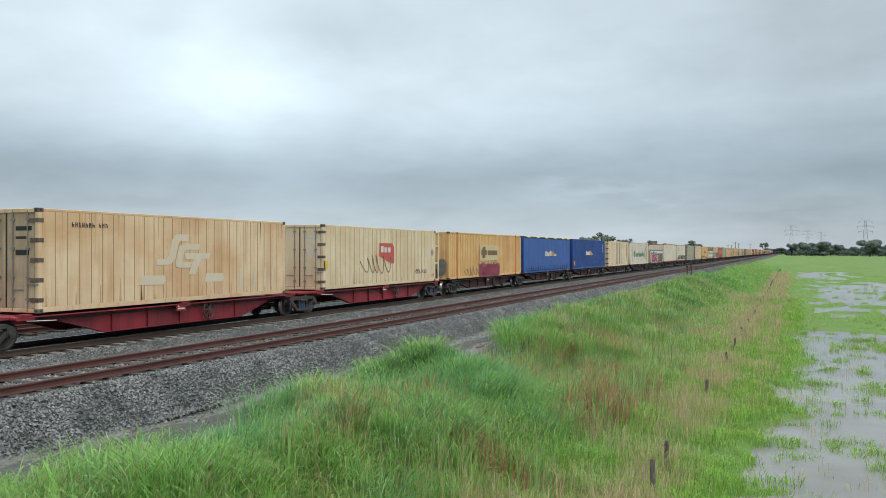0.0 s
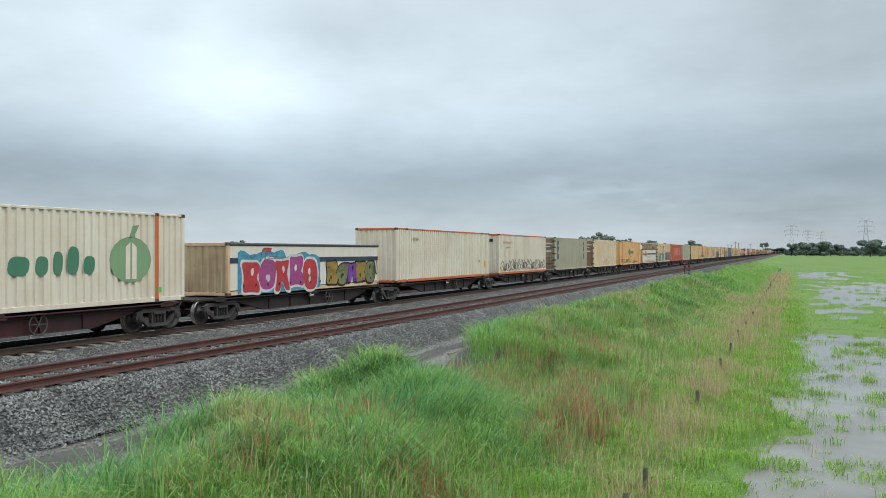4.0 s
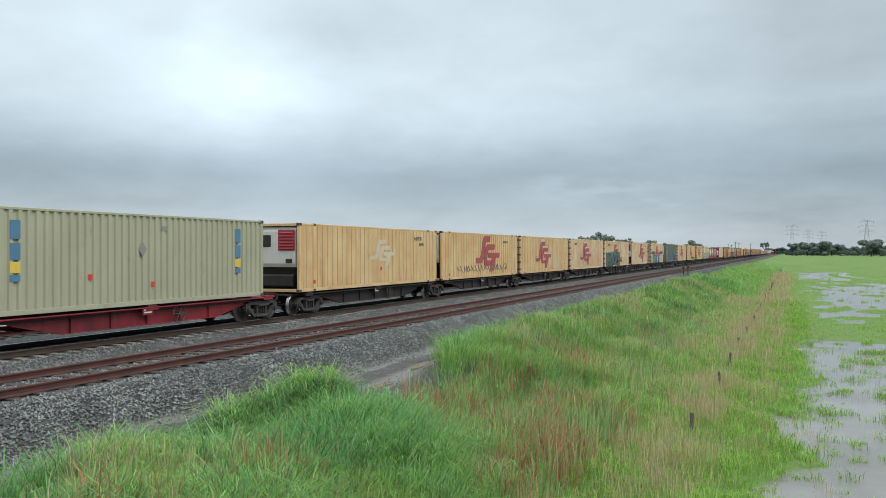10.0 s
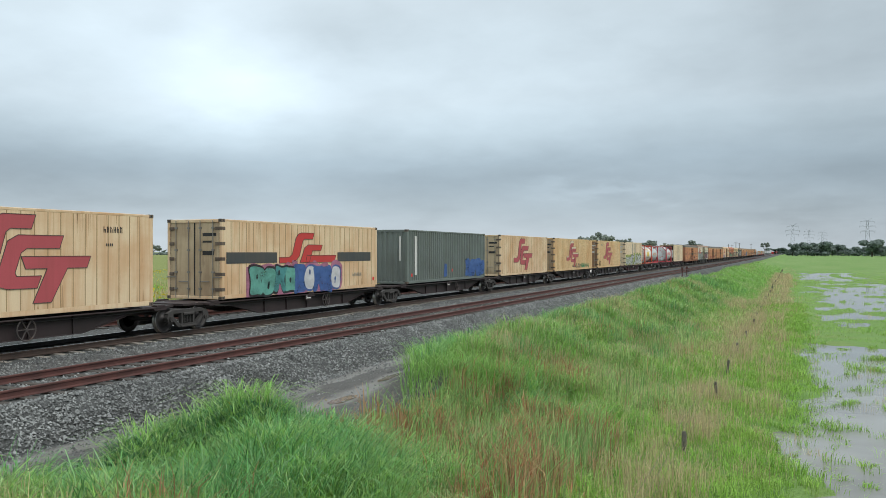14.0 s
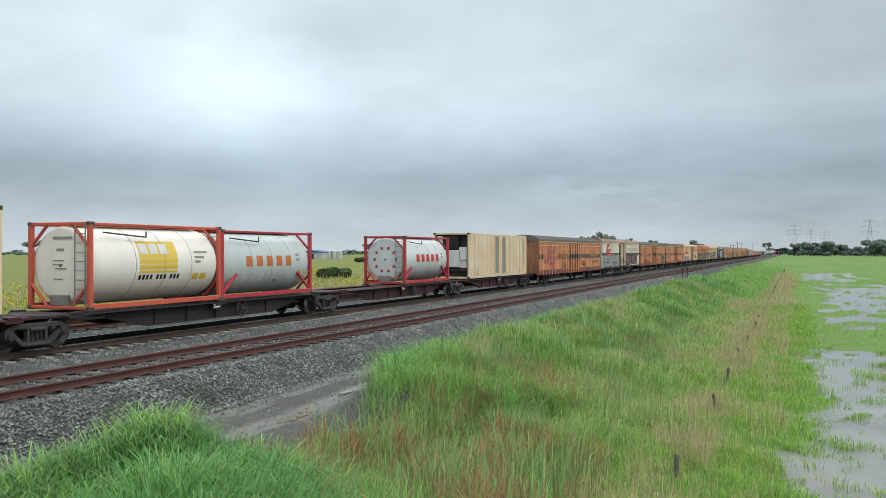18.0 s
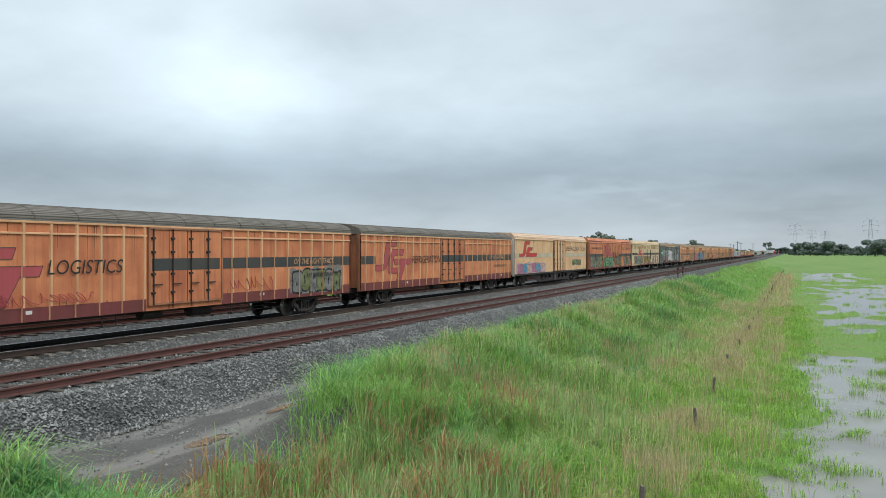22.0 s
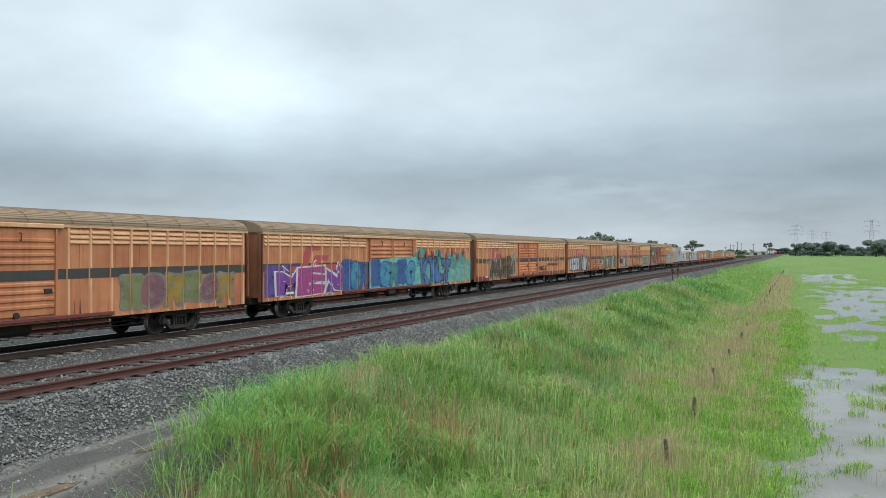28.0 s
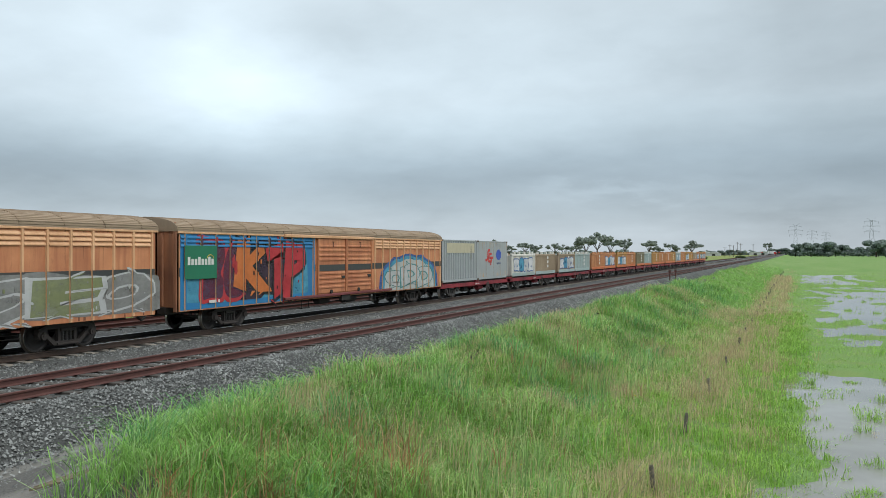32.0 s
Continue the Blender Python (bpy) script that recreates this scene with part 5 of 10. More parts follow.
GREY_GREEN = paint("grey_green_paint", (0.47, 0.455, 0.345), (0.34, 0.31, 0.22), 0.25, 0.5, 0.5, (0.16, 0.08, 0.045))
PALE_GREEN = paint("pale_green_paint", (0.46, 0.455, 0.33), (0.36, 0.35, 0.25), 0.3, 0.45, 0.5, (0.17, 0.10, 0.05))
RED_OXIDE = paint("red_oxide_paint", (0.52, 0.12, 0.072), (0.40, 0.088, 0.052), 0.2, 0.5, 0.5, (0.16, 0.04, 0.025))
SLATE = paint("slate_green_paint", (0.165, 0.195, 0.180), (0.105, 0.115, 0.10), 0.3, 0.5, 0.5, (0.12, 0.09, 0.06))
ORANGE_TRIM = paint("orange_trim", (0.62, 0.16, 0.05), rust=0.2)
DOOR_BROWN = paint("stained_door", (0.42, 0.26, 0.15), (0.17, 0.085, 0.05), 0.5, 0.9, 0.6, (0.10, 0.05, 0.03))
DOOR_CREAM = paint("cream_door", (0.58, 0.46, 0.30), (0.26, 0.16, 0.09), 0.4, 0.8, 0.6, (0.13, 0.06, 0.035))
CASTING = paint("corner_casting", (0.16, 0.12, 0.09), (0.07, 0.05, 0.04), 0.5, 0.7, 0.7)
LOGO_RED = paint("faded_red", (0.47, 0.085, 0.10), (0.30, 0.06, 0.06), 0.05, 0.4)
LOGO_BRIGHT = paint("bright_red", (0.56, 0.045, 0.04), (0.45, 0.05, 0.04), 0.03, 0.3)
LOGO_GHOST = paint("ghost_white", (0.68, 0.60, 0.46), (0.62, 0.50, 0.34), 0.08, 0.4)
LOGO_EDGE = paint("logo_edge", (0.10, 0.07, 0.06), rust=0.05)
STRIPE_DARK = paint("dark_stripe", (0.055, 0.06, 0.06), (0.10, 0.09, 0.075), 0.1, 0.5)
STRIPE_GREY = paint("grey_strip", (0.29, 0.285, 0.25), (0.23, 0.21, 0.17), 0.1, 0.5)
STRIPE_NAVY = paint("navy_stripe", (0.03, 0.05, 0.085), rust=0.05)
TAG_RED = paint("red_tag", (0.75, 0.05, 0.04), rust=0.0, wear=0.1)
TAG_GREEN = paint("green_tag", (0.10, 0.55, 0.10), rust=0.0, wear=0.1)
TAG_YELLOW = paint("yellow_tag", (0.72, 0.46, 0.05), rust=0.0, wear=0.1)
CHROME = matter("galvanised_bar", (0.36, 0.35, 0.33), (0.24, 0.22, 0.20), 4.0, 0.5, 0.6, 0.1, 0.002)
MACHINE_WHITE = paint("machine_white", (0.72, 0.72, 0.69), (0.5, 0.47, 0.42), 0.1, 0.4)
MACHINE_RED = paint("machine_red", (0.40, 0.045, 0.06), rust=0.1, wear=0.3)
HALF_W = 1.219


def corrugated(y0, y1, z0, z1, x, depth=0.036, pitch=0.28):
    """A wall of upright trapezoid folds, its outer faces at x."""
    n = max(2, round((y1 - y0) / pitch))
    p = (y1 - y0) / n
    line = []
    for i in range(n):
        a = y0 + i * p
        line += [(a, x), (a + 0.40 * p, x), (a + 0.50 * p, x - depth), (a + 0.90 * p, x - depth)]
    line.append((y1, x))
    s = Shape()
    v = [(b, a, z) for a, b in line for z in (z0, z1)]
    return s.add(v, [(2 * i, 2 * i + 2, 2 * i + 3, 2 * i + 1) for i in range(len(line) - 1)])


def cross_corrugated(x0, x1, z0, z1, y, depth=0.04, pitch=0.3):
    s = corrugated(x0, x1, z0, z1, -y, depth, pitch)
    s.v = [(b, -a, c) for a, b, c in s.v]
    return s


def bars(parent, x, y, z, w, h, mat, n=1, gap=0.03, name="lettering"):
    """Writing too small or too worn to read: a row of short strokes."""
    sh = Shape()
    step_w = w / n
    for i in range(n):
        a, b = y + i * step_w, y + (i + 1) * step_w - gap
        if n > 1 and b - a > 0.05:
            t = min(0.035, 0.3 * (b - a))
            sh.box(x, x + 0.003, a, a + t, z, z + h).box(x, x + 0.003, b - t, b, z, z + h * (0.6 + 0.4 * (i % 2)))
            zz = z + h * (0.4 + 0.15 * (i % 3))
            sh.box(x, x + 0.003, a + t, b - t, zz, zz + t)
        else:
            sh.box(x, x + 0.003, a, b, z, z + h)
    return part(name, sh, mat, parent)


MARK = {"s": [(0.00, 0.39), (0.16, 0.39), (0.21, 0.46), (0.27, 0.86), (0.31, 0.96), (0.37, 1.0), (0.59, 1.0), (0.56, 0.84), (0.42, 0.84), (0.39, 0.80), (0.33, 0.41), (0.27, 0.30), (0.19, 0.25), (0.0, 0.25)],
        "c": [(0.79, 0.77), (0.47, 0.77), (0.40, 0.70), (0.33, 0.30), (0.34, 0.20), (0.40, 0.17), (0.60, 0.17), (0.63, 0.31), (0.46, 0.31), (0.45, 0.35), (0.49, 0.57), (0.53, 0.62), (0.76, 0.62)],
        "t": [(0.49, 0.53), (1.00, 0.53), (0.97, 0.39), (0.82, 0.39), (0.70, 0.0), (0.57, 0.0), (0.67, 0.39), (0.52, 0.39)],
        "f": [(0.34, 0.25), (0.42, 0.62), (0.48, 0.70), (0.74, 0.70), (0.71, 0.55), (0.56, 0.55), (0.50, 0.25)],
        "g": [(0.46, 0.43), (1.00, 0.43), (0.97, 0.25), (0.44, 0.25)]}


def emblem(parent, x, y, z, w, h, mat, edge=LOGO_EDGE, keys="sct", upper=None, ribs=(), rib_w=0.09, rise=0.05):
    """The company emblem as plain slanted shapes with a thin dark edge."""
    for i, k in enumerate(keys):
        poly = [(y + u * w, z + v * h) for u, v in MARK[k]]
        if edge:
            line = Shape()
            for p, q in zip(poly, poly[1:] + poly[:1]):
                line.rod((x + 0.004, *p), (x + 0.004, *q), 0.012, 4)
            part("emblem_edge", line, edge, parent)
        body = Shape()
        for piece, up in draped(poly, ribs, rib_w, rise):
            body.prism(piece, 0, x + up + 0.0012 * i, x + up + 0.0012 * i + 0.003)
        part("emblem", body, mat, parent)
        if upper:
            decal("emblem_highlight", [(a, b + (0.06 * h if b > z + 0.5 * h else 0.0)) for a, b in poly], x - 0.0006 + 0.0012 * i, upper, parent)


def strip_clip(poly, lo, hi):
    """The part of a polygon (y, z) between y = lo and y = hi."""
    for bound, keep in ((lo, 1), (hi, -1)):
        out = []
        for p, q in zip(poly, poly[1:] + poly[:1]):
            a, b = keep * (p[0] - bound), keep * (q[0] - bound)
            if a >= 0:
                out.append(p)
            if (a > 0 > b) or (a < 0 < b):
                t = a / (a - b)
                out.append((p[0] + t * (q[0] - p[0]), p[1] + t * (q[1] - p[1])))
        poly = out
        if len(poly) < 3:
            return []
    return poly


def draped(poly, ribs, rib_w, rise):
    """A painted polygon cut where it climbs over upright ribs: pieces with their height above the panel."""
    if not ribs:
        return [(poly, 0.0)]
    lo, hi = min(p[0] for p in poly), max(p[0] for p in poly)
    out, at = [], lo
    for r in ribs:
        a, b = r - rib_w / 2, r + rib_w / 2
        if b <= lo or a >= hi:
            continue
        if a > at:
            out.append((strip_clip(poly, at, a), 0.0))
        out.append((strip_clip(poly, max(a, lo), min(b, hi)), rise))
        at = b
    if at < hi:
        out.append((strip_clip(poly, at, hi), 0.0))
    return [(p, h) for p, h in out if len(p) > 2]


def rounded(poly, times=2):
    """The same outline with its corners cut round."""
    for _ in range(times):
        out = []
        for (a, b), (c, d) in zip(poly, poly[1:] + poly[:1]):
            out += [(0.78 * a + 0.22 * c, 0.78 * b + 0.22 * d), (0.22 * a + 0.78 * c, 0.22 * b + 0.78 * d)]
        poly = out
    return poly


def tagging(parent, x, y0, y1, z0, z1, fills, edge, seed, letters=6, back=None, glow=None, label="spray-painted graffiti piece", ribs=(), rib_w=0.09, rise=0.05, word=""):
    """A graffiti piece: overlapping swollen letters with a heavy outline, on a sprayed cloud where there is one."""
    rs = np.random.RandomState(seed)
    g = Shape()
    mats = [edge] + list(fills) + ([back] if back else []) + ([glow] if glow else [])
    n_f = len(fills)
    letters = len(word) or letters
    w = (y1 - y0) / letters
    h = z1 - z0

    def put(poly, mi, lift):
        for piece, up in draped(poly, ribs, rib_w, rise):
            g.prism(piece, 0, x + up, x + up + lift, mi)

    def blob(cy, cz, ry, rz, k=10, jag=0.16):
        return rounded([(cy + ry * math.cos(2 * math.pi * i / k) * (1 + rs.normal(0, jag)), cz + rz * math.sin(2 * math.pi * i / k) * (1 + rs.normal(0, jag))) for i in range(k)], 1)

    if back:
        for i in range(letters + 2):
            cy = y0 + (i - 0.3) * w * letters / (letters + 1)
            poly = [(min(max(a, y0 - 0.3 * w), y1 + 0.3 * w), min(max(b, z0 - 0.02), z1 + 0.16 * h)) for a, b in blob(cy, z0 + h * (0.42 + 0.2 * rs.rand()), w * 0.95, h * 0.58)]
            put(poly, 1 + n_f, 0.003 + 0.0003 * i)
    for i in range(letters):
        a = y0 + i * w
        skew = rs.uniform(-0.12, 0.16) * w
        top, bot = z1 - rs.uniform(0, 0.16) * h, z0 + rs.uniform(0, 0.10) * h
        if word:
            turn, lean, bow = rs.uniform(-0.16, 0.16), rs.uniform(-0.2, 0.3), rs.uniform(0, 6.28)
            top, bot = top + rs.uniform(-0.06, 0.10) * h, bot + rs.uniform(-0.04, 0.08) * h
            core, tri, rim, tri2 = letter_of(word[i])
            for co, faces, mi, lift in ((rim, tri2, 0, 0.006 + 0.006 * (i % 2)), (core, tri, 1 + i % n_f, 0.009 + 0.006 * (i % 2))):
                u, v = co[:, 0] * 1.24 - 0.12, co[:, 1]
                u, v = u + 0.06 * np.sin(5.2 * v + bow) + 0.03 * np.sin(9.0 * u + 2 * bow), v + 0.05 * np.sin(4.6 * u + bow) + 0.03 * np.sin(8.0 * v + 3 * bow)
                yy = a + w * (u + lean * (v - 0.5)) - turn * h * (v - 0.5)
                zz = bot + (top - bot) * v + turn * w * (u - 0.5)
                for f in faces:
                    for piece, up in draped([(yy[k], zz[k]) for k in f], ribs, rib_w, rise):
                        g.add([(x + up + lift, p, q) for p, q in piece], [tuple(range(len(piece)))], mi)
            for k in range(3):
                cy, cz, dy, dz = a + w * rs.uniform(0.05, 0.95), (bot, top)[k % 2], rs.uniform(-0.4, 0.4) * w, (-0.10, 0.16)[k % 2] * h
                for grow, mi, lift in ((1.5, 0, 0.0055), (0.8, 1 + i % n_f, 0.0078)):
                    g0 = 0.075 * w * grow
                    put([(cy - g0, cz), (cy + g0, cz), (cy + dy + 0.25 * g0, cz + dz * grow ** 0.5), (cy + dy - 0.25 * g0, cz + dz * grow ** 0.5)], mi, lift + 0.006 * (i % 2))
            for k in range(7):
                cy, cz = a + w * rs.uniform(0.0, 1.0), bot + (top - bot) * rs.uniform(0.05, 0.95)
                put(blob(cy, cz, 0.02 + 0.04 * rs.rand(), 0.03 + 0.06 * rs.rand(), 6, 0.2), 0 if k % 2 else 1 + (i + k) % n_f, 0.018 + 0.0003 * k)
        else:
            kind = i % 3
            for grow, mi, lift in ((0.055 * h + 0.02, 0, 0.006), (0.0, 1 + i % n_f, 0.0085)):
                d = grow
                mid = (top + bot) / 2
                if kind == 0:
                    body = [(a - 0.06 * w - d, bot - d), (a + 0.5 * w, bot + 0.05 * h - d), (a + 1.0 * w + d, bot - d), (a + 1.02 * w + d, mid - 0.15 * h), (a + 0.8 * w, mid), (a + 1.05 * w + d + skew, mid + 0.2 * h), (a + 0.98 * w + skew, top + d), (a + 0.4 * w + skew, top + d), (a - 0.1 * w - d, top + d), (a + 0.05 * w - d, mid)]
                elif kind == 1:
                    body = [(a + 0.1 * w - d, bot - d), (a + 0.9 * w, bot - d), (a + 1.08 * w + d, mid), (a + 0.95 * w + d + skew, top + d), (a + 0.15 * w + skew, top + d), (a - 0.1 * w - d, mid)]
                else:
                    body = [(a - 0.05 * w - d, bot - d), (a + 0.33 * w, bot - d), (a + 0.5 * w, mid - 0.1 * h), (a + 0.68 * w, bot - d), (a + 1.06 * w + d, bot - d), (a + 0.8 * w + d, mid), (a + 1.04 * w + d + skew, top + d), (a + 0.5 * w + skew, top - 0.06 * h + d), (a - 0.08 * w - d + skew, top + d), (a + 0.15 * w - d, mid)]
                rs2 = np.random.RandomState(seed * 13 + i)
                body = rounded([(p + rs2.normal(0, 0.04) * w, q + rs2.normal(0, 0.03) * h) for p, q in body], 2)
                put(body, mi, lift + 0.0004 * (i % 3))
            for _ in range(1 + kind % 2):
                cy, cz = a + w * rs.uniform(0.35, 0.6), bot + (top - bot) * rs.uniform(0.3, 0.75)
                put(blob(cy, cz, w * 0.09, h * 0.10, 7, 0.2), 0, 0.0115)
        if glow:
            cy, cz = a + w * rs.uniform(0.15, 0.4), top - 0.16 * h
            put(blob(cy, cz, w * 0.16, h * 0.05, 8, 0.2), 1 + n_f + (1 if back else 0), 0.012)
    return part("graffiti", g, mats, parent, label)


def scrawl(parent, x, y0, y1, z0, z1, mat, seed, n=8, r=0.018):
    """A line of handstyle graffiti in loose loops."""
    rs = np.random.RandomState(seed)
    g = Shape()
    w = (y1 - y0) / n
    last = None
    for i in range(n):
        a, tall, loop, mid = y0 + i * w, rs.uniform(0.25, 0.5), rs.uniform(0.15, 0.6), rs.uniform(0.4, 0.6)
        turns = 1 if rs.rand() < 0.7 else 2
        for k in range(9 * turns + 1):
            t = k / (9 * turns)
            ang = 2 * math.pi * turns * t - 1.2
            p = (a + w * (t + loop * (math.sin(ang) - math.sin(-1.2)) * 0.7), z0 + (z1 - z0) * (mid + tall * math.cos(ang + 2.2)))
            if last is not None and not (k == 0 and rs.rand() < 0.35):
                g.rod((x + 0.002, *last), (x + 0.002, *p), r, 4, cap=False)
            last = p
    return part("graffiti_tag", g, mat, parent, "loose hand-sprayed graffiti tag")


HAND = {
    "s": [(0.85, 0.85), (0.5, 1.0), (0.15, 0.8), (0.35, 0.55), (0.75, 0.4), (0.8, 0.15), (0.45, 0.0), (0.0, 0.2)],
    "w": [(0.0, 0.95), (0.12, 0.4), (0.25, 0.02), (0.42, 0.35), (0.5, 0.75), (0.58, 0.3), (0.75, 0.05), (0.92, 0.5), (0.9, 1.05)],
    "o": [(0.6, 0.75), (0.25, 0.7), (0.1, 0.35), (0.35, 0.05), (0.75, 0.15), (0.85, 0.5), (0.6, 0.75)],
    "e": [(0.05, 0.35), (0.5, 0.45), (0.85, 0.75), (0.55, 1.05), (0.2, 0.7), (0.15, 0.25), (0.5, 0.0), (1.0, 0.2), (1.15, 0.55)]}


def handstyle(parent, x, y, z, w, h, text, mat, r=0.02):
    """A tag in one thin sprayed line, letter by letter."""
    g = Shape()
    step_w = w / len(text)
    for i, char in enumerate(text):
        p = HAND[char]
        for a, b, c, d in zip([p[0]] + p, p, p[1:], p[2:] + [p[-1]]):
            last = None
            for t in (0.0, 0.25, 0.5, 0.75, 1.0):
                q = [0.5 * (2 * b[k] + (c[k] - a[k]) * t + (2 * a[k] - 5 * b[k] + 4 * c[k] - d[k]) * t ** 2 + (3 * b[k] - a[k] - 3 * c[k] + d[k]) * t ** 3) for k in (0, 1)]
                q = (x, y + step_w * (i + 1.05 * q[0]), z + h * q[1])
                if last:
                    g.rod(last, q, r, 4, cap=False)
                last = q
    return part("graffiti_tag", g, mat, parent, "thin black hand-sprayed graffiti tag")


def box_frame(c, L, z0, z1, mat, rail=None):
    """Corner posts, castings, rails, roof and floor that every container has."""
    rail = rail or mat
    for sy in (-1, 1):
        for sx in (-1, 1):
            part("corner_post", Shape().slab(min(sx * HALF_W, sx * (HALF_W - 0.13)), max(sx * HALF_W, sx * (HALF_W - 0.13)), min(sy * L / 2, sy * (L / 2 - 0.15)), max(sy * L / 2, sy * (L / 2 - 0.15)), z0 + 0.118, z1 - 0.118, 0.02), mat, c)
            for zz in (z0, z1 - 0.118):
                me = shared("casting", casting_mesh)
                part("corner_casting", me, None, c, at=pose(sx * (HALF_W - 0.079), sy * (L / 2 - 0.087), zz))
    for sx in (-1, 1):
        part("bottom_rail", Shape().slab(min(sx * (HALF_W - 0.01), sx * (HALF_W - 0.11)), max(sx * (HALF_W - 0.01), sx * (HALF_W - 0.11)), -L / 2 + 0.15, L / 2 - 0.15, z0 + 0.015, z0 + 0.16, 0.01), rail, c)
        part("top_rail", Shape().slab(min(sx * (HALF_W - 0.005), sx * (HALF_W - 0.08)), max(sx * (HALF_W - 0.005), sx * (HALF_W - 0.08)), -L / 2 + 0.15, L / 2 - 0.15, z1 - 0.09, z1 - 0.012, 0.01), rail, c)
    part("roof", Shape().box(-HALF_W + 0.08, HALF_W - 0.08, -L / 2 + 0.02, L / 2 - 0.02, z1 - 0.06, z1 - 0.02), mat, c)
    part("floor", Shape().box(-HALF_W + 0.11, HALF_W - 0.11, -L / 2 + 0.05, L / 2 - 0.05, z0 + 0.05, z0 + 0.15), STEEL_DARK, c)
    part("header", Shape().slab(-HALF_W + 0.16, HALF_W - 0.16, -L / 2, -L / 2 + 0.1, z1 - 0.13, z1 - 0.01, 0.012), rail, c)
    part("sill", Shape().slab(-HALF_W + 0.16, HALF_W - 0.16, -L / 2, -L / 2 + 0.1, z0 + 0.01, z0 + 0.13, 0.012), rail, c)
    part("back_wall", Shape().box(-HALF_W + 0.13, HALF_W - 0.13, L / 2 - 0.07, L / 2 - 0.04, z0 + 0.1, z1 - 0.1), mat, c)
    part("far_side_wall", corrugated(-L / 2 + 0.15, L / 2 - 0.15, z0 + 0.15, z1 - 0.08, -HALF_W + 0.05, 0.03, 0.5), mat, c)


def casting_mesh():
    s = Shape().slab(-0.081, 0.081, -0.089, 0.089, 0, 0.118, 0.01)
    # black discs paint the shaded openings of the casting
    for sg in (-1, 1):
        s.rod((sg * 0.0815, 0, 0.06), (sg * 0.082, 0, 0.06), 0.034, 8, 1)
    s.rod((0, -0.0895, 0.06), (0, -0.09, 0.06), 0.034, 8, 1)
    return s.mesh("corner_casting", [CASTING, BLACK_PAINT])


def doors(c, L, z0, z1, mat, ribbed=True, bar_mat=None, hinge_mat=None):
    """The two doors at the front end, with locking bars, handles and hinges."""
    y = -L / 2 + 0.03
    bar_mat = bar_mat or CHROME
    for sg in (-1, 1):
        x0, x1 = sorted((sg * 0.012, sg * (HALF_W - 0.14)))
        if ribbed:
            sh = Shape()
            rows = 5
            hh = (z1 - z0 - 0.3) / rows
            for i in range(rows):
                a = z0 + 0.15 + i * hh
                sh.box(x0, x1, y + 0.03, y + 0.05, a, a + hh)
                sh.prism([(y + 0.03, a + hh * 0.82), (y, a + hh * 0.87), (y, a + hh * 0.97), (y + 0.03, a + hh)], 0, x0, x1)
        else:
            sh = Shape().slab(x0, x1, y, y + 0.05, z0 + 0.14, z1 - 0.13, 0.012)
        d = part("door", sh, mat, c)
        part("gasket", Shape().box(x0 - 0.006, x0 + 0.014, y - 0.008, y + 0.03, z0 + 0.14, z1 - 0.13).box(x1 - 0.014, x1 + 0.006, y - 0.008, y + 0.03, z0 + 0.14, z1 - 0.13), BLACK_PAINT, d)
        for bx in (0.26, 0.82):
            xx = sg * bx
            br = Shape().rod((xx, y - 0.03, z0 + 0.05), (xx, y - 0.03, z1 - 0.05), 0.017, 8)
            for zz in (z0 + 0.35, z0 + 0.95, z0 + 1.75, z1 - 0.35):
                br.box(xx - 0.06, xx + 0.06, y - 0.045, y + 0.005, zz, zz + 0.06)
            part("locking_bar", br, bar_mat, d)
            part("handle", Shape().slab(min(xx, xx + sg * 0.42), max(xx, xx + sg * 0.42), y - 0.055, y - 0.035, z0 + 0.62 + 0.16 * (bx > 0.5), z0 + 0.66 + 0.16 * (bx > 0.5), 0.006), bar_mat, d)
        e = sg * (HALF_W - 0.10)
        hi = Shape().slab(min(e, e - sg * 0.2), max(e, e - sg * 0.2), y - 0.03, y + 0.0, 0, 0.12, 0.008)
        if sg > 0:
            hi.slab(HALF_W - 0.14, HALF_W + 0.006, -L / 2 - 0.004, -L / 2 + 0.18, 0, 0.12, 0.006)
        hinge = shared(f"hinge{sg}{L}{(hinge_mat or CASTING).name}", lambda: hi.mesh("hinge", hinge_mat or CASTING))
        for zz in np.linspace(z0 + 0.3, z1 - 0.4, 5):
            part("hinge", hinge, None, d, at=pose(0, 0, zz))
    part("code_panel", Shape().box(0.35, 0.95, y - 0.006, y - 0.003, z1 - 0.62, z1 - 0.5).box(0.35, 0.75, y - 0.006, y - 0.003, z1 - 0.85, z1 - 0.78).box(0.35, 0.85, y - 0.006, y - 0.003, z1 - 1.3, z1 - 1.15), BLACK_PAINT if mat is DOOR_CREAM else WHITE_PAINT, c)


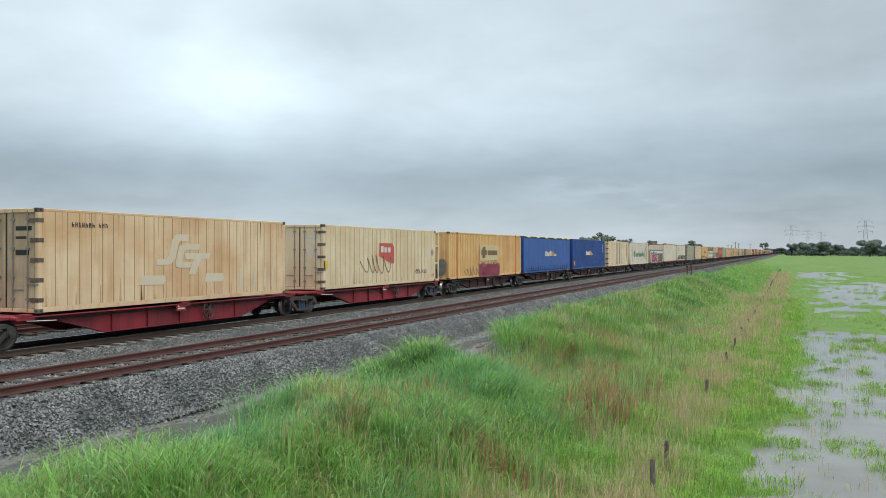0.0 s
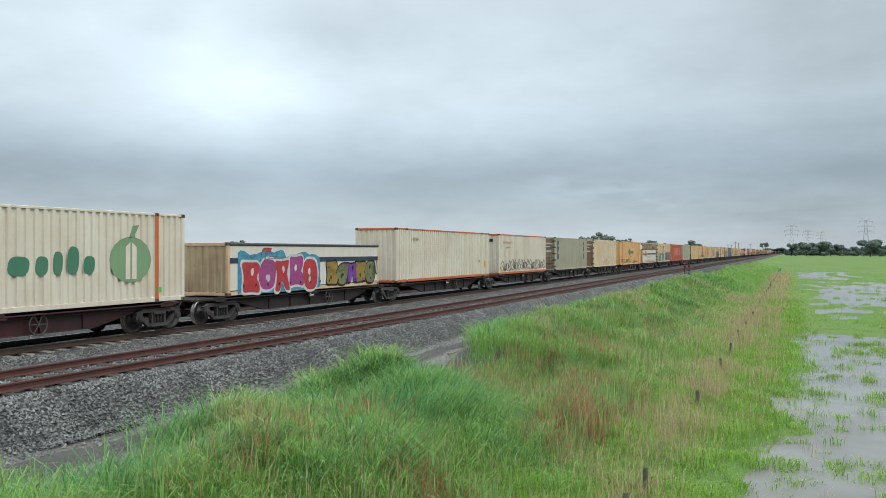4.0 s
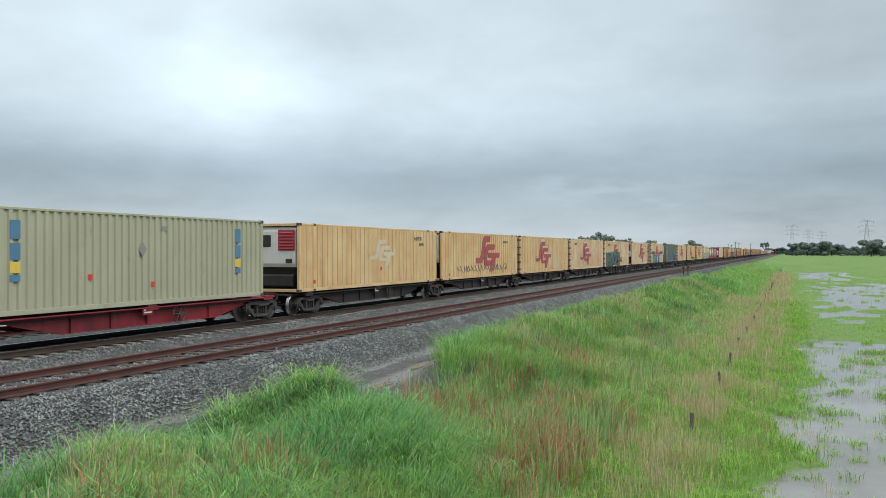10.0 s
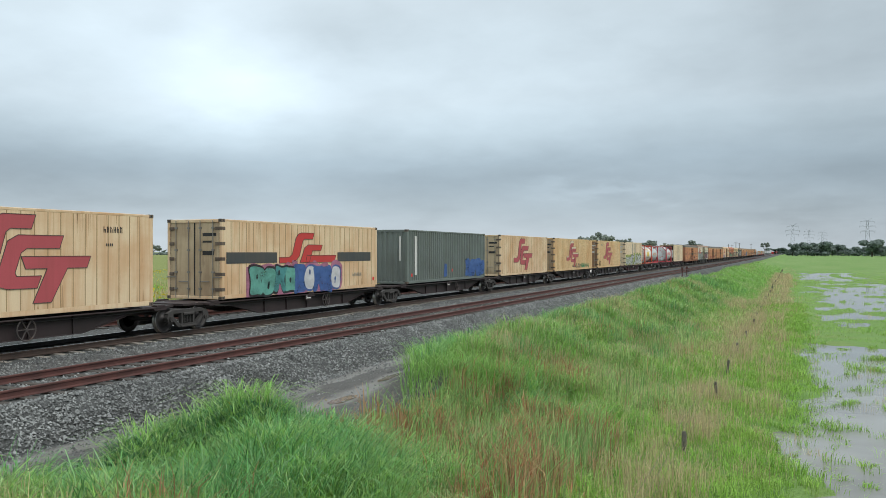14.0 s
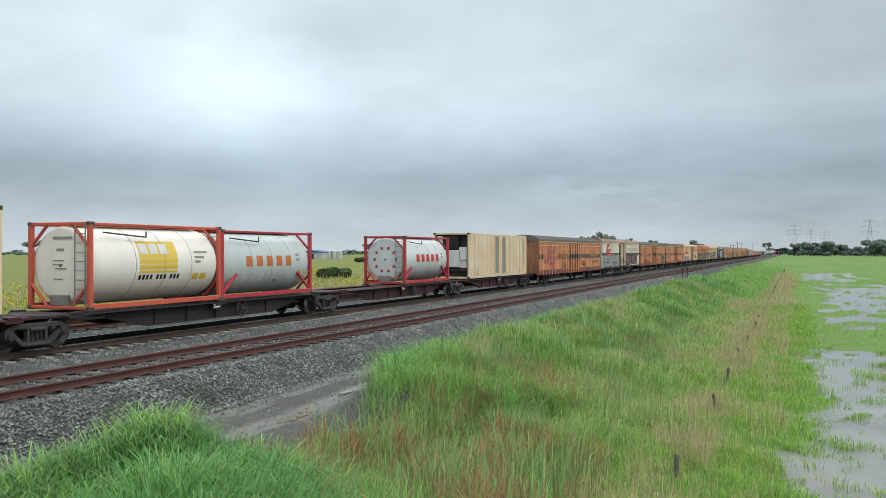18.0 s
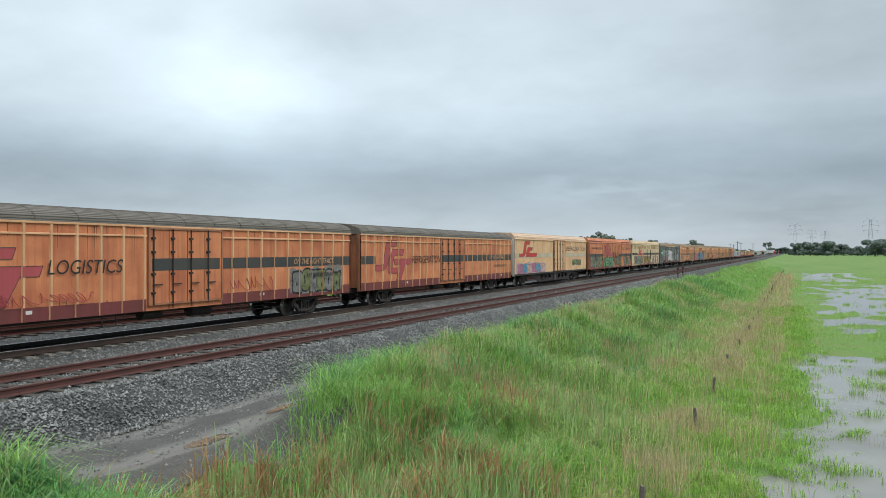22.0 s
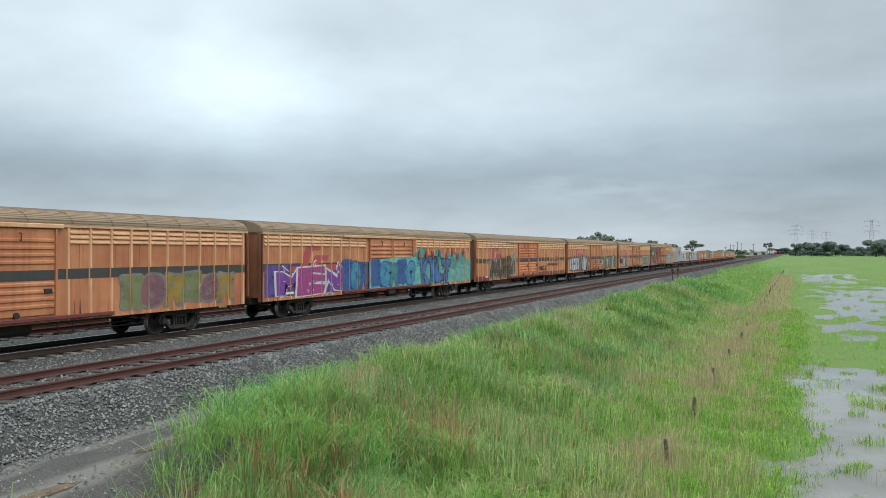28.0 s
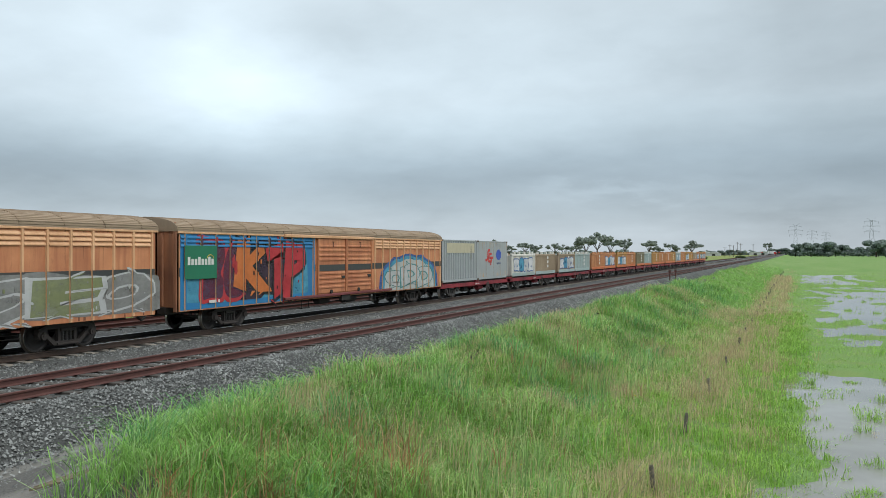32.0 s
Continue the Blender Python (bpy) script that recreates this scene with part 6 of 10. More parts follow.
def cooling_end(c, L, z0, z1, body, grille, hood):
    """A refrigeration machine set into the front end: lower opening, white housing and slatted grille."""
    y = -L / 2
    part("end_panel", Shape().box(-HALF_W + 0.13, HALF_W - 0.13, y + 0.42, y + 0.46, z0 + 0.1, z1 - 0.1), STEEL_DARK, c)
    m = part("cooling_unit", Shape().prism([(y + 0.10, z0 + 1.05), (y + 0.02, z0 + 1.2), (y + 0.02, z1 - 0.35), (y + 0.16, z1 - 0.16), (y + 0.42, z1 - 0.16), (y + 0.42, z0 + 1.05)], 0, -1.0, 1.0), body, c, "white refrigeration unit housing")
    part("grille_frame", Shape().slab(0.18, 0.98, y - 0.012, y + 0.02, z1 - 1.15, z1 - 0.28, 0.03), hood, m)
    for i in range(6):
        zz = z1 - 1.1 + 0.13 * i
        part("slat", Shape().prism([(y - 0.05, zz), (y - 0.012, zz + 0.05), (y - 0.012, zz + 0.075), (y - 0.06, zz + 0.02)], 0, 0.24, 0.92), grille, m)
    part("vent", Shape().slab(-0.85, -0.2, y - 0.01, y + 0.02, z1 - 1.0, z1 - 0.5, 0.02), STEEL_DARK, m)
    part("control_box", Shape().slab(0.55, 0.85, y - 0.012, y + 0.02, z0 + 1.22, z0 + 1.4, 0.02), STEEL_DARK, m)
    part("fuel_tank", Shape().slab(-0.85, 0.85, y + 0.06, y + 0.42, z0 + 0.2, z0 + 0.75, 0.08), STEEL_DARK, c)


def seams(y0, y1, z0, z1, x, pitch, w=0.012, h=0.006):
    s = Shape()
    n = round((y1 - y0) / pitch)
    for i in range(1, n):
        yy = y0 + (y1 - y0) * i / n
        s.box(x, x + h, yy - w / 2, yy + w / 2, z0, z1)
    return s


def rust_runs(parent, x, y0, y1, z0, z1, n, mat, seed, avoid=(), clear=0.08):
    """Thin tapered stains that run down from the top rail, and short ones that creep up from the foot."""
    rs = np.random.RandomState(seed)
    g = Shape()
    for k in range(n):
        y, w = rs.uniform(y0, y1), rs.uniform(0.012, 0.05)
        if any(abs(y - r) < clear for r in avoid):
            continue
        if k % 3:
            b = z1 - rs.uniform(0.2, 0.75) * (z1 - z0) * rs.uniform(0.3, 1.0)
            g.add([(x, y - w / 2, z1), (x, y - 0.1 * w, b), (x, y + 0.1 * w, b), (x, y + w / 2, z1)], [(0, 1, 2, 3)])
        else:
            b = z0 + rs.uniform(0.05, 0.28) * (z1 - z0)
            g.add([(x, y - w, z0), (x, y + w, z0), (x, y + 0.2 * w, b), (x, y - 0.2 * w, b)], [(0, 1, 2, 3)])
    tagged(part("rust_run", g, mat, parent), "thin rust stains running down the side", kind="stuff")


RUN_CREAM = paint("rust_stain_on_cream", (0.56, 0.38, 0.21), (0.44, 0.24, 0.12), 0.3, 0.8, 0.7)
RUN_DARK = paint("rust_stain_dark", (0.24, 0.09, 0.045), (0.14, 0.06, 0.035), 0.4, 0.8, 0.75)


def container(s, name, label, L, mat, side, end, H=2.896, rail=None, posts=0.0, group="shipping containers on the train", door_mat=None, seam_mat=None, pitch=0.44, category="container", post_mat=None, end_mat=None):
    """A container on its wagon. side: corr, panel or curtain; end: doors, flatdoors, corr or none; posts: the reach of inner posts."""
    c = thing(name, label, category, group)
    z0, z1 = DECK, DECK + H
    box_frame(c, L, z0, z1, mat, rail)
    y0, y1 = -L / 2 + 0.15, L / 2 - 0.15
    if side == "corr":
        cuts = [y0, y1] if not posts else [y0, -posts - 0.09, -posts + 0.09, posts - 0.09, posts + 0.09, y1]
        if posts:
            for a, b in ((cuts[0], cuts[1]), (cuts[2], cuts[3]), (cuts[4], cuts[5])):
                part("side_wall", corrugated(a, b, z0 + 0.16, z1 - 0.085, HALF_W - 0.012, 0.055, 0.29), mat, c)
        else:
            part("side_wall", corrugated(y0, y1, z0 + 0.16, z1 - 0.085, HALF_W - 0.012, 0.055, 0.29), mat, c)
    elif side == "panel":
        part("side_wall", Shape().box(HALF_W - 0.06, HALF_W - 0.012, y0, y1, z0 + 0.16, z1 - 0.085), mat, c)
        n = round((y1 - y0) / pitch)
        seam_me = shared(f"seam{z1:.2f}" + (seam_mat or SEAM).name, lambda: Shape().box(0, 0.006, -0.012, 0.012, z0 + 0.17, z1 - 0.095).mesh("seam", seam_mat or SEAM))
        for i in range(1, n):
            part("seam", seam_me, None, c, at=pose(HALF_W - 0.012, y0 + (y1 - y0) * i / n, 0))
        rust_runs(c, HALF_W - 0.0105, y0, y1, z0 + 0.17, z1 - 0.09, 46, RUN_CREAM, int(s * 7) % 9973, [y0 + (y1 - y0) * i / n for i in range(1, n)], 0.03)
    if posts:
        for yy in (-posts, posts):
            part("post", Shape().slab(HALF_W - 0.09, HALF_W + 0.004, yy - 0.09, yy + 0.09, z0 + 0.02, z1 - 0.01, 0.015), post_mat or mat, c)
            for zz in (z0, z1 - 0.118):
                part("corner_casting", shared("casting", casting_mesh), None, c, at=pose(HALF_W - 0.073, yy, zz))
    if end == "doors":
        doors(c, L, z0, z1, door_mat or mat)
    elif end == "flatdoors":
        doors(c, L, z0, z1, door_mat or mat, False)
    elif end == "corr":
        part("end_wall", cross_corrugated(-HALF_W + 0.13, HALF_W - 0.13, z0 + 0.12, z1 - 0.1, -L / 2 + 0.015), end_mat or mat, c)
    return rolls(c, s)


SEAM = paint("panel_seam", (0.40, 0.27, 0.13), rust=0.3)
FACE = HALF_W - 0.004


def curtain_side(c, L, z0, z1, mat, rail, straps, strap_mat):
    """A tarpaulin curtain with a roller tube above and buckled straps along its foot."""
    y0, y1 = -L / 2 + 0.12, L / 2 - 0.12
    sh = Shape()
    n = 40
    v = [(HALF_W - 0.012 + 0.012 * math.sin(i * 1.7) * (0.4 + 0.6 * math.sin(i * 0.6)), y0 + (y1 - y0) * i / n, z) for i in range(n + 1) for z in (z0 + 0.2, z1 - 0.13)]
    sh.add(v, [(2 * i, 2 * i + 2, 2 * i + 3, 2 * i + 1) for i in range(n)])
    part("curtain", sh, mat, c)
    part("roller_tube", Shape().rod((HALF_W - 0.03, -L / 2 + 0.1, z1 - 0.07), (HALF_W - 0.03, L / 2 - 0.1, z1 - 0.07), 0.062, 12), rail, c)
    n = round((y1 - y0) / straps)
    strap = shared(f"strap{z0}{strap_mat.name}", lambda: Shape().box(0, 0.008, -0.022, 0.022, z0 + 0.12, z0 + 0.52).box(0.004, 0.022, -0.035, 0.035, z0 + 0.3, z0 + 0.4).mesh("strap", strap_mat))
    for i in range(1, n):
        part("strap", strap, None, c, at=pose(HALF_W + 0.004, y0 + (y1 - y0) * i / n, 0))


def tags(c, *spots):
    for y, z, k in spots:
        m = {"r": TAG_RED, "g": TAG_GREEN, "y": TAG_YELLOW}[k]
        part("tag", Shape().box(FACE + 0.006, FACE + 0.01, y, y + 0.16, z, z + 0.16), m, c)


def strips(c, z0, z1, *ys):
    for y in ys:
        part("grey_strip", Shape().box(FACE - 0.006, FACE + 0.001, y, y + 0.62, z0, z1), STRIPE_GREY, c)

# ---- the container part of the train, from its front ----
GR_SILVER = paint("spray_silver", (0.54, 0.55, 0.55), (0.42, 0.42, 0.42), 0.05, 0.3, fade=0.25)
GR_BLACK = paint("spray_black", (0.018, 0.02, 0.022), rust=0.0, wear=0.2, fade=0.35)
GR_WHITE = paint("spray_white", (0.72, 0.72, 0.72), rust=0.0, wear=0.2, fade=0.35)
GR_GREEN = paint("spray_green", (0.10, 0.38, 0.20), rust=0.02, wear=0.3, fade=0.55)
GR_MINT = paint("spray_mint", (0.16, 0.46, 0.38), rust=0.02, wear=0.3, fade=0.55)
GR_LIME = paint("spray_lime", (0.42, 0.50, 0.05), rust=0.02, wear=0.3, fade=0.55)
GR_BLUE = paint("spray_blue", (0.06, 0.14, 0.38), rust=0.02, wear=0.3, fade=0.55)
GR_SKY = paint("spray_sky", (0.09, 0.36, 0.52), rust=0.02, wear=0.3, fade=0.55)
GR_PINK = paint("spray_pink", (0.50, 0.20, 0.30), rust=0.02, wear=0.3, fade=0.55)
GR_MAGENTA = paint("spray_magenta", (0.42, 0.06, 0.26), rust=0.02, wear=0.3, fade=0.35)
GR_PURPLE = paint("spray_purple", (0.24, 0.06, 0.40), rust=0.02, wear=0.3, fade=0.35)
GR_MAUVE = paint("spray_mauve", (0.28, 0.13, 0.17), (0.22, 0.12, 0.13), 0.05, 0.4, fade=0.55)
GR_RED = paint("spray_red", (0.52, 0.04, 0.05), rust=0.02, wear=0.3, fade=0.25)
GR_ORANGE = paint("spray_orange", (0.66, 0.19, 0.05), rust=0.02, wear=0.3, fade=0.25)
GR_GOLD = paint("spray_gold", (0.42, 0.28, 0.06), rust=0.05, wear=0.4, fade=0.55)
GR_OLIVE = paint("spray_olive", (0.24, 0.27, 0.12), rust=0.05, wear=0.4, fade=0.55)
GR_GREY = paint("spray_grey", (0.27, 0.27, 0.26), rust=0.05, wear=0.4, fade=0.55)
GR_TEAL = paint("spray_teal", (0.08, 0.30, 0.30), rust=0.02, wear=0.3, fade=0.55)
WOOL_GREEN = paint("sign_green", (0.05, 0.20, 0.12), (0.12, 0.24, 0.16), 0.05, 0.4)
BRAND_YELLOW = paint("brand_yellow", (0.78, 0.56, 0.10), rust=0.0, wear=0.25)
BRAND_ORANGE = paint("brand_orange", (0.80, 0.36, 0.04), rust=0.0, wear=0.2)
NAVY = paint("navy_label", (0.025, 0.05, 0.17), rust=0.05, wear=0.3)
BROWN_MARK = paint("brown_mark", (0.20, 0.12, 0.06), rust=0.1, wear=0.4)
HALF = 7.72


FAINT_TAG = paint("worn_grey_tag", (0.40, 0.33, 0.22), rust=0.05, wear=0.4, fade=0.8)


def platform(s, kind, mat, skin, springs=None, belly=0.34):
    """kind: f for the first platform of a set, m for a middle one, b for the last."""
    return container_wagon(s, HALF, HALF, mat, kind == "f", kind == "b", belly, skin, springs)


def wide_word(c, x, y, z, w, h, mat, n, slant=0.08, fill=0.8):
    """A brand name as a row of plain slanted blocks."""
    step_w = w / n
    for i in range(n):
        a, b = y + i * step_w, y + i * step_w + step_w * fill
        hh = h * (1.0 if i % 3 == 0 else 0.78)
        decal("brand_block", [(a, z), (b, z), (b + slant * h, z + hh), (a + slant * h, z + hh)], x, mat, c)


def first_set():
    z0, z1 = DECK, DECK + 2.896
    c = container(23.27, "refrigerated_container", "weathered cream panelled container with a ghosted white emblem and rust stains", 12.19, CREAM, "panel", "flatdoors", door_mat=DOOR_CREAM)
    emblem(c, FACE, -1.43, 1.88, 2.75, 1.36, LOGO_GHOST, None)
    for y, w in ((-2.24, 1.25), (1.0, 1.1)):
        decal("patch", [(y, 1.6), (y + w * 0.9, 1.58), (y + w, 1.72), (y + w * 0.95, 1.88), (y + 0.1, 1.9)], FACE, LOGO_GHOST, c)
    for y in (3.0, 3.9, 4.6, 5.1):
        decal("worn_streak", [(y, 1.3), (y + 0.16, 1.3), (y + 0.12, 2.1), (y + 0.03, 2.0)], FACE, LOGO_GHOST, c)
    bars(c, FACE, -4.92, 3.36, 0.9, 0.14, BLACK_PAINT, 7, 0.05)
    bars(c, FACE, -3.9, 3.36, 0.4, 0.14, BLACK_PAINT, 3, 0.05)
    platform(23.27, "m", FRAME_RED, "bright red painted", SPRING_BLUE, 0.24)
    c = container(38.73, "refrigerated_container", "pale cream panelled container with a red square sign and sprayed scribble", 12.66, CREAM_PALE, "panel", "flatdoors", door_mat=CREAM_PALE, pitch=0.46)
    decal("brand_sign", [(-0.86, 2.42), (0.45, 2.05), (0.82, 2.05), (0.82, 2.9), (0.6, 3.08), (-0.86, 3.08)], FACE, paint("sign_red", (0.55, 0.10, 0.08), wear=0.3), c, "red sign panel")
    wide_word(c, FACE + 0.004, -0.7, 2.62, 1.2, 0.32, WHITE_PAINT, 3, 0.0, 0.75)
    scrawl(c, FACE, -2.9, 0.5, 1.45, 2.5, FAINT_TAG, 301, 4, 0.03)
    scrawl(c, FACE, 3.4, 4.9, 1.45, 1.75, GR_GREY, 302, 3)
    part("warning_label", Shape().box(FACE, FACE + 0.004, -6.3, -5.95, 1.9, 2.25), TAG_YELLOW, c)
    for sx in (-1, 1):
        e = sx * (HALF_W - 0.05)
        part("frame_post", Shape().slab(e - 0.05, e + 0.05, 6.76, 6.86, z0, z1 - 0.05, 0.01), CREAM_PALE, c)
        for zz in (z0 + 0.02, z0 + 0.98, z0 + 1.95, z1 - 0.14):
            part("frame_rail", Shape().slab(e - 0.035, e + 0.035, 6.33, 6.77, zz, zz + 0.09, 0.01), CREAM_PALE, c)
    part("frame_beam", Shape().slab(-HALF_W + 0.05, HALF_W - 0.05, 6.77, 6.85, z1 - 0.15, z1 - 0.05, 0.01), CREAM_PALE, c)
    part("control_box", Shape().slab(0.55, HALF_W - 0.06, 6.36, 6.72, z0 + 0.14, z0 + 0.7, 0.02), GR_BLACK, c)
    decal("warning_diamond", [(5.62, 2.6), (5.84, 2.36), (6.06, 2.6), (5.84, 2.84)], FACE, STRIPE_GREY, c)
    tags(c, (5.9, 1.25, "r"))
    platform(38.73, "b", FRAME_RED, "bright red painted", SPRING_BLUE, 0.24)


def plus_mark(c, y, z, w, h, mat):
    """A painted-over brand: a stepped cross and a broad bar beside it."""
    m, r = y + 0.17 * w, 0.165 * w
    cross = [(m - r, z + 0.32 * h), (m - 0.6 * r, z + 0.32 * h), (m - 0.6 * r, z + 0.06 * h), (m - 0.1 * r, z), (m + 0.5 * r, z + 0.1 * h), (m + 0.5 * r, z + 0.3 * h), (m + r, z + 0.3 * h),
             (m + r, z + 0.68 * h), (m + 0.55 * r, z + 0.72 * h), (m + 0.5 * r, z + 0.96 * h), (m - 0.2 * r, z + h), (m - 0.55 * r, z + 0.86 * h), (m - 0.6 * r, z + 0.7 * h), (m - r, z + 0.66 * h)]
    decal("brand_mark", cross, FACE + 0.004, mat, c)
    decal("brand_mark", [(y + 0.39 * w, z + 0.26 * h), (y + w, z + 0.26 * h), (y + w, z + 0.66 * h), (y + 0.39 * w, z + 0.68 * h)], FACE + 0.004, mat, c)


def second_set():
    c = container(54.46, "shipping_container", "yellow corrugated container with red edge posts and sprayed graffiti", 14.63, YELLOW, "corr", "corr", posts=5.95, post_mat=ORANGE_TRIM)
    part("pale_panel", Shape().box(FACE, FACE + 0.003, -1.88, 1.95, 2.05, 3.1), paint("pale_yellow", (0.66, 0.52, 0.30), wear=0.4), c)
    plus_mark(c, -1.6, 2.2, 3.3, 0.8, BROWN_MARK)
    tagging(c, FACE, -1.9, 2.1, 0.98, 1.8, [paint("spray_crimson", (0.36, 0.05, 0.09), wear=0.4, fade=0.55)], GR_MAUVE, 311, 8, GR_MAUVE)
    end_piece = rounded([(-0.2, DECK + 0.2), (1.02, DECK + 0.2), (1.03, DECK + 1.15), (0.75, DECK + 1.28), (0.45, DECK + 1.1), (0.2, DECK + 1.32), (-0.15, DECK + 1.2)], 2)
    part("graffiti", Shape().prism(end_piece, 1, -7.32, -7.312), GR_GREY, c, "dark grey sprayed graffiti on the end wall")
    scrawl(c, FACE, -4.8, -1.9, 1.1, 1.7, FAINT_TAG, 312, 5)
    platform(54.46, "f", FRAME_MAROON, "dark maroon")
    c = container(69.79, "curtain_sided_container", "blue curtain-sided container with a yellow-striped roller tube", 14.63, BLUE, "none", "none")
    curtain_side(c, 14.63, DECK, DECK + 2.896, BLUE_CURTAIN, STRIPE_DARK, 0.66, GR_BLACK)
    part("headboard", Shape().slab(-HALF_W + 0.13, HALF_W - 0.13, -7.3, -7.22, DECK + 0.12, DECK + 2.78, 0.02), BLUE, c)
    wide_word(c, HALF_W + 0.006, -1.23, 2.28, 1.9, 0.44, WHITE_PAINT, 4, 0.25)
    wide_word(c, HALF_W + 0.006, 0.62, 2.28, 0.9, 0.44, BRAND_ORANGE, 2, 0.25)
    wide_word(c, HALF_W + 0.006, 1.55, 2.28, 0.9, 0.2, WHITE_PAINT, 4, 0.2)
    for y in (-6.5, -3.8, -1.2, 1.6, 4.3, 6.2):
        part("yellow_band", Shape().rod((HALF_W - 0.03, y, DECK + 2.826), (HALF_W - 0.03, y + 0.9, DECK + 2.826), 0.066, 12), BRAND_YELLOW, c)
    tags(c, (2.1, 1.62, "r"), (5.9, 1.6, "r"))
    for y in (-6.8, -0.5, 3.6, 6.4):
        part("lashing_ring", Shape().rod((HALF_W + 0.02, y - 0.09, 1.0), (HALF_W + 0.02, y, 1.14), 0.014, 5).rod((HALF_W + 0.02, y + 0.09, 1.0), (HALF_W + 0.02, y, 1.14), 0.014, 5).rod((HALF_W + 0.02, y - 0.09, 1.0), (HALF_W + 0.02, y + 0.09, 1.0), 0.014, 5), TAG_YELLOW, c)
    platform(69.79, "m", FRAME_MAROON, "dark maroon")
    c = container(85.57, "shipping_container", "deep blue corrugated container with white and orange lettering blocks", 14.63, BLUE, "corr", "corr", posts=6.0)
    wide_word(c, FACE, -1.78, 2.3, 1.9, 0.44, WHITE_PAINT, 4, 0.25)
    wide_word(c, FACE, 0.1, 2.3, 0.75, 0.44, BRAND_ORANGE, 2, 0.25)
    wide_word(c, FACE, 0.9, 2.3, 0.5, 0.2, WHITE_PAINT, 3, 0.2)
    part("warning_label", Shape().box(FACE, FACE + 0.004, -6.75, -6.4, 1.35, 1.75), TAG_YELLOW, c)
    for y in (-3.6, -1.4, 5.4):
        decal("yellow_mark", [(y, 1.08), (y + 0.26, 1.08), (y + 0.13, 1.28)], FACE, TAG_YELLOW, c)
    bars(c, FACE, 6.2, 2.6, 0.12, 0.9, WHITE_PAINT)
    tags(c, (-6.85, 1.4, "r"), (-6.3, 1.25, "r"))
    platform(85.57, "m", FRAME_MAROON, "dark maroon")
    c = container(101.0, "refrigerated_container", "sand-coloured smooth panelled container with two grey strips", 12.19, SAND, "panel", "flatdoors", pitch=0.8, door_mat=CREAM_PALE)
    strips(c, 1.22, 3.7, -1.25, 0.38)
    bars(c, FACE, 5.3, 1.9, 0.16, 1.7, BLACK_PAINT)
    tags(c, (0.75, 1.28, "r"), (5.6, 1.5, "r"))
    platform(101.0, "m", FRAME_MAROON, "dark maroon")
    c = container(116.3, "shipping_container", "cream corrugated container with dark green lettering shapes and red edge posts", 14.63, WHITE_OLD, "corr", "corr", posts=5.95, post_mat=ORANGE_TRIM)
    for i, (y, w, h) in enumerate(((-4.72, 1.3, 1.12), (-3.25, 0.85, 0.72), (-2.25, 0.85, 0.72), (-1.2, 0.16, 1.1), (-0.85, 0.95, 0.72), (0.25, 0.8, 0.72), (1.15, 0.5, 0.72), (1.75, 0.4, 0.9), (2.25, 0.5, 1.1), (2.85, 0.5, 0.72))):
        z = 1.95
        decal("brand_block", rounded([(y, z), (y + 0.85 * w, z), (y + 0.95 * w, z + 0.7 * h), (y + 0.1 * w, z + 0.75 * h)], 2), FACE, WOOL_GREEN, c)
    k = 18
    pal = paint("apple_green", (0.22, 0.36, 0.20), rust=0.02, wear=0.4)
    decal("brand_mark", [(4.78 + 0.9 * math.cos(2 * math.pi * j / k), 2.35 + 0.72 * math.sin(2 * math.pi * j / k)) for j in range(k)], FACE, pal, c)
    decal("brand_mark", [(4.55, 1.75), (4.75, 1.75), (4.75, 2.9), (4.55, 2.75)], FACE + 0.004, WHITE_OLD, c)
    decal("brand_mark", [(4.82, 1.75), (5.02, 1.75), (5.02, 2.75), (4.82, 2.9)], FACE + 0.004, WHITE_OLD, c)
    decal("brand_mark", [(4.7, 3.02), (4.9, 3.06), (5.15, 3.45), (4.85, 3.4)], FACE, pal, c)
    tags(c, (-7.2, 1.3, "g"), (-5.6, 1.45, "g"), (-2.0, 1.95, "r"), (6.0, 1.3, "g"))
    platform(116.3, "b", FRAME_MAROON, "dark maroon")


def low_container(s, label, graffiti_seed=None):
    H = 1.98
    c = thing("curtain_sided_container", label, "container", "shipping containers on the train")
    L, z0, z1 = 12.19, DECK, DECK + H
    wood = DOOR_CREAM
    box_frame(c, L, z0, z1, CREAM, CREAM)
    white = paint("white_curtain", (0.74, 0.71, 0.64), (0.55, 0.47, 0.36), 0.12, 0.4)
    curtain_side(c, L, z0, z1, white, STRIPE_DARK, 0.8, GR_BLACK)
    part("end_wall", cross_corrugated(-HALF_W + 0.13, HALF_W - 0.13, z0 + 0.12, z1 - 0.1, -L / 2 + 0.015), wood, c)
    X = HALF_W + 0.004
    for a, b in ((-6.0, -4.55), (-2.4, 6.0)):
        part("stripe", Shape().box(X, X + 0.003, a, b, 2.17, 2.37), STRIPE_NAVY, c)
    return rolls(c, s), X


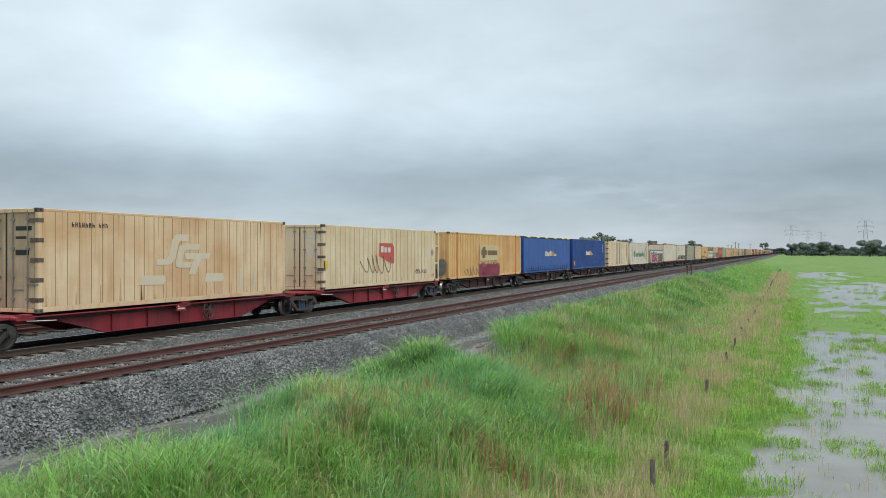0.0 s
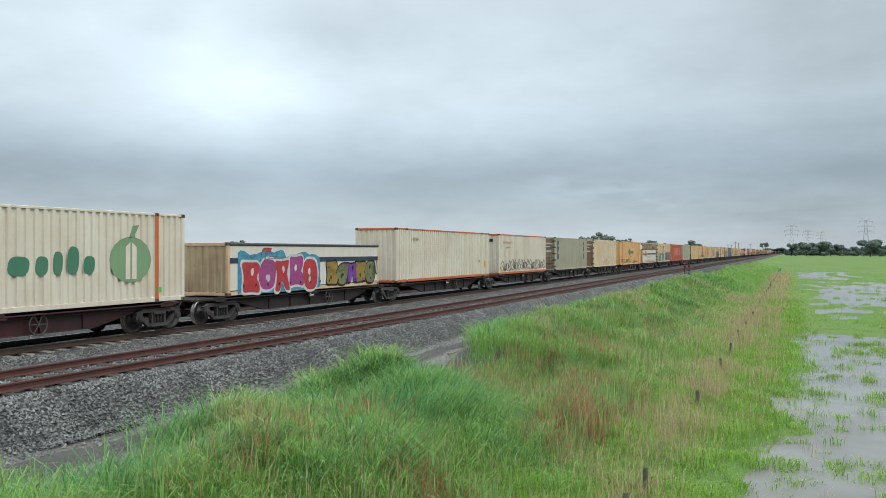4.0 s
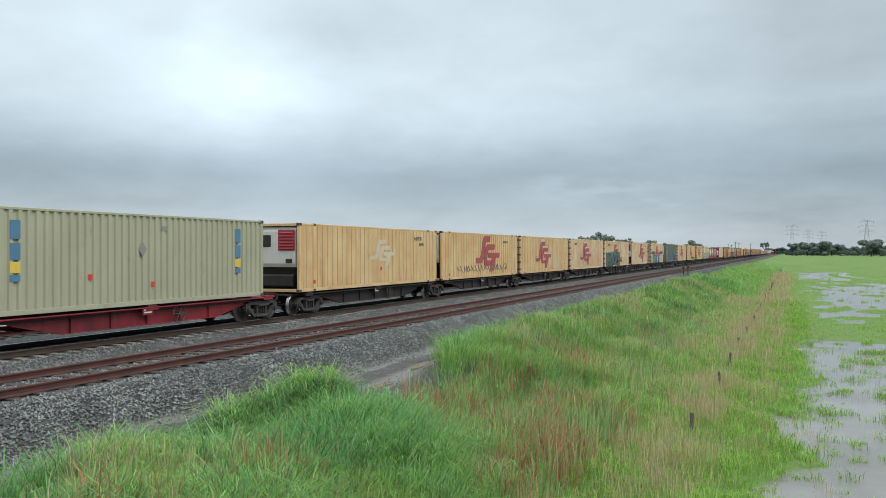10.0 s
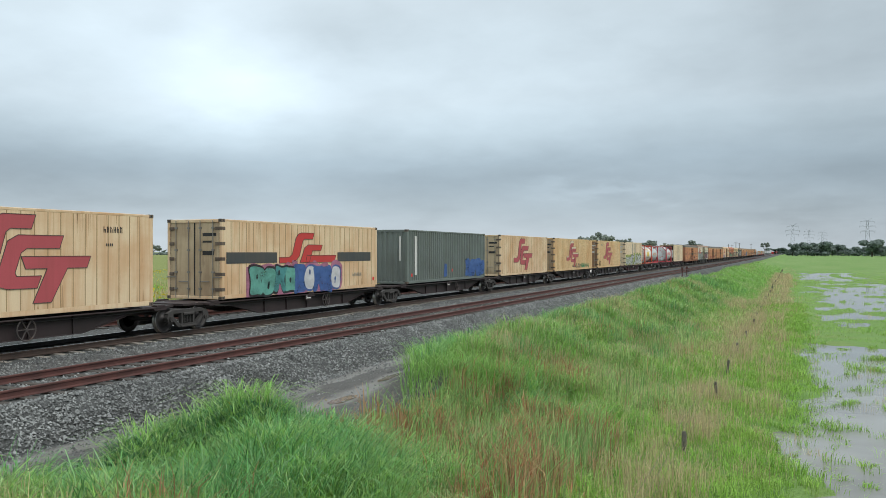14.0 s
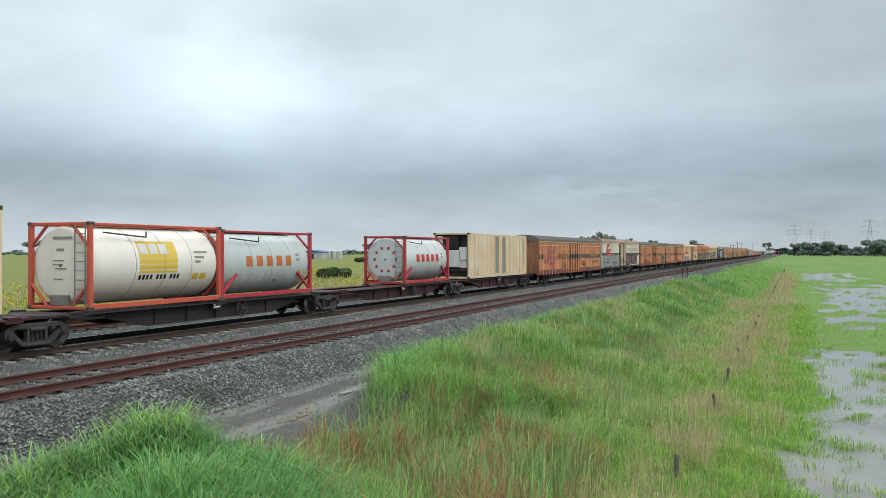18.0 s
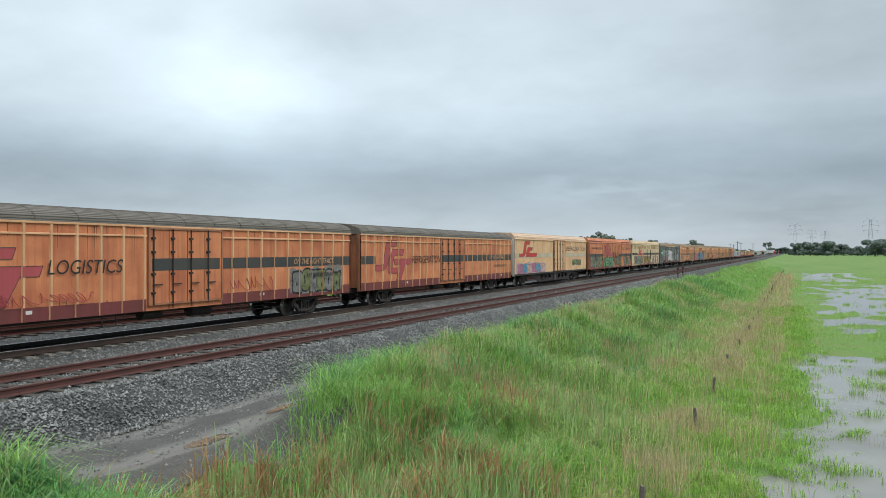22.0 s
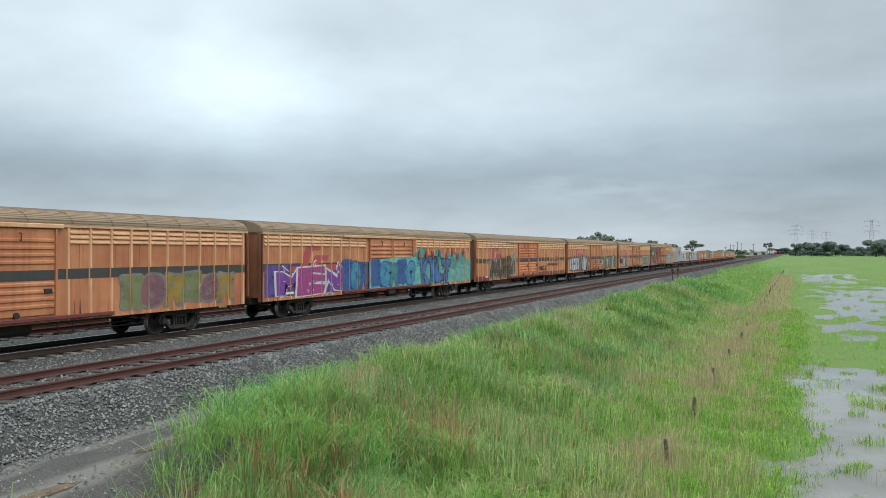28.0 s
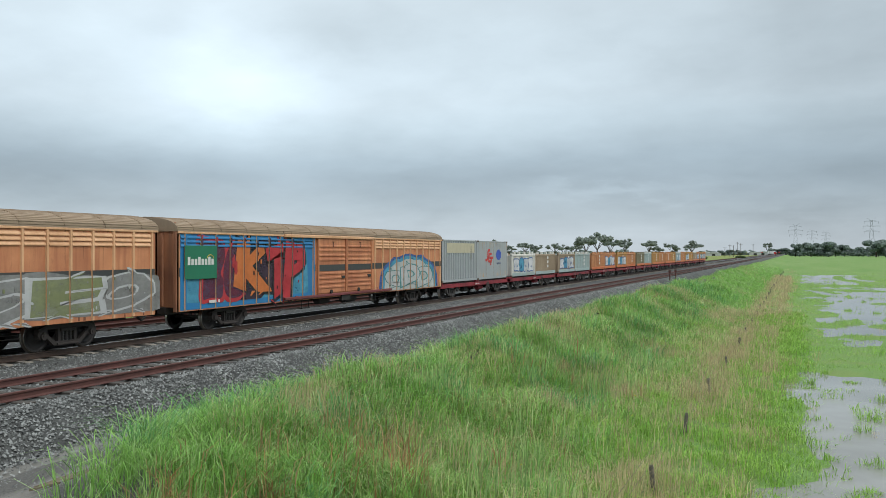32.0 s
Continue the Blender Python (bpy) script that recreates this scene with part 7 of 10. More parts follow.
def third_set():
    c, X = low_container(132.1, "low white curtain-sided container covered in red and blue graffiti")
    emblem(c, X, -4.5, 1.85, 2.0, 0.9, LOGO_BRIGHT)
    tagging(c, X + 0.002, -5.2, 0.1, 1.0, 2.45, [GR_RED, GR_MAGENTA], GR_WHITE, 321, 5, GR_SKY)
    tagging(c, X + 0.002, 1.0, 5.6, 1.1, 2.2, [GR_GOLD, GR_OLIVE, GR_PURPLE], GR_BLACK, 322, 5)
    scrawl(c, X, 5.3, 5.9, 1.4, 2.1, GR_BLACK, 323, 2)
    platform(132.1, "f", FRAME_DARK, "soot-dark")
    c = container(147.6, "shipping_container", "pale cream corrugated container with an orange bottom rail", 14.63, WHITE_OLD, "corr", "corr", rail=ORANGE_TRIM, posts=6.0)
    part("warning_label", Shape().box(FACE, FACE + 0.004, 6.3, 6.6, 1.6, 1.95), TAG_YELLOW, c)
    bars(c, FACE, -5.4, 3.2, 1.0, 0.18, STRIPE_GREY, 5)
    tags(c, (5.2, 1.9, "r"))
    platform(147.6, "m", FRAME_DARK, "soot-dark")
    c = container(163.1, "shipping_container", "off-white corrugated container with orange rails and black handstyle graffiti", 12.19, WHITE_OLD, "corr", "corr", rail=ORANGE_TRIM)
    for k in range(5):
        handstyle(c, FACE + 0.003, -5.6 + 2.3 * k, 1.2 + 0.04 * (k % 3), 2.15, 0.72 + 0.06 * (k % 2), "swoe", GR_BLACK, 0.017)
    bars(c, FACE, -5.2, 3.15, 2.2, 0.2, ORANGE_TRIM, 6, 0.1)
    bars(c, FACE, -4.6, 2.85, 1.2, 0.1, STRIPE_GREY, 8, 0.04)
    part("code_panel", Shape().box(0.2, 0.75, -6.105, -6.1, 3.3, 3.5), BLACK_PAINT, c)
    tags(c, (-5.9, 1.35, "r"), (0.2, 1.65, "r"))
    platform(163.1, "m", FRAME_DARK, "soot-dark")
    c = container(178.5, "shipping_container", "grey-green corrugated container with navy label strips and rust-stained doors", 12.19, GREY_GREEN, "corr", "doors", door_mat=paint("grey_rusty_door", (0.40, 0.34, 0.23), (0.24, 0.11, 0.065), 0.5, 0.9, 0.6, (0.14, 0.06, 0.04)))
    for y in (-5.4, 4.55):
        part("label_strip", Shape().box(FACE, FACE + 0.003, y, y + 0.38, 1.92, 3.54), NAVY, c)
        bars(c, FACE + 0.004, y + 0.08, 3.05, 0.22, 0.2, WHITE_PAINT, 2, 0.03)
        k = 12
        decal("label_mark", [(y + 0.19 + 0.15 * math.cos(2 * math.pi * j / k), 2.52 + 0.15 * math.sin(2 * math.pi * j / k)) for j in range(k)], FACE + 0.004, BRAND_YELLOW, c)
    part("door_label", Shape().box(-1.0, -0.55, -6.11, -6.105, 3.05, 3.4), NAVY, c)
    tags(c, (1.7, 1.55, "r"), (5.6, 1.4, "r"))
    platform(178.5, "m", FRAME_DARK, "soot-dark")
    c = container(194.0, "refrigerated_container", "weathered cream panelled container with a ghosted emblem and brown stained doors", 12.19, CREAM_PALE, "panel", "flatdoors", door_mat=DOOR_BROWN)
    emblem(c, FACE, -1.24, 1.86, 2.75, 1.36, LOGO_GHOST, None)
    for y, w in ((-2.42, 1.6), (1.0, 1.4)):
        decal("patch", [(y, 1.6), (y + w * 0.9, 1.58), (y + w, 1.72), (y + w * 0.95, 1.88), (y + 0.1, 1.9)], FACE, LOGO_GHOST, c)
    bars(c, FACE, -4.9, 3.36, 0.9, 0.14, STRIPE_GREY, 4, 0.08)
    tags(c, (0.35, 1.6, "r"), (5.7, 1.45, "r"), (5.7, 1.62, "g"))
    platform(194.0, "b", FRAME_DARK, "soot-dark")


def fourth_set():
    c = container(210.0, "shipping_container", "yellow corrugated container with red posts and a dark brown mark", 14.63, YELLOW, "corr", "corr", posts=5.95, post_mat=ORANGE_TRIM)
    part("pale_panel", Shape().box(FACE, FACE + 0.003, -2.1, 1.75, 2.05, 3.05), paint("pale_yellow_b", (0.66, 0.50, 0.24), wear=0.4), c)
    plus_mark(c, -2.0, 2.1, 3.7, 0.9, BROWN_MARK)
    scrawl(c, FACE, -7.0, -1.0, 1.2, 1.75, FAINT_TAG, 341, 7, 0.03)
    scrawl(c, FACE, 0.5, 4.5, 1.1, 1.6, FAINT_TAG, 342, 5, 0.025)
    tags(c, (-0.3, 1.3, "r"), (-6.1, 1.5, "r"), (6.9, 1.6, "g"))
    platform(210.0, "f", FRAME_MAROON, "dark maroon")
    c, X = low_container(225.2, "low white curtain-sided container with red emblem and navy stripe")
    emblem(c, X, -4.48, 1.8, 2.1, 0.92, LOGO_BRIGHT, None)
    lettering("lettering", "LINEHAUL STORAGE DISTRIBUTION", 0.16, 3.95, BLACK_PAINT, c, X + 0.003, -2.43, 1.74)
    tags(c, (5.5, 1.75, "r"))
    platform(225.2, "m", FRAME_MAROON, "dark maroon")
    c = container(240.7, "refrigerated_container", "cream panelled container with white-red emblem over green and grey graffiti", 14.63, CREAM, "panel", "flatdoors", door_mat=DOOR_CREAM, posts=6.0)
    emblem(c, FACE, -3.14, 1.45, 4.7, 2.2, LOGO_GHOST)
    emblem(c, FACE + 0.002, -3.14, 1.40, 4.7, 2.1, LOGO_RED, None, "s")
    tagging(c, FACE + 0.004, -6.4, 0.2, 1.15, 2.3, [GR_MINT, GR_TEAL, CREAM], GR_TEAL, 351, 6)
    tagging(c, FACE + 0.004, 1.2, 6.8, 1.25, 2.4, [GR_GREY, GR_MAUVE, GR_GREY], GR_BLUE, 352, 6, GR_GREY)
    bars(c, FACE, -4.9, 3.36, 1.2, 0.16, BLACK_PAINT, 6, 0.05)
    platform(240.7, "m", FRAME_MAROON, "dark maroon")
    c = container(256.3, "shipping_container", "plain red oxide corrugated container with inset posts", 14.63, RED_OXIDE, "corr", "corr", posts=6.1)
    ghost = paint("faded_red_oxide", (0.56, 0.15, 0.095), rust=0.1, wear=0.3)
    for y, w in ((-3.4, 2.2), (-1.0, 3.2), (3.1, 2.2)):
        decal("faded_patch", [(y, 1.9), (y + w, 1.9), (y + w, 3.2), (y, 3.25)], FACE - 0.006, ghost, c)
    bars(c, FACE, -5.75, 2.0, 0.07, 1.2, LOGO_GHOST)
    bars(c, FACE, 5.2, 1.9, 0.07, 1.2, LOGO_GHOST)
    part("label", Shape().box(FACE, FACE + 0.003, -6.9, -6.6, 1.25, 1.5), WHITE_PAINT, c)
    platform(256.3, "m", FRAME_MAROON, "dark maroon")
    c = container(271.7, "shipping_container", "pale grey-green corrugated container with small blue label strips", 12.19, PALE_GREEN, "corr", "corr")
    lab = paint("faded_blue_label", (0.10, 0.24, 0.38), rust=0.05, wear=0.5)
    for y in (-5.36, 4.3):
        for z, h, m in ((3.0, 0.5, lab), (2.45, 0.45, lab), (2.1, 0.3, BRAND_YELLOW), (1.88, 0.18, lab)):
            part("label_strip", Shape().box(FACE, FACE + 0.003, y, y + 0.33, z, z + h), m, c)
    decal("diamond_sign", [(-0.66, 2.74), (-0.47, 2.5), (-0.28, 2.74), (-0.47, 2.98)], FACE, STRIPE_GREY, c)
    bars(c, FACE, 0.4, 3.35, 0.3, 0.14, STRIPE_GREY, 1)
    tags(c, (-2.7, 1.85, "r"), (-0.1, 1.55, "r"))
    platform(271.7, "b", FRAME_RED, "faded red")


def fifth_set():
    def reefer48(s, label, mat, end, logo, kind, skin="soot-dark"):
        c = container(s, "refrigerated_container", label, 14.63, mat, "panel", end, posts=6.1, door_mat=DOOR_CREAM)
        platform(s, kind, FRAME_DARK, skin)
        return c

    c = reefer48(287.7, "rust-stained cream panelled container with a white and red cooling unit", CREAM_DEEP, "none", None, "f")
    cooling_end(c, 14.63, DECK, DECK + 2.896, MACHINE_WHITE, MACHINE_RED, MACHINE_RED)
    emblem(c, FACE, -0.93, 1.95, 2.75, 1.3, LOGO_GHOST, None)
    bars(c, FACE, 4.2, 3.25, 1.1, 0.22, BLACK_PAINT, 4, 0.05)
    bars(c, FACE, 4.9, 2.95, 0.6, 0.2, BLACK_PAINT, 3, 0.05)
    tags(c, (-6.2, 1.3, "r"), (0.15, 1.75, "r"))
    part("warning_label", Shape().box(FACE, FACE + 0.004, 6.4, 6.8, 1.3, 1.5), TAG_YELLOW, c)
    c = reefer48(303.1, "orange-stained cream container with a faded red emblem and green scribble", CREAM_DEEP, "none", None, "m")
    cooling_end(c, 14.63, DECK, DECK + 2.896, MACHINE_WHITE, STEEL_DARK, MACHINE_WHITE)
    emblem(c, FACE, -1.54, 1.32, 4.75, 2.36, LOGO_RED)
    scrawl(c, FACE + 0.004, -4.9, 4.7, 1.3, 1.85, STRIPE_GREY, 361, 15, 0.016)
    bars(c, FACE, 4.0, 3.25, 1.1, 0.16, BLACK_PAINT, 6, 0.05)
    tags(c, (-6.2, 1.2, "r"))
    c = reefer48(318.5, "orange-stained cream container with a white and red emblem", CREAM_DEEP, "flatdoors", None, "m")
    emblem(c, FACE, -3.1, 1.36, 4.65, 2.34, LOGO_GHOST)
    emblem(c, FACE + 0.003, -3.08, 1.32, 4.6, 2.15, LOGO_RED, None)
    for y in (0.9, 2.4, 3.2, 3.9):
        decal("worn_streak", [(y, 1.3), (y + 0.22, 1.3), (y + 0.18, 2.2), (y + 0.03, 2.1)], FACE, LOGO_GHOST, c)
    tags(c, (1.2, 1.3, "r"), (5.9, 1.5, "r"))
    c = reefer48(334.0, "cream panelled container with a white and red emblem", CREAM, "flatdoors", None, "m")
    emblem(c, FACE, -3.2, 1.36, 4.75, 2.34, LOGO_GHOST)
    emblem(c, FACE + 0.003, -3.18, 1.32, 4.7, 2.15, LOGO_RED, None)
    bars(c, FACE, -5.6, 3.3, 1.0, 0.18, BLACK_PAINT, 6, 0.05)
    part("warning_label", Shape().box(FACE, FACE + 0.004, -6.9, -6.5, 1.3, 1.5), TAG_YELLOW, c)
    c = reefer48(349.5, "cream panelled container with a large silver and green graffiti piece", CREAM, "flatdoors", None, "b")
    emblem(c, FACE, -3.07, 1.4, 4.5, 2.3, LOGO_GHOST)
    emblem(c, FACE + 0.003, -3.05, 1.36, 4.45, 2.12, LOGO_RED, None)
    tagging(c, FACE + 0.006, -6.2, 0.9, 1.05, 2.45, [paint("spray_slate", (0.13, 0.16, 0.19), wear=0.3, fade=0.55)], GR_BLACK, 371, 6, GR_GREEN, word="BLONE")
    scrawl(c, FACE, 1.3, 2.6, 1.3, 2.0, BLACK_PAINT, 372, 4, 0.014)
    bars(c, FACE, -5.4, 3.3, 1.3, 0.2, BLACK_PAINT, 7, 0.05)
    part("warning_label", Shape().box(FACE, FACE + 0.004, -6.9, -6.45, 1.3, 1.75), TAG_YELLOW, c)


def sixth_set():
    c = container(365.5, "refrigerated_container", "cream panelled container with bold red emblem and white cooling unit", 12.19, CREAM, "panel", "none")
    cooling_end(c, 12.19, DECK, DECK + 2.896, MACHINE_WHITE, MACHINE_RED, MACHINE_RED)
    emblem(c, FACE, -1.2, 1.3, 4.7, 2.38, LOGO_RED)
    bars(c, FACE, 4.0, 3.25, 0.8, 0.18, BLACK_PAINT, 6, 0.05)
    bars(c, FACE, 4.1, 2.85, 0.3, 0.08, BLACK_PAINT, 4, 0.03)
    platform(365.5, "f", FRAME_DARK, "soot-dark")
    c = container(381.2, "refrigerated_container", "cream panelled container with red emblem, dark stripes and mint graffiti", 12.19, CREAM, "panel", "flatdoors", door_mat=DOOR_CREAM)
    emblem(c, FACE, -2.45, 1.82, 4.5, 1.65, LOGO_BRIGHT, LOGO_EDGE, "sfg")
    for a, b in ((-5.84, -2.6), (2.2, 5.4)):
        part("stripe", Shape().box(FACE, FACE + 0.003, a, b, 2.25, 2.66), STRIPE_DARK, c)
    tagging(c, FACE + 0.006, -4.4, -1.2, 1.0, 2.15, [GR_MINT, GR_MINT, GR_TEAL], GR_BLACK, 381, 4, GR_PINK)
    tagging(c, FACE + 0.008, -1.3, 2.4, 1.0, 2.15, [GR_BLUE, GR_WHITE, GR_BLUE], GR_BLUE, 382, 5, GR_PINK)
    bars(c, FACE, 3.6, 1.55, 0.9, 0.16, STRIPE_GREY, 6, 0.05)
    tags(c, (0.9, 1.55, "r"), (5.6, 1.3, "r"))
    platform(381.2, "m", FRAME_DARK, "soot-dark")
    c = container(396.9, "shipping_container", "dark slate-green corrugated container with a white label strip", 12.19, SLATE, "corr", "corr")
    part("label_strip", Shape().box(FACE, FACE + 0.003, -5.14, -4.85, 1.42, 3.52), WHITE_PAINT, c)
    tagging(c, FACE, 2.6, 5.9, 1.15, 2.2, [GR_BLUE], GR_BLUE, 391, 5)
    decal("paint_patch", [(-1.0, 1.2), (-0.5, 1.25), (-0.55, 1.95), (-0.9, 2.0)], FACE, GR_BLUE, c)
    part("code_panel", Shape().box(0.75, 0.85, -6.105, -6.1, 2.2, 3.5), WHITE_PAINT, c)
    tags(c, (0.2, 1.5, "r"), (-5.6, 1.35, "r"))
    platform(396.9, "m", FRAME_DARK, "soot-dark")
    c = container(412.3, "refrigerated_container", "cream panelled container with a faded red emblem", 12.19, CREAM, "panel", "flatdoors", door_mat=DOOR_CREAM)
    emblem(c, FACE, -3.0, 1.3, 4.75, 2.36, LOGO_RED)
    platform(412.3, "m", FRAME_DARK, "soot-dark")
    c = container(428.0, "refrigerated_container", "cream panelled container with a red emblem and green sprayed tags", 14.63, CREAM_DEEP, "panel", "flatdoors", door_mat=DOOR_CREAM, posts=6.1)
    emblem(c, FACE, -3.09, 1.36, 4.6, 2.3, LOGO_GHOST)
    emblem(c, FACE + 0.003, -3.07, 1.33, 4.55, 2.12, LOGO_RED, None)
    scrawl(c, FACE, 2.2, 5.9, 1.15, 1.6, GR_GREEN, 401, 8, 0.026)
    scrawl(c, FACE, -1.0, 2.0, 1.15, 1.6, GR_GREY, 402, 5, 0.02)
    tags(c, (-0.2, 1.3, "r"))
    platform(428.0, "b", FRAME_DARK, "soot-dark")


def tank_container(s, label, shell, frame_mat, logo=0, z1=3.47):
    """A tank in a twenty-foot steel frame."""
    t = thing("tank_container", label, "tank container", "tank containers")
    L, z0 = 6.058, DECK
    h = L / 2
    for sy in (-1, 1):
        for sx in (-1, 1):
            part("corner_post", Shape().slab(min(sx * 1.08, sx * HALF_W), max(sx * 1.08, sx * HALF_W), min(sy * h, sy * (h - 0.15)), max(sy * h, sy * (h - 0.15)), z0 + 0.1, z1 - 0.1, 0.02), frame_mat, t)
            for zz in (z0, z1 - 0.118):
                part("corner_casting", shared("casting", casting_mesh), None, t, at=pose(sx * (HALF_W - 0.079), sy * (h - 0.087), zz))
            if logo == 0:
                continue
            a = sx * 1.12
            part("brace", Shape().slab(a - 0.04, a + 0.04, -0.055, 0.055, -0.62, 0.62, 0.01), frame_mat, t, at=Matrix.Translation((0, sy * (h - 0.5), z0 + 0.5)) @ Matrix.Rotation(sy * radians(52), 4, "X"))
        for zz in (z0 + 0.02, z1 - 0.11):
            part("end_beam", Shape().slab(-1.1, 1.1, min(sy * h, sy * (h - 0.1)), max(sy * h, sy * (h - 0.1)), zz, zz + 0.1, 0.015), frame_mat, t)
        for sx in (-1, 1):
            g = Shape().rod((sx * 1.1, sy * (h - 0.06), z0 + 0.75), (sx * 0.5, sy * (h - 0.06), z0 + 0.12), 0.05, 6).rod((sx * 1.1, sy * (h - 0.06), z1 - 0.7), (sx * 0.5, sy * (h - 0.06), z1 - 0.1), 0.05, 6)
            part("gusset", g, frame_mat, t)
    for sx in (-1, 1):
        for zz, hh in ((z0 + 0.03, 0.15), (z1 - 0.11, 0.08)):
            part("side_rail", Shape().slab(min(sx * 1.12, sx * (HALF_W - 0.005)), max(sx * 1.12, sx * (HALF_W - 0.005)), -h + 0.12, h - 0.12, zz, zz + hh, 0.012), frame_mat, t)
    r, zc = 1.165, (z0 + z1) / 2 + 0.02
    dish = [(0.085, 0.05), (0.09, 0.62), (0.105, 0.97), (0.125, 1.06), (0.17, 1.125), (0.25, 1.155), (0.36, r)]
    prof = [(-h + a, q) for a, q in dish] + [(h - a, q) for a, q in dish[::-1]]
    part("tank", Shape().lathe(prof, 1, (0, 0, zc), 40), shell, t, smooth=True)
    for yy in (-1.1, 0.2, 1.5):
        part("band", Shape().lathe([(yy - 0.009, r + 0.001), (yy - 0.009, r + 0.004), (yy + 0.009, r + 0.004), (yy + 0.009, r + 0.001)], 1, (0, 0, zc), 40), CHROME, t, smooth=True)
    lad = Shape().rod((0.62, -h + 0.02, z0 + 0.15), (0.62, -h + 0.02, z1 - 0.05), 0.02, 6).rod((1.02, -h + 0.02, z0 + 0.15), (1.02, -h + 0.02, z1 - 0.05), 0.02, 6)
    for k in range(8):
        lad.rod((0.62, -h + 0.02, z0 + 0.35 + 0.27 * k), (1.02, -h + 0.02, z0 + 0.35 + 0.27 * k), 0.014, 5)
    part("ladder", lad, CHROME, t)
    part("walkway", Shape().slab(-0.45, 0.45, -h + 0.2, h - 0.4, z1 - 0.07, z1 - 0.03, 0.01), CHROME, t)
    part("valve_box", Shape().slab(-0.35, 0.35, -h + 0.02, -h + 0.22, z0 + 0.12, z0 + 0.45, 0.02), CHROME, t)
    part("hose_rail", Shape().rod((1.0, -2.3, z1 - 0.3), (1.08, -0.6, z1 - 0.42), 0.025, 6).rod((1.08, -0.6, z1 - 0.42), (1.0, -0.5, z1 - 0.25), 0.025, 6), STEEL_DARK, t)

    def wrap(y, z, w, hh, mat, name="label", off=0.004):
        n = 5
        g = Shape()
        a0, a1 = math.asin(max(-1, min(1, (z - zc) / r))), math.asin(max(-1, min(1, (z + hh - zc) / r)))
        v = [((r + off) * math.cos(a0 + (a1 - a0) * i / n), y + w * j, zc + (r + off) * math.sin(a0 + (a1 - a0) * i / n)) for i in range(n + 1) for j in (0, 1)]
        g.add(v, [(2 * i, 2 * i + 1, 2 * i + 3, 2 * i + 2) for i in range(n)])
        part(name, g, mat, t)

    if logo == 0:
        for k, (x, z, w) in enumerate(((-0.3, 3.05, 0.75), (-0.15, 2.7, 0.3), (-0.3, 2.4, 0.45), (-0.3, 2.28, 0.4), (-0.2, 2.16, 0.45), (-0.25, 1.85, 0.35))):
            part("lettering", Shape().box(x, x + w, -h + 0.074, -h + 0.082, z, z + (0.07 if k < 2 else 0.035)), STRIPE_GREY, t)
        wrap(-0.95, 2.0, 1.75, 1.0, BRAND_YELLOW, "brand_panel")
        for k in range(3):
            wrap(-0.9 + 0.45 * k, 2.6, 0.36, 0.32, WHITE_PAINT, "brand_block", 0.007)
        for k in range(10):
            wrap(-0.95 + 0.17 * k + (0.12 if k > 3 else 0) + (0.12 if k > 6 else 0), 1.8, 0.11, 0.15, BLACK_PAINT, "lettering")
        for k, (y, z) in enumerate(((1.65, 2.62), (1.65, 2.45), (1.65, 2.3))):
            wrap(y, z, 0.7 - 0.2 * k, 0.08, STRIPE_GREY, "lettering")
        wrap(1.6, 1.75, 0.3, 0.2, TAG_YELLOW)
        wrap(2.0, 1.75, 0.3, 0.2, TAG_YELLOW)
    else:
        m = GR_ORANGE if logo == 1 else LOGO_BRIGHT
        for k in range(5):
            wrap(-1.5 + 0.66 * k, 2.12, 0.4, 0.4, m, "brand_block")
        for y, z, m2 in ((-1.6, 1.5, WHITE_PAINT), (-0.5, 1.55, WHITE_PAINT), (0.5, 1.5, STRIPE_GREY), (1.3, 1.6, WHITE_PAINT), (1.9, 2.5, STRIPE_GREY), (1.9, 2.3, STRIPE_GREY), (2.1, 1.8, TAG_YELLOW)):
            wrap(y, z, 0.24, 0.3 if m2 is WHITE_PAINT else 0.1, m2)
        for j in range(10):
            a = 2 * math.pi * j / 10
            part("lettering", Shape().box(0.62 * math.cos(a) - 0.07, 0.62 * math.cos(a) + 0.07, -h + 0.08, -h + 0.088, zc + 0.62 * math.sin(a) - 0.07, zc + 0.62 * math.sin(a) + 0.07), LOGO_BRIGHT, t)
    return rolls(t, s)


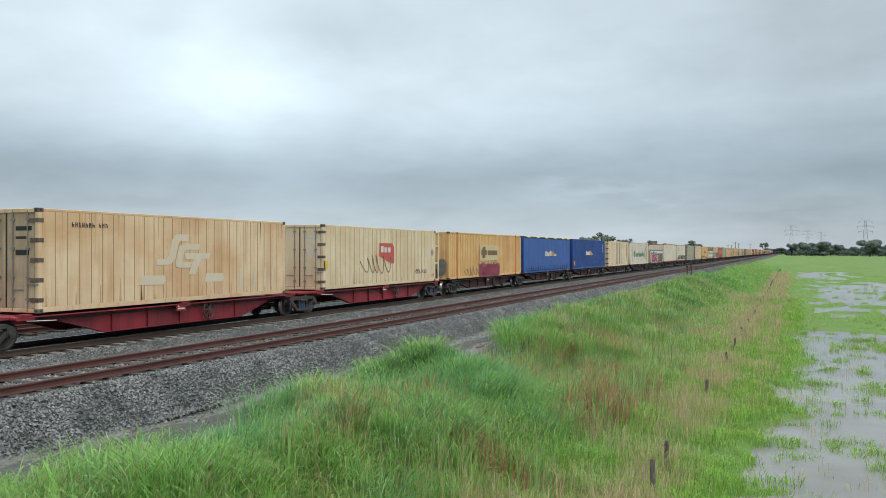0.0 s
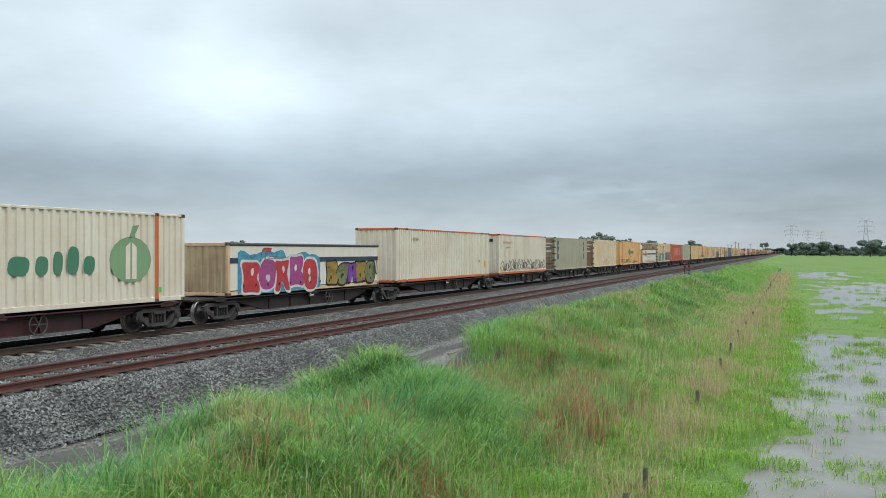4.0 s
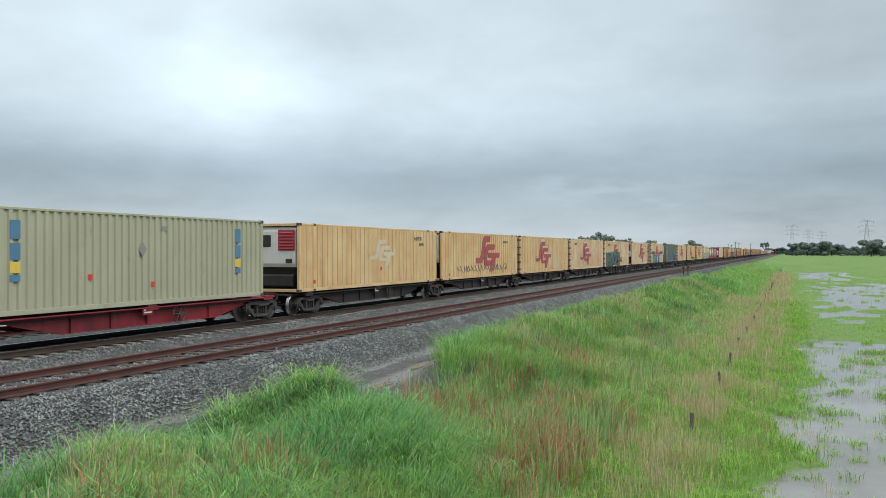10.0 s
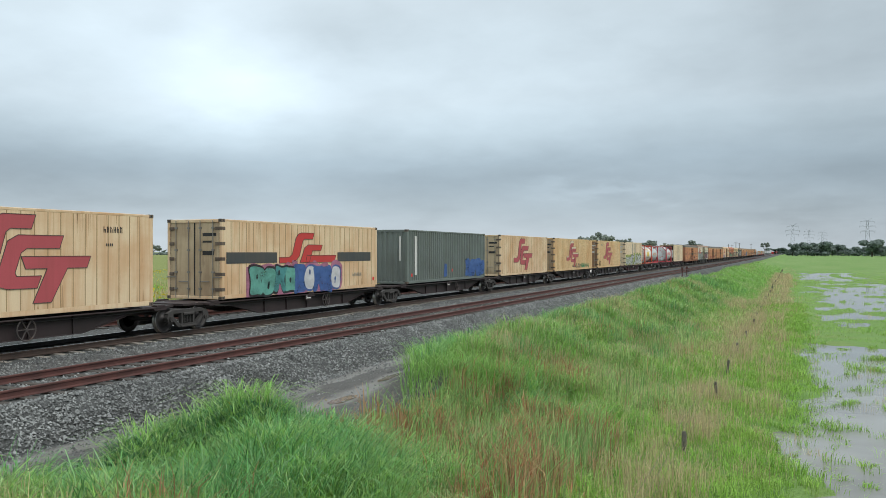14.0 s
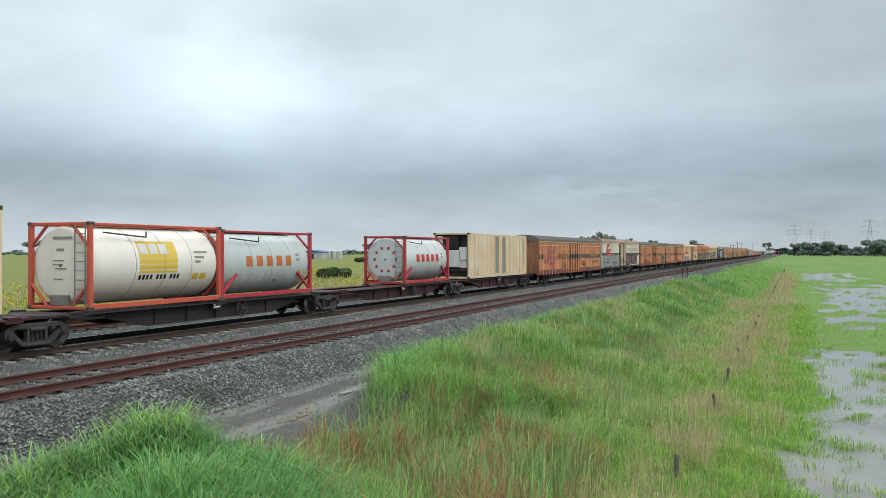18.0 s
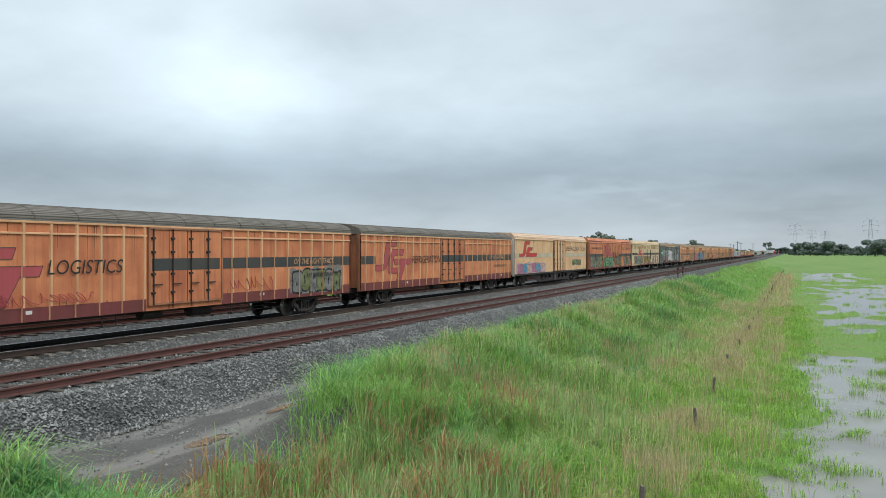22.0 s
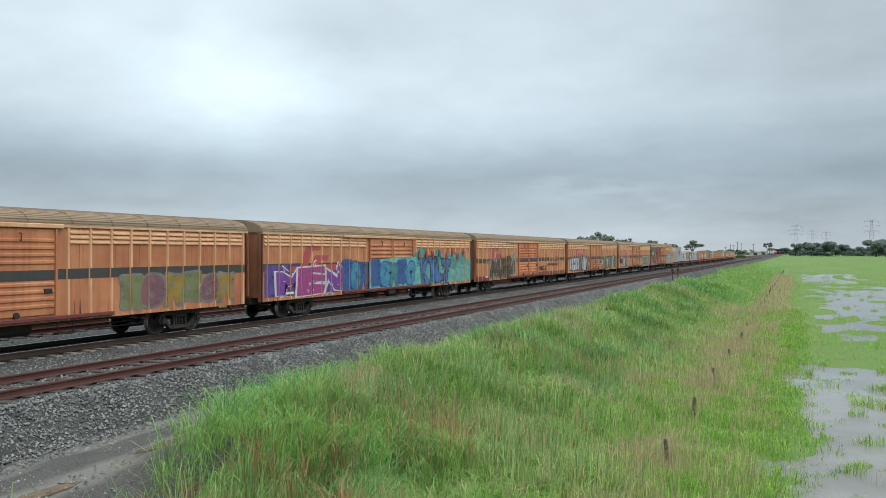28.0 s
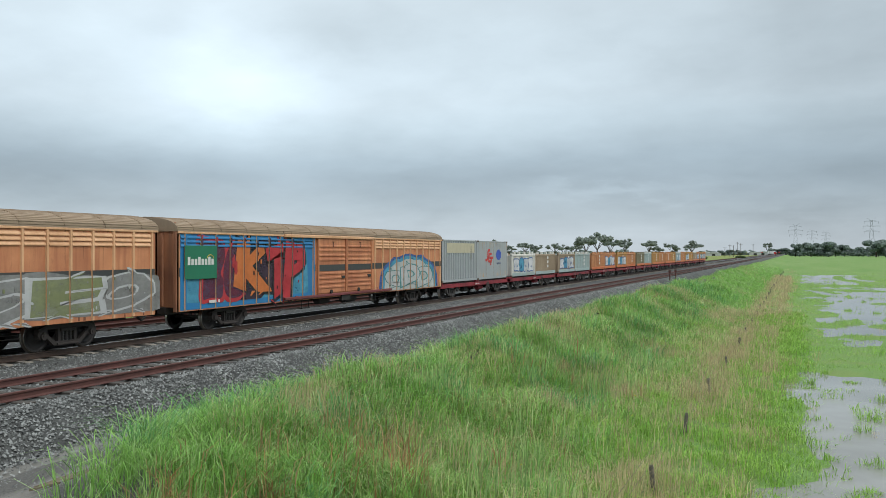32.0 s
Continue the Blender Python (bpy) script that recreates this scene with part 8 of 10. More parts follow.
def seventh_set():
    c = container(444.3, "refrigerated_container", "cream panelled container with a red emblem and brown rusty doors", 12.19, CREAM_DEEP, "panel", "flatdoors", door_mat=DOOR_BROWN)
    emblem(c, FACE, -3.2, 1.32, 4.75, 2.36, LOGO_RED)
    bars(c, FACE, -4.6, 3.3, 0.9, 0.16, STRIPE_GREY, 6, 0.05)
    scrawl(c, FACE, -5.6, -4.8, 1.2, 1.8, BLACK_PAINT, 411, 3, 0.012)
    platform(444.3, "f", FRAME_DARK, "soot-dark")
    c = container(459.9, "refrigerated_container", "sand-coloured container with a large silver graffiti piece on lime green", 12.19, SAND, "panel", "flatdoors", pitch=0.8, door_mat=CREAM_PALE)
    strips(c, 1.22, 3.7, -1.12, 0.5)
    tagging(c, FACE + 0.004, -5.6, -0.3, 1.05, 2.2, [GR_SILVER, GR_SILVER], GR_BLACK, 421, 5, GR_LIME, GR_WHITE, word="CORVET")
    tagging(c, FACE + 0.005, 0.2, 5.3, 1.05, 2.35, [GR_SILVER, GR_SILVER], GR_BLACK, 422, 5, GR_LIME, GR_WHITE, word="JUDGE")
    bars(c, FACE, 5.3, 1.9, 0.16, 1.7, BLACK_PAINT)
    tags(c, (-0.4, 1.9, "r"), (5.65, 1.6, "r"))
    platform(459.9, "m", FRAME_MAROON, "dark maroon")
    tank_white = paint("tank_white", (0.90, 0.86, 0.78), (0.80, 0.73, 0.62), 0.05, 0.35, 0.35)
    tank_grey = paint("tank_grey", (0.56, 0.62, 0.61), (0.44, 0.49, 0.48), 0.1, 0.5, 0.35, (0.2, 0.2, 0.19))
    tank_pale = paint("tank_pale_grey", (0.68, 0.71, 0.71), (0.54, 0.56, 0.55), 0.1, 0.5, 0.3, (0.22, 0.21, 0.2))
    red_frame = paint("tank_frame_red", (0.50, 0.045, 0.06), rust=0.15, wear=0.4)
    tank_container(471.93, "white tank container with a yellow sign in an orange steel frame", tank_white, paint("tank_frame_orange", (0.64, 0.115, 0.07), rust=0.15, wear=0.4), 0, 3.55)
    tank_container(478.0, "blue-grey tank container with worn orange markings in a red frame", tank_grey, red_frame, 1, 3.47)
    platform(474.95, "m", FRAME_DARK, "soot-dark")
    tank_container(493.3, "pale grey tank container with red markings in a red steel frame", tank_pale, red_frame, 2, 3.5)
    platform(490.3, "m", FRAME_MAROON, "dark maroon")
    c = container(505.75, "refrigerated_container", "sand-coloured refrigerated container with a generator compartment in its end", 12.19, SAND, "panel", "none", pitch=0.8)
    strips(c, 1.22, 3.7, -1.07, 0.45)
    y, z0, z1 = -6.095, DECK, DECK + 2.896
    part("end_panel", Shape().box(-1.09, 1.09, y + 0.4, y + 0.44, z0 + 0.1, z1 - 0.1), STEEL_DARK, c)
    m = part("cooling_unit", Shape().slab(-0.95, 0.55, y + 0.06, y + 0.4, z0 + 0.72, z1 - 1.1, 0.04), MACHINE_WHITE, c, "cream refrigeration unit housing")
    part("fan_panel", Shape().slab(-0.55, 0.45, y + 0.08, y + 0.14, z1 - 1.0, z1 - 0.2, 0.02), BLACK_PAINT, m)
    for k in range(9):
        part("slat", Shape().box(-0.5, 0.4, y + 0.05, y + 0.085, z1 - 0.94 + 0.08 * k, z1 - 0.92 + 0.08 * k), STEEL_DARK, m)
    for x0, x1, a, b in ((-0.98, -0.62, z1 - 1.05, z1 - 0.2), (0.5, 1.0, z0 + 1.2, z1 - 0.9), (0.58, 1.0, z0 + 0.7, z0 + 1.15)):
        part("side_panel", Shape().slab(x0, x1, y + 0.06, y + 0.2, a, b, 0.02), MACHINE_WHITE, m)
    part("gate_bar", Shape().slab(-1.05, 1.05, y + 0.02, y + 0.08, z0 + 0.5, z0 + 0.6, 0.01).slab(-1.05, 1.05, y + 0.02, y + 0.08, z0 + 0.2, z0 + 0.27, 0.01).box(-0.4, -0.33, y + 0.02, y + 0.08, z0 + 0.1, z0 + 0.55).box(0.33, 0.4, y + 0.02, y + 0.08, z0 + 0.1, z0 + 0.55), STEEL_DARK, c)
    bars(c, FACE, 5.3, 1.7, 0.14, 1.9, STRIPE_GREY)
    platform(505.75, "b", FRAME_MAROON, "dark maroon")


for build in (first_set, second_set, third_set, fourth_set, fifth_set, sixth_set, seventh_set):
    build()

# ---- the van part of the train ----
VAN_ORANGE = paint("van_orange", (0.70, 0.265, 0.115), (0.37, 0.095, 0.048), 0.5, 0.85, 0.55, (0.20, 0.075, 0.04))
VAN_TAN = paint("van_tan", (0.62, 0.265, 0.125), (0.34, 0.105, 0.05), 0.45, 0.85, 0.55, (0.24, 0.10, 0.05))
VAN_RIB = paint("van_rib", (0.78, 0.46, 0.26), (0.46, 0.22, 0.10), 0.3, 0.6, 0.55, (0.26, 0.11, 0.05))
VAN_WHITE = paint("van_white", (0.78, 0.72, 0.60), (0.52, 0.41, 0.26), 0.2, 0.5, 0.5, (0.34, 0.18, 0.08))
VAN_CREAM = paint("van_cream", (0.76, 0.52, 0.30), (0.62, 0.28, 0.11), 0.3, 0.7, 0.5, (0.40, 0.17, 0.07))
VAN_BUFF = paint("van_buff", (0.68, 0.53, 0.34), (0.40, 0.28, 0.15), 0.3, 0.55, 0.55, (0.24, 0.12, 0.06))
VAN_GREY = paint("van_grey", (0.17, 0.18, 0.17), (0.09, 0.095, 0.09), 0.3, 0.6, 0.6, (0.10, 0.08, 0.06))
VAN_END = paint("van_end_brown", (0.42, 0.18, 0.09), (0.17, 0.08, 0.05), 0.5, 0.9, 0.6, (0.06, 0.035, 0.025))
ROOF_GREY = paint("van_roof_grey", (0.17, 0.155, 0.135), (0.11, 0.10, 0.088), 0.3, 0.6, 0.7, (0.16, 0.10, 0.06))
ROOF_TAN = paint("van_roof_tan", (0.31, 0.23, 0.155), (0.22, 0.16, 0.11), 0.3, 0.6, 0.7, (0.24, 0.15, 0.09))
ROOF_BROWN = paint("van_roof_brown", (0.30, 0.185, 0.135), (0.42, 0.32, 0.24), 0.3, 0.7, 0.7, (0.2, 0.10, 0.06))
SKIRT = paint("van_skirt_maroon", (0.20, 0.045, 0.045), (0.11, 0.035, 0.03), 0.35, 0.7, 0.6, (0.07, 0.035, 0.025))
BAND = paint("van_band_dark", (0.045, 0.05, 0.052), (0.09, 0.075, 0.06), 0.15, 0.5)
SIGN_GREEN = paint("advert_green", (0.015, 0.17, 0.09), rust=0.02, wear=0.2)
TURQUOISE = paint("spray_turquoise", (0.18, 0.56, 0.54), wear=0.35, fade=0.55)
VAN_HALF, VAN_LEN, VAN_EAVE, VAN_TOP, VAN_FOOT = 1.40, 22.8, 3.5, 4.0, 0.80
VAN_PITCH = (834.77 - 525.87) / 13
PANEL = VAN_HALF + 0.003


def arch(half, eave, top, k=14):
    """The outline of a curved roof from the near eave to the far one."""
    return [(half * math.cos(math.pi * i / k), eave + (top - eave) * math.sin(math.pi * i / k) ** 0.8) for i in range(k + 1)]


def van_shell(s, label, wall, roof, end, ribs=(), rib_mat=None, rib_w=0.09, rise=0.055, flat_roof=False, group="freight vans"):
    v = thing("freight_van", label, "freight van", group)
    h = VAN_LEN / 2
    eave, top, foot = (3.6, 4.06, 0.86) if flat_roof else (VAN_EAVE, VAN_TOP, VAN_FOOT)
    part("body", Shape().box(-VAN_HALF, VAN_HALF - 0.03, -h + 0.06, h - 0.06, 0.98, eave - 0.02), wall, v)
    part("side_wall", Shape().box(VAN_HALF - 0.028, VAN_HALF, -h, h, foot, eave), wall, v)
    prof = arch(VAN_HALF + 0.05, eave, top) if not flat_roof else [(VAN_HALF + 0.03, eave), (VAN_HALF - 0.02, eave + 0.16), (VAN_HALF - 0.25, top - 0.04), (0, top), (-VAN_HALF + 0.25, top - 0.04), (-VAN_HALF + 0.02, eave + 0.16), (-VAN_HALF - 0.03, eave)]
    part("roof", Shape().prism(prof, 1, -h - 0.02, h + 0.02), roof, v, "curved sheet metal roof")
    seam = Shape()
    big = [(p * 1.002, eave + (q - eave) * 1.004 + 0.002) for p, q in prof]
    laps = [q for p in zip(big, big[1:]) for q in (p[0], ((p[0][0] + p[1][0]) / 2, (p[0][1] + p[1][1]) / 2))]
    for a, b in laps[1:]:
        seam.box(a - 0.014, a + 0.014, -h - 0.015, h + 0.015, b - 0.02, b + 0.004)
    for yy in np.arange(-h + 0.8, h, 1.52):
        for a, b in laps[1:9]:
            seam.box(a - 0.03, a + 0.03, yy - 0.03, yy + 0.03, b - 0.02, b + 0.012)
    part("roof_seam", seam, roof, v)
    part("eave_strip", Shape().slab(VAN_HALF, VAN_HALF + 0.055, -h, h, eave - 0.07, eave, 0.012), rib_mat or wall, v)
    # front end: pillars, sheet and stiffeners
    part("end_wall", Shape().box(-VAN_HALF + 0.1, VAN_HALF - 0.1, -h + 0.04, -h + 0.07, 0.95, eave + 0.3), end, v)
    for sx in (-1, 1):
        part("corner_pillar", Shape().slab(min(sx * VAN_HALF, sx * (VAN_HALF - 0.16)), max(sx * VAN_HALF, sx * (VAN_HALF - 0.16)), -h - 0.02, -h + 0.1, foot, eave, 0.02), end, v)
        part("corner_pillar", Shape().slab(min(sx * VAN_HALF, sx * (VAN_HALF - 0.16)), max(sx * VAN_HALF, sx * (VAN_HALF - 0.16)), h - 0.1, h + 0.02, foot, eave, 0.02), end, v)
    for xx in (-0.75, 0.0, 0.75):
        part("stiffener", Shape().prism([(xx - 0.06, -h + 0.04), (xx - 0.035, -h - 0.02), (xx + 0.035, -h - 0.02), (xx + 0.06, -h + 0.04)], 2, 1.0, eave - 0.05), end, v)
    if ribs:
        me = Shape().prism([(VAN_HALF, -rib_w / 2 - 0.012), (VAN_HALF + rise, -rib_w / 2 + 0.008), (VAN_HALF + rise, rib_w / 2 - 0.008), (VAN_HALF, rib_w / 2 + 0.012)], 2, foot + 0.01, eave - 0.07).mesh("rib", rib_mat or wall)
        for yy in ribs:
            part("rib", me, None, v, at=pose(0, yy, 0))
    rust_runs(v, VAN_HALF + 0.0012, -h + 0.15, h - 0.15, foot + 0.02, eave - 0.08, 70, RUN_DARK, int(s * 3) % 9973, ribs, rib_w / 2 + 0.03)
    # underframe
    part("centre_sill", Shape().box(-0.3, 0.3, -h + 0.2, h - 0.2, 0.62, 0.95), STEEL_DARK, v)
    for yy in (-3.2, 3.0):
        part("step", Shape().slab(1.12, 1.32, yy - 0.3, yy + 0.3, 0.42, 0.46, 0.008).rod((1.25, yy - 0.28, 0.44), (1.25, yy - 0.28, 0.9), 0.02, 5).rod((1.25, yy + 0.28, 0.44), (1.25, yy + 0.28, 0.9), 0.02, 5), STEEL_DARK, v)
    part("brake_cylinder", Shape().rod((0.6, -1.2, 0.62), (0.6, -0.3, 0.62), 0.17, 12), STEEL_DARK, v)
    part("air_tank", Shape().lathe([(0, 0.05), (0.05, 0.2), (1.1, 0.2), (1.15, 0.05)], 1, (0.55, 1.2, 0.6), 12), STEEL_DARK, v)
    part("brake_rod", Shape().rod((0.3, -7, 0.5), (0.3, 7, 0.5), 0.025, 5).rod((0.9, 4.2, 0.45), (0.9, 6.6, 0.45), 0.02, 5), STEEL_DARK, v)
    for sg in (-1, 1):
        bogie(v, sg * 8.1, BOGIE_BROWN)
        coupler(v, sg * (h + 0.28), sg)
        part("draft_frame", Shape().slab(-0.9, 0.9, min(sg * h, sg * (h - 0.3)), max(sg * h, sg * (h - 0.3)), 0.7, 0.95, 0.03), STEEL_DARK, v)
    return rolls(v, s)


def draped_band(v, name, y0, y1, z0, z1, mat, ribs=(), rib_w=0.09, rise=0.055, lift=0.0):
    """A painted stripe that follows the panel and the ribs."""
    g = Shape()
    for piece, up in draped([(y0, z0), (y1, z0), (y1, z1), (y0, z1)], ribs, rib_w, rise):
        g.prism(piece, 0, PANEL + up + lift, PANEL + up + lift + 0.002)
    part(name, g, mat, v)


def louvres(v, ribs, z0, z1, n, mat, y0, y1, skip=(99, 99)):
    """Rows of louvre blades between the ribs under the eave."""
    edges = [y0] + [r for r in ribs if y0 < r < y1] + [y1]
    hh = (z1 - z0) / n
    for a, b in zip(edges, edges[1:]):
        if b - a < 0.2 or b - a > 1.6 or (a + b) / 2 > skip[0] and (a + b) / 2 < skip[1]:
            continue
        for k in range(n):
            z = z0 + k * hh
            g = Shape().prism([(VAN_HALF, z), (VAN_HALF + 0.045, z + 0.01), (VAN_HALF + 0.045, z + 0.04), (VAN_HALF, z + hh * 0.85)], 1, a + 0.06, b - 0.06)
            part("louvre", g, mat, v)


def louvre_doors(v, y0, y1, mat, dark=True):
    """A pair of sliding doors of pressed horizontal ridges, hung from a rail."""
    mid = (y0 + y1) / 2
    for a, b in ((y0, mid - 0.03), (mid + 0.03, y1)):
        g = Shape().slab(VAN_HALF + 0.02, VAN_HALF + 0.05, a, b, 1.02, VAN_EAVE - 0.12, 0.008)
        for z in np.arange(1.2, VAN_EAVE - 0.35, 0.2):
            if 1.9 < z < 2.25:
                continue
            g.prism([(VAN_HALF + 0.05, z), (VAN_HALF + 0.085, z + 0.03), (VAN_HALF + 0.085, z + 0.09), (VAN_HALF + 0.05, z + 0.12)], 1, a + 0.1, b - 0.1)
        d = part("door", g, mat, v)
        for e in (a, b - 0.07):
            part("door_edge", Shape().slab(VAN_HALF + 0.05, VAN_HALF + 0.1, e, e + 0.07, 1.02, VAN_EAVE - 0.12, 0.008), mat, d)
        if dark:
            part("band", Shape().box(VAN_HALF + 0.051, VAN_HALF + 0.06, a + 0.08, b - 0.08, 1.97, 2.25), BAND, d)
        part("handle", Shape().rod((VAN_HALF + 0.13, (a + b) / 2, 3.05), (VAN_HALF + 0.13, (a + b) / 2, 3.25), 0.016, 5).rod((VAN_HALF + 0.05, (a + b) / 2, 3.05), (VAN_HALF + 0.13, (a + b) / 2, 3.05), 0.014, 5).rod((VAN_HALF + 0.05, (a + b) / 2, 3.25), (VAN_HALF + 0.13, (a + b) / 2, 3.25), 0.014, 5), STEEL_DARK, d)
        part("roller", Shape().rod((VAN_HALF + 0.03, (a + b) / 2 - 0.1, 1.06), (VAN_HALF + 0.1, (a + b) / 2 - 0.1, 1.06), 0.09, 10), STEEL_DARK, d)
        part("latch", Shape().slab(VAN_HALF + 0.05, VAN_HALF + 0.12, b - 0.45, b - 0.2, 1.62, 1.74, 0.01), STEEL_DARK, d)
    part("door_rail", Shape().slab(VAN_HALF + 0.01, VAN_HALF + 0.13, y0 - 2.6, y1 + 2.1, 0.86, 0.97, 0.015), SKIRT, v)
    part("door_header", Shape().slab(VAN_HALF + 0.01, VAN_HALF + 0.12, y0 - 2.6, y1 + 0.2, VAN_EAVE - 0.1, VAN_EAVE + 0.02, 0.015), VAN_RIB, v)
    part("bracket", Shape().prism([(VAN_HALF - 0.1, mid - 0.4), (VAN_HALF + 0.05, mid - 0.4), (VAN_HALF + 0.05, mid + 0.4), (VAN_HALF - 0.1, mid + 0.4)], 2, 0.62, 0.86), STEEL_DARK, v)


def plug_doors(v, y0, y1, mat, frame_mat, leaves=4, z0=1.02, z1=3.45):
    """Insulated doors with upright locking bars in a dark frame."""
    w = (y1 - y0) / leaves
    f = Shape()
    for a, b in ((y0 - 0.06, y0 + 0.02), (y1 - 0.02, y1 + 0.06)):
        f.slab(VAN_HALF, VAN_HALF + 0.09, a, b, z0 - 0.05, z1 + 0.05, 0.01)
    f.slab(VAN_HALF, VAN_HALF + 0.09, y0, y1, z1, z1 + 0.07, 0.01).slab(VAN_HALF, VAN_HALF + 0.09, y0, y1, z0 - 0.06, z0, 0.01)
    part("door_frame", f, frame_mat, v)
    for k in range(leaves):
        a, b = y0 + k * w + 0.02, y0 + (k + 1) * w - 0.02
        d = part("door", Shape().slab(VAN_HALF + 0.02, VAN_HALF + 0.06, a, b, z0 + 0.01, z1 - 0.01, 0.012), mat, v)
        part("locking_bar", Shape().rod((VAN_HALF + 0.1, a + 0.12, z0 - 0.04), (VAN_HALF + 0.1, a + 0.12, z1 + 0.04), 0.022, 8), STEEL_DARK, d)
        g = Shape()
        for z in (z0 + 0.3, z0 + 0.9, z0 + 1.6, z1 - 0.3):
            g.slab(VAN_HALF + 0.05, VAN_HALF + 0.12, a + 0.04, a + 0.2, z, z + 0.07, 0.008)
        part("bar_guide", g, STEEL_DARK, d)
        part("handle", Shape().slab(VAN_HALF + 0.1, VAN_HALF + 0.13, a + 0.1, a + 0.5, z0 + 0.58, z0 + 0.62, 0.006), STEEL_DARK, d)


RIBS_A = [round(-10.9 + 0.9 * k, 3) for k in range(25)]
RIBS_D = [round(-11.0 + 0.82 * k, 3) for k in range(28)]


def cut(ribs, a, b):
    return [r for r in ribs if not a < r < b]


def ribbed_refrigerator(i, label, words):
    """Vans with heavy ribs, a big red emblem and four insulated doors."""
    ribs = cut(RIBS_A, -1.9, 2.1)
    v = van_shell(525.87 + VAN_PITCH * i, label, VAN_ORANGE, ROOF_GREY, VAN_END, ribs, VAN_RIB, group="ribbed orange vans")
    for a, b in ((-11.3, -1.8), (2.0, 11.3)):
        part("rail", Shape().slab(VAN_HALF + 0.004, VAN_HALF + 0.05, a, b, 3.13, 3.19, 0.01), VAN_RIB, v)
        draped_band(v, "skirt", a, b, VAN_FOOT, 1.18, SKIRT, ribs)
    plug_doors(v, -1.7, 1.9, VAN_ORANGE, VAN_END, z1=3.36)
    emblem(v, PANEL, -9.85, 1.2, 4.1, 2.05, LOGO_RED, LOGO_EDGE, ribs=ribs, rise=0.055)
    draped_band(v, "stripe", -11.3, -9.95, 2.06, 2.45, BAND, ribs)
    draped_band(v, "stripe", 2.0, 11.3, 2.06, 2.45, BAND, ribs, lift=0.001)
    part("stripe", Shape().box(VAN_HALF + 0.061, VAN_HALF + 0.064, -1.6, 1.8, 2.06, 2.45), BAND, v)
    if words:
        lettering("lettering", words, 0.40, 3.8 if len(words) > 10 else 2.8, BLACK_PAINT, v, PANEL + 0.057, -5.65, 2.04, 0.2)
    lettering("lettering", "ON THE RIGHT TRACK", 0.22, 3.2, VAN_RIB, v, PANEL + 0.062, 6.6, 2.16, 0.2)
    bars(v, PANEL + 0.056, 7.6, 1.62, 2.6, 0.16, BLACK_PAINT, 18, 0.05)
    for y in (-6.4, -1.0, 4.3, 9.0):
        part("label", Shape().box(PANEL, PANEL + 0.004, y, y + 0.3, 1.0, 1.1), WHITE_PAINT, v)
    return v, ribs


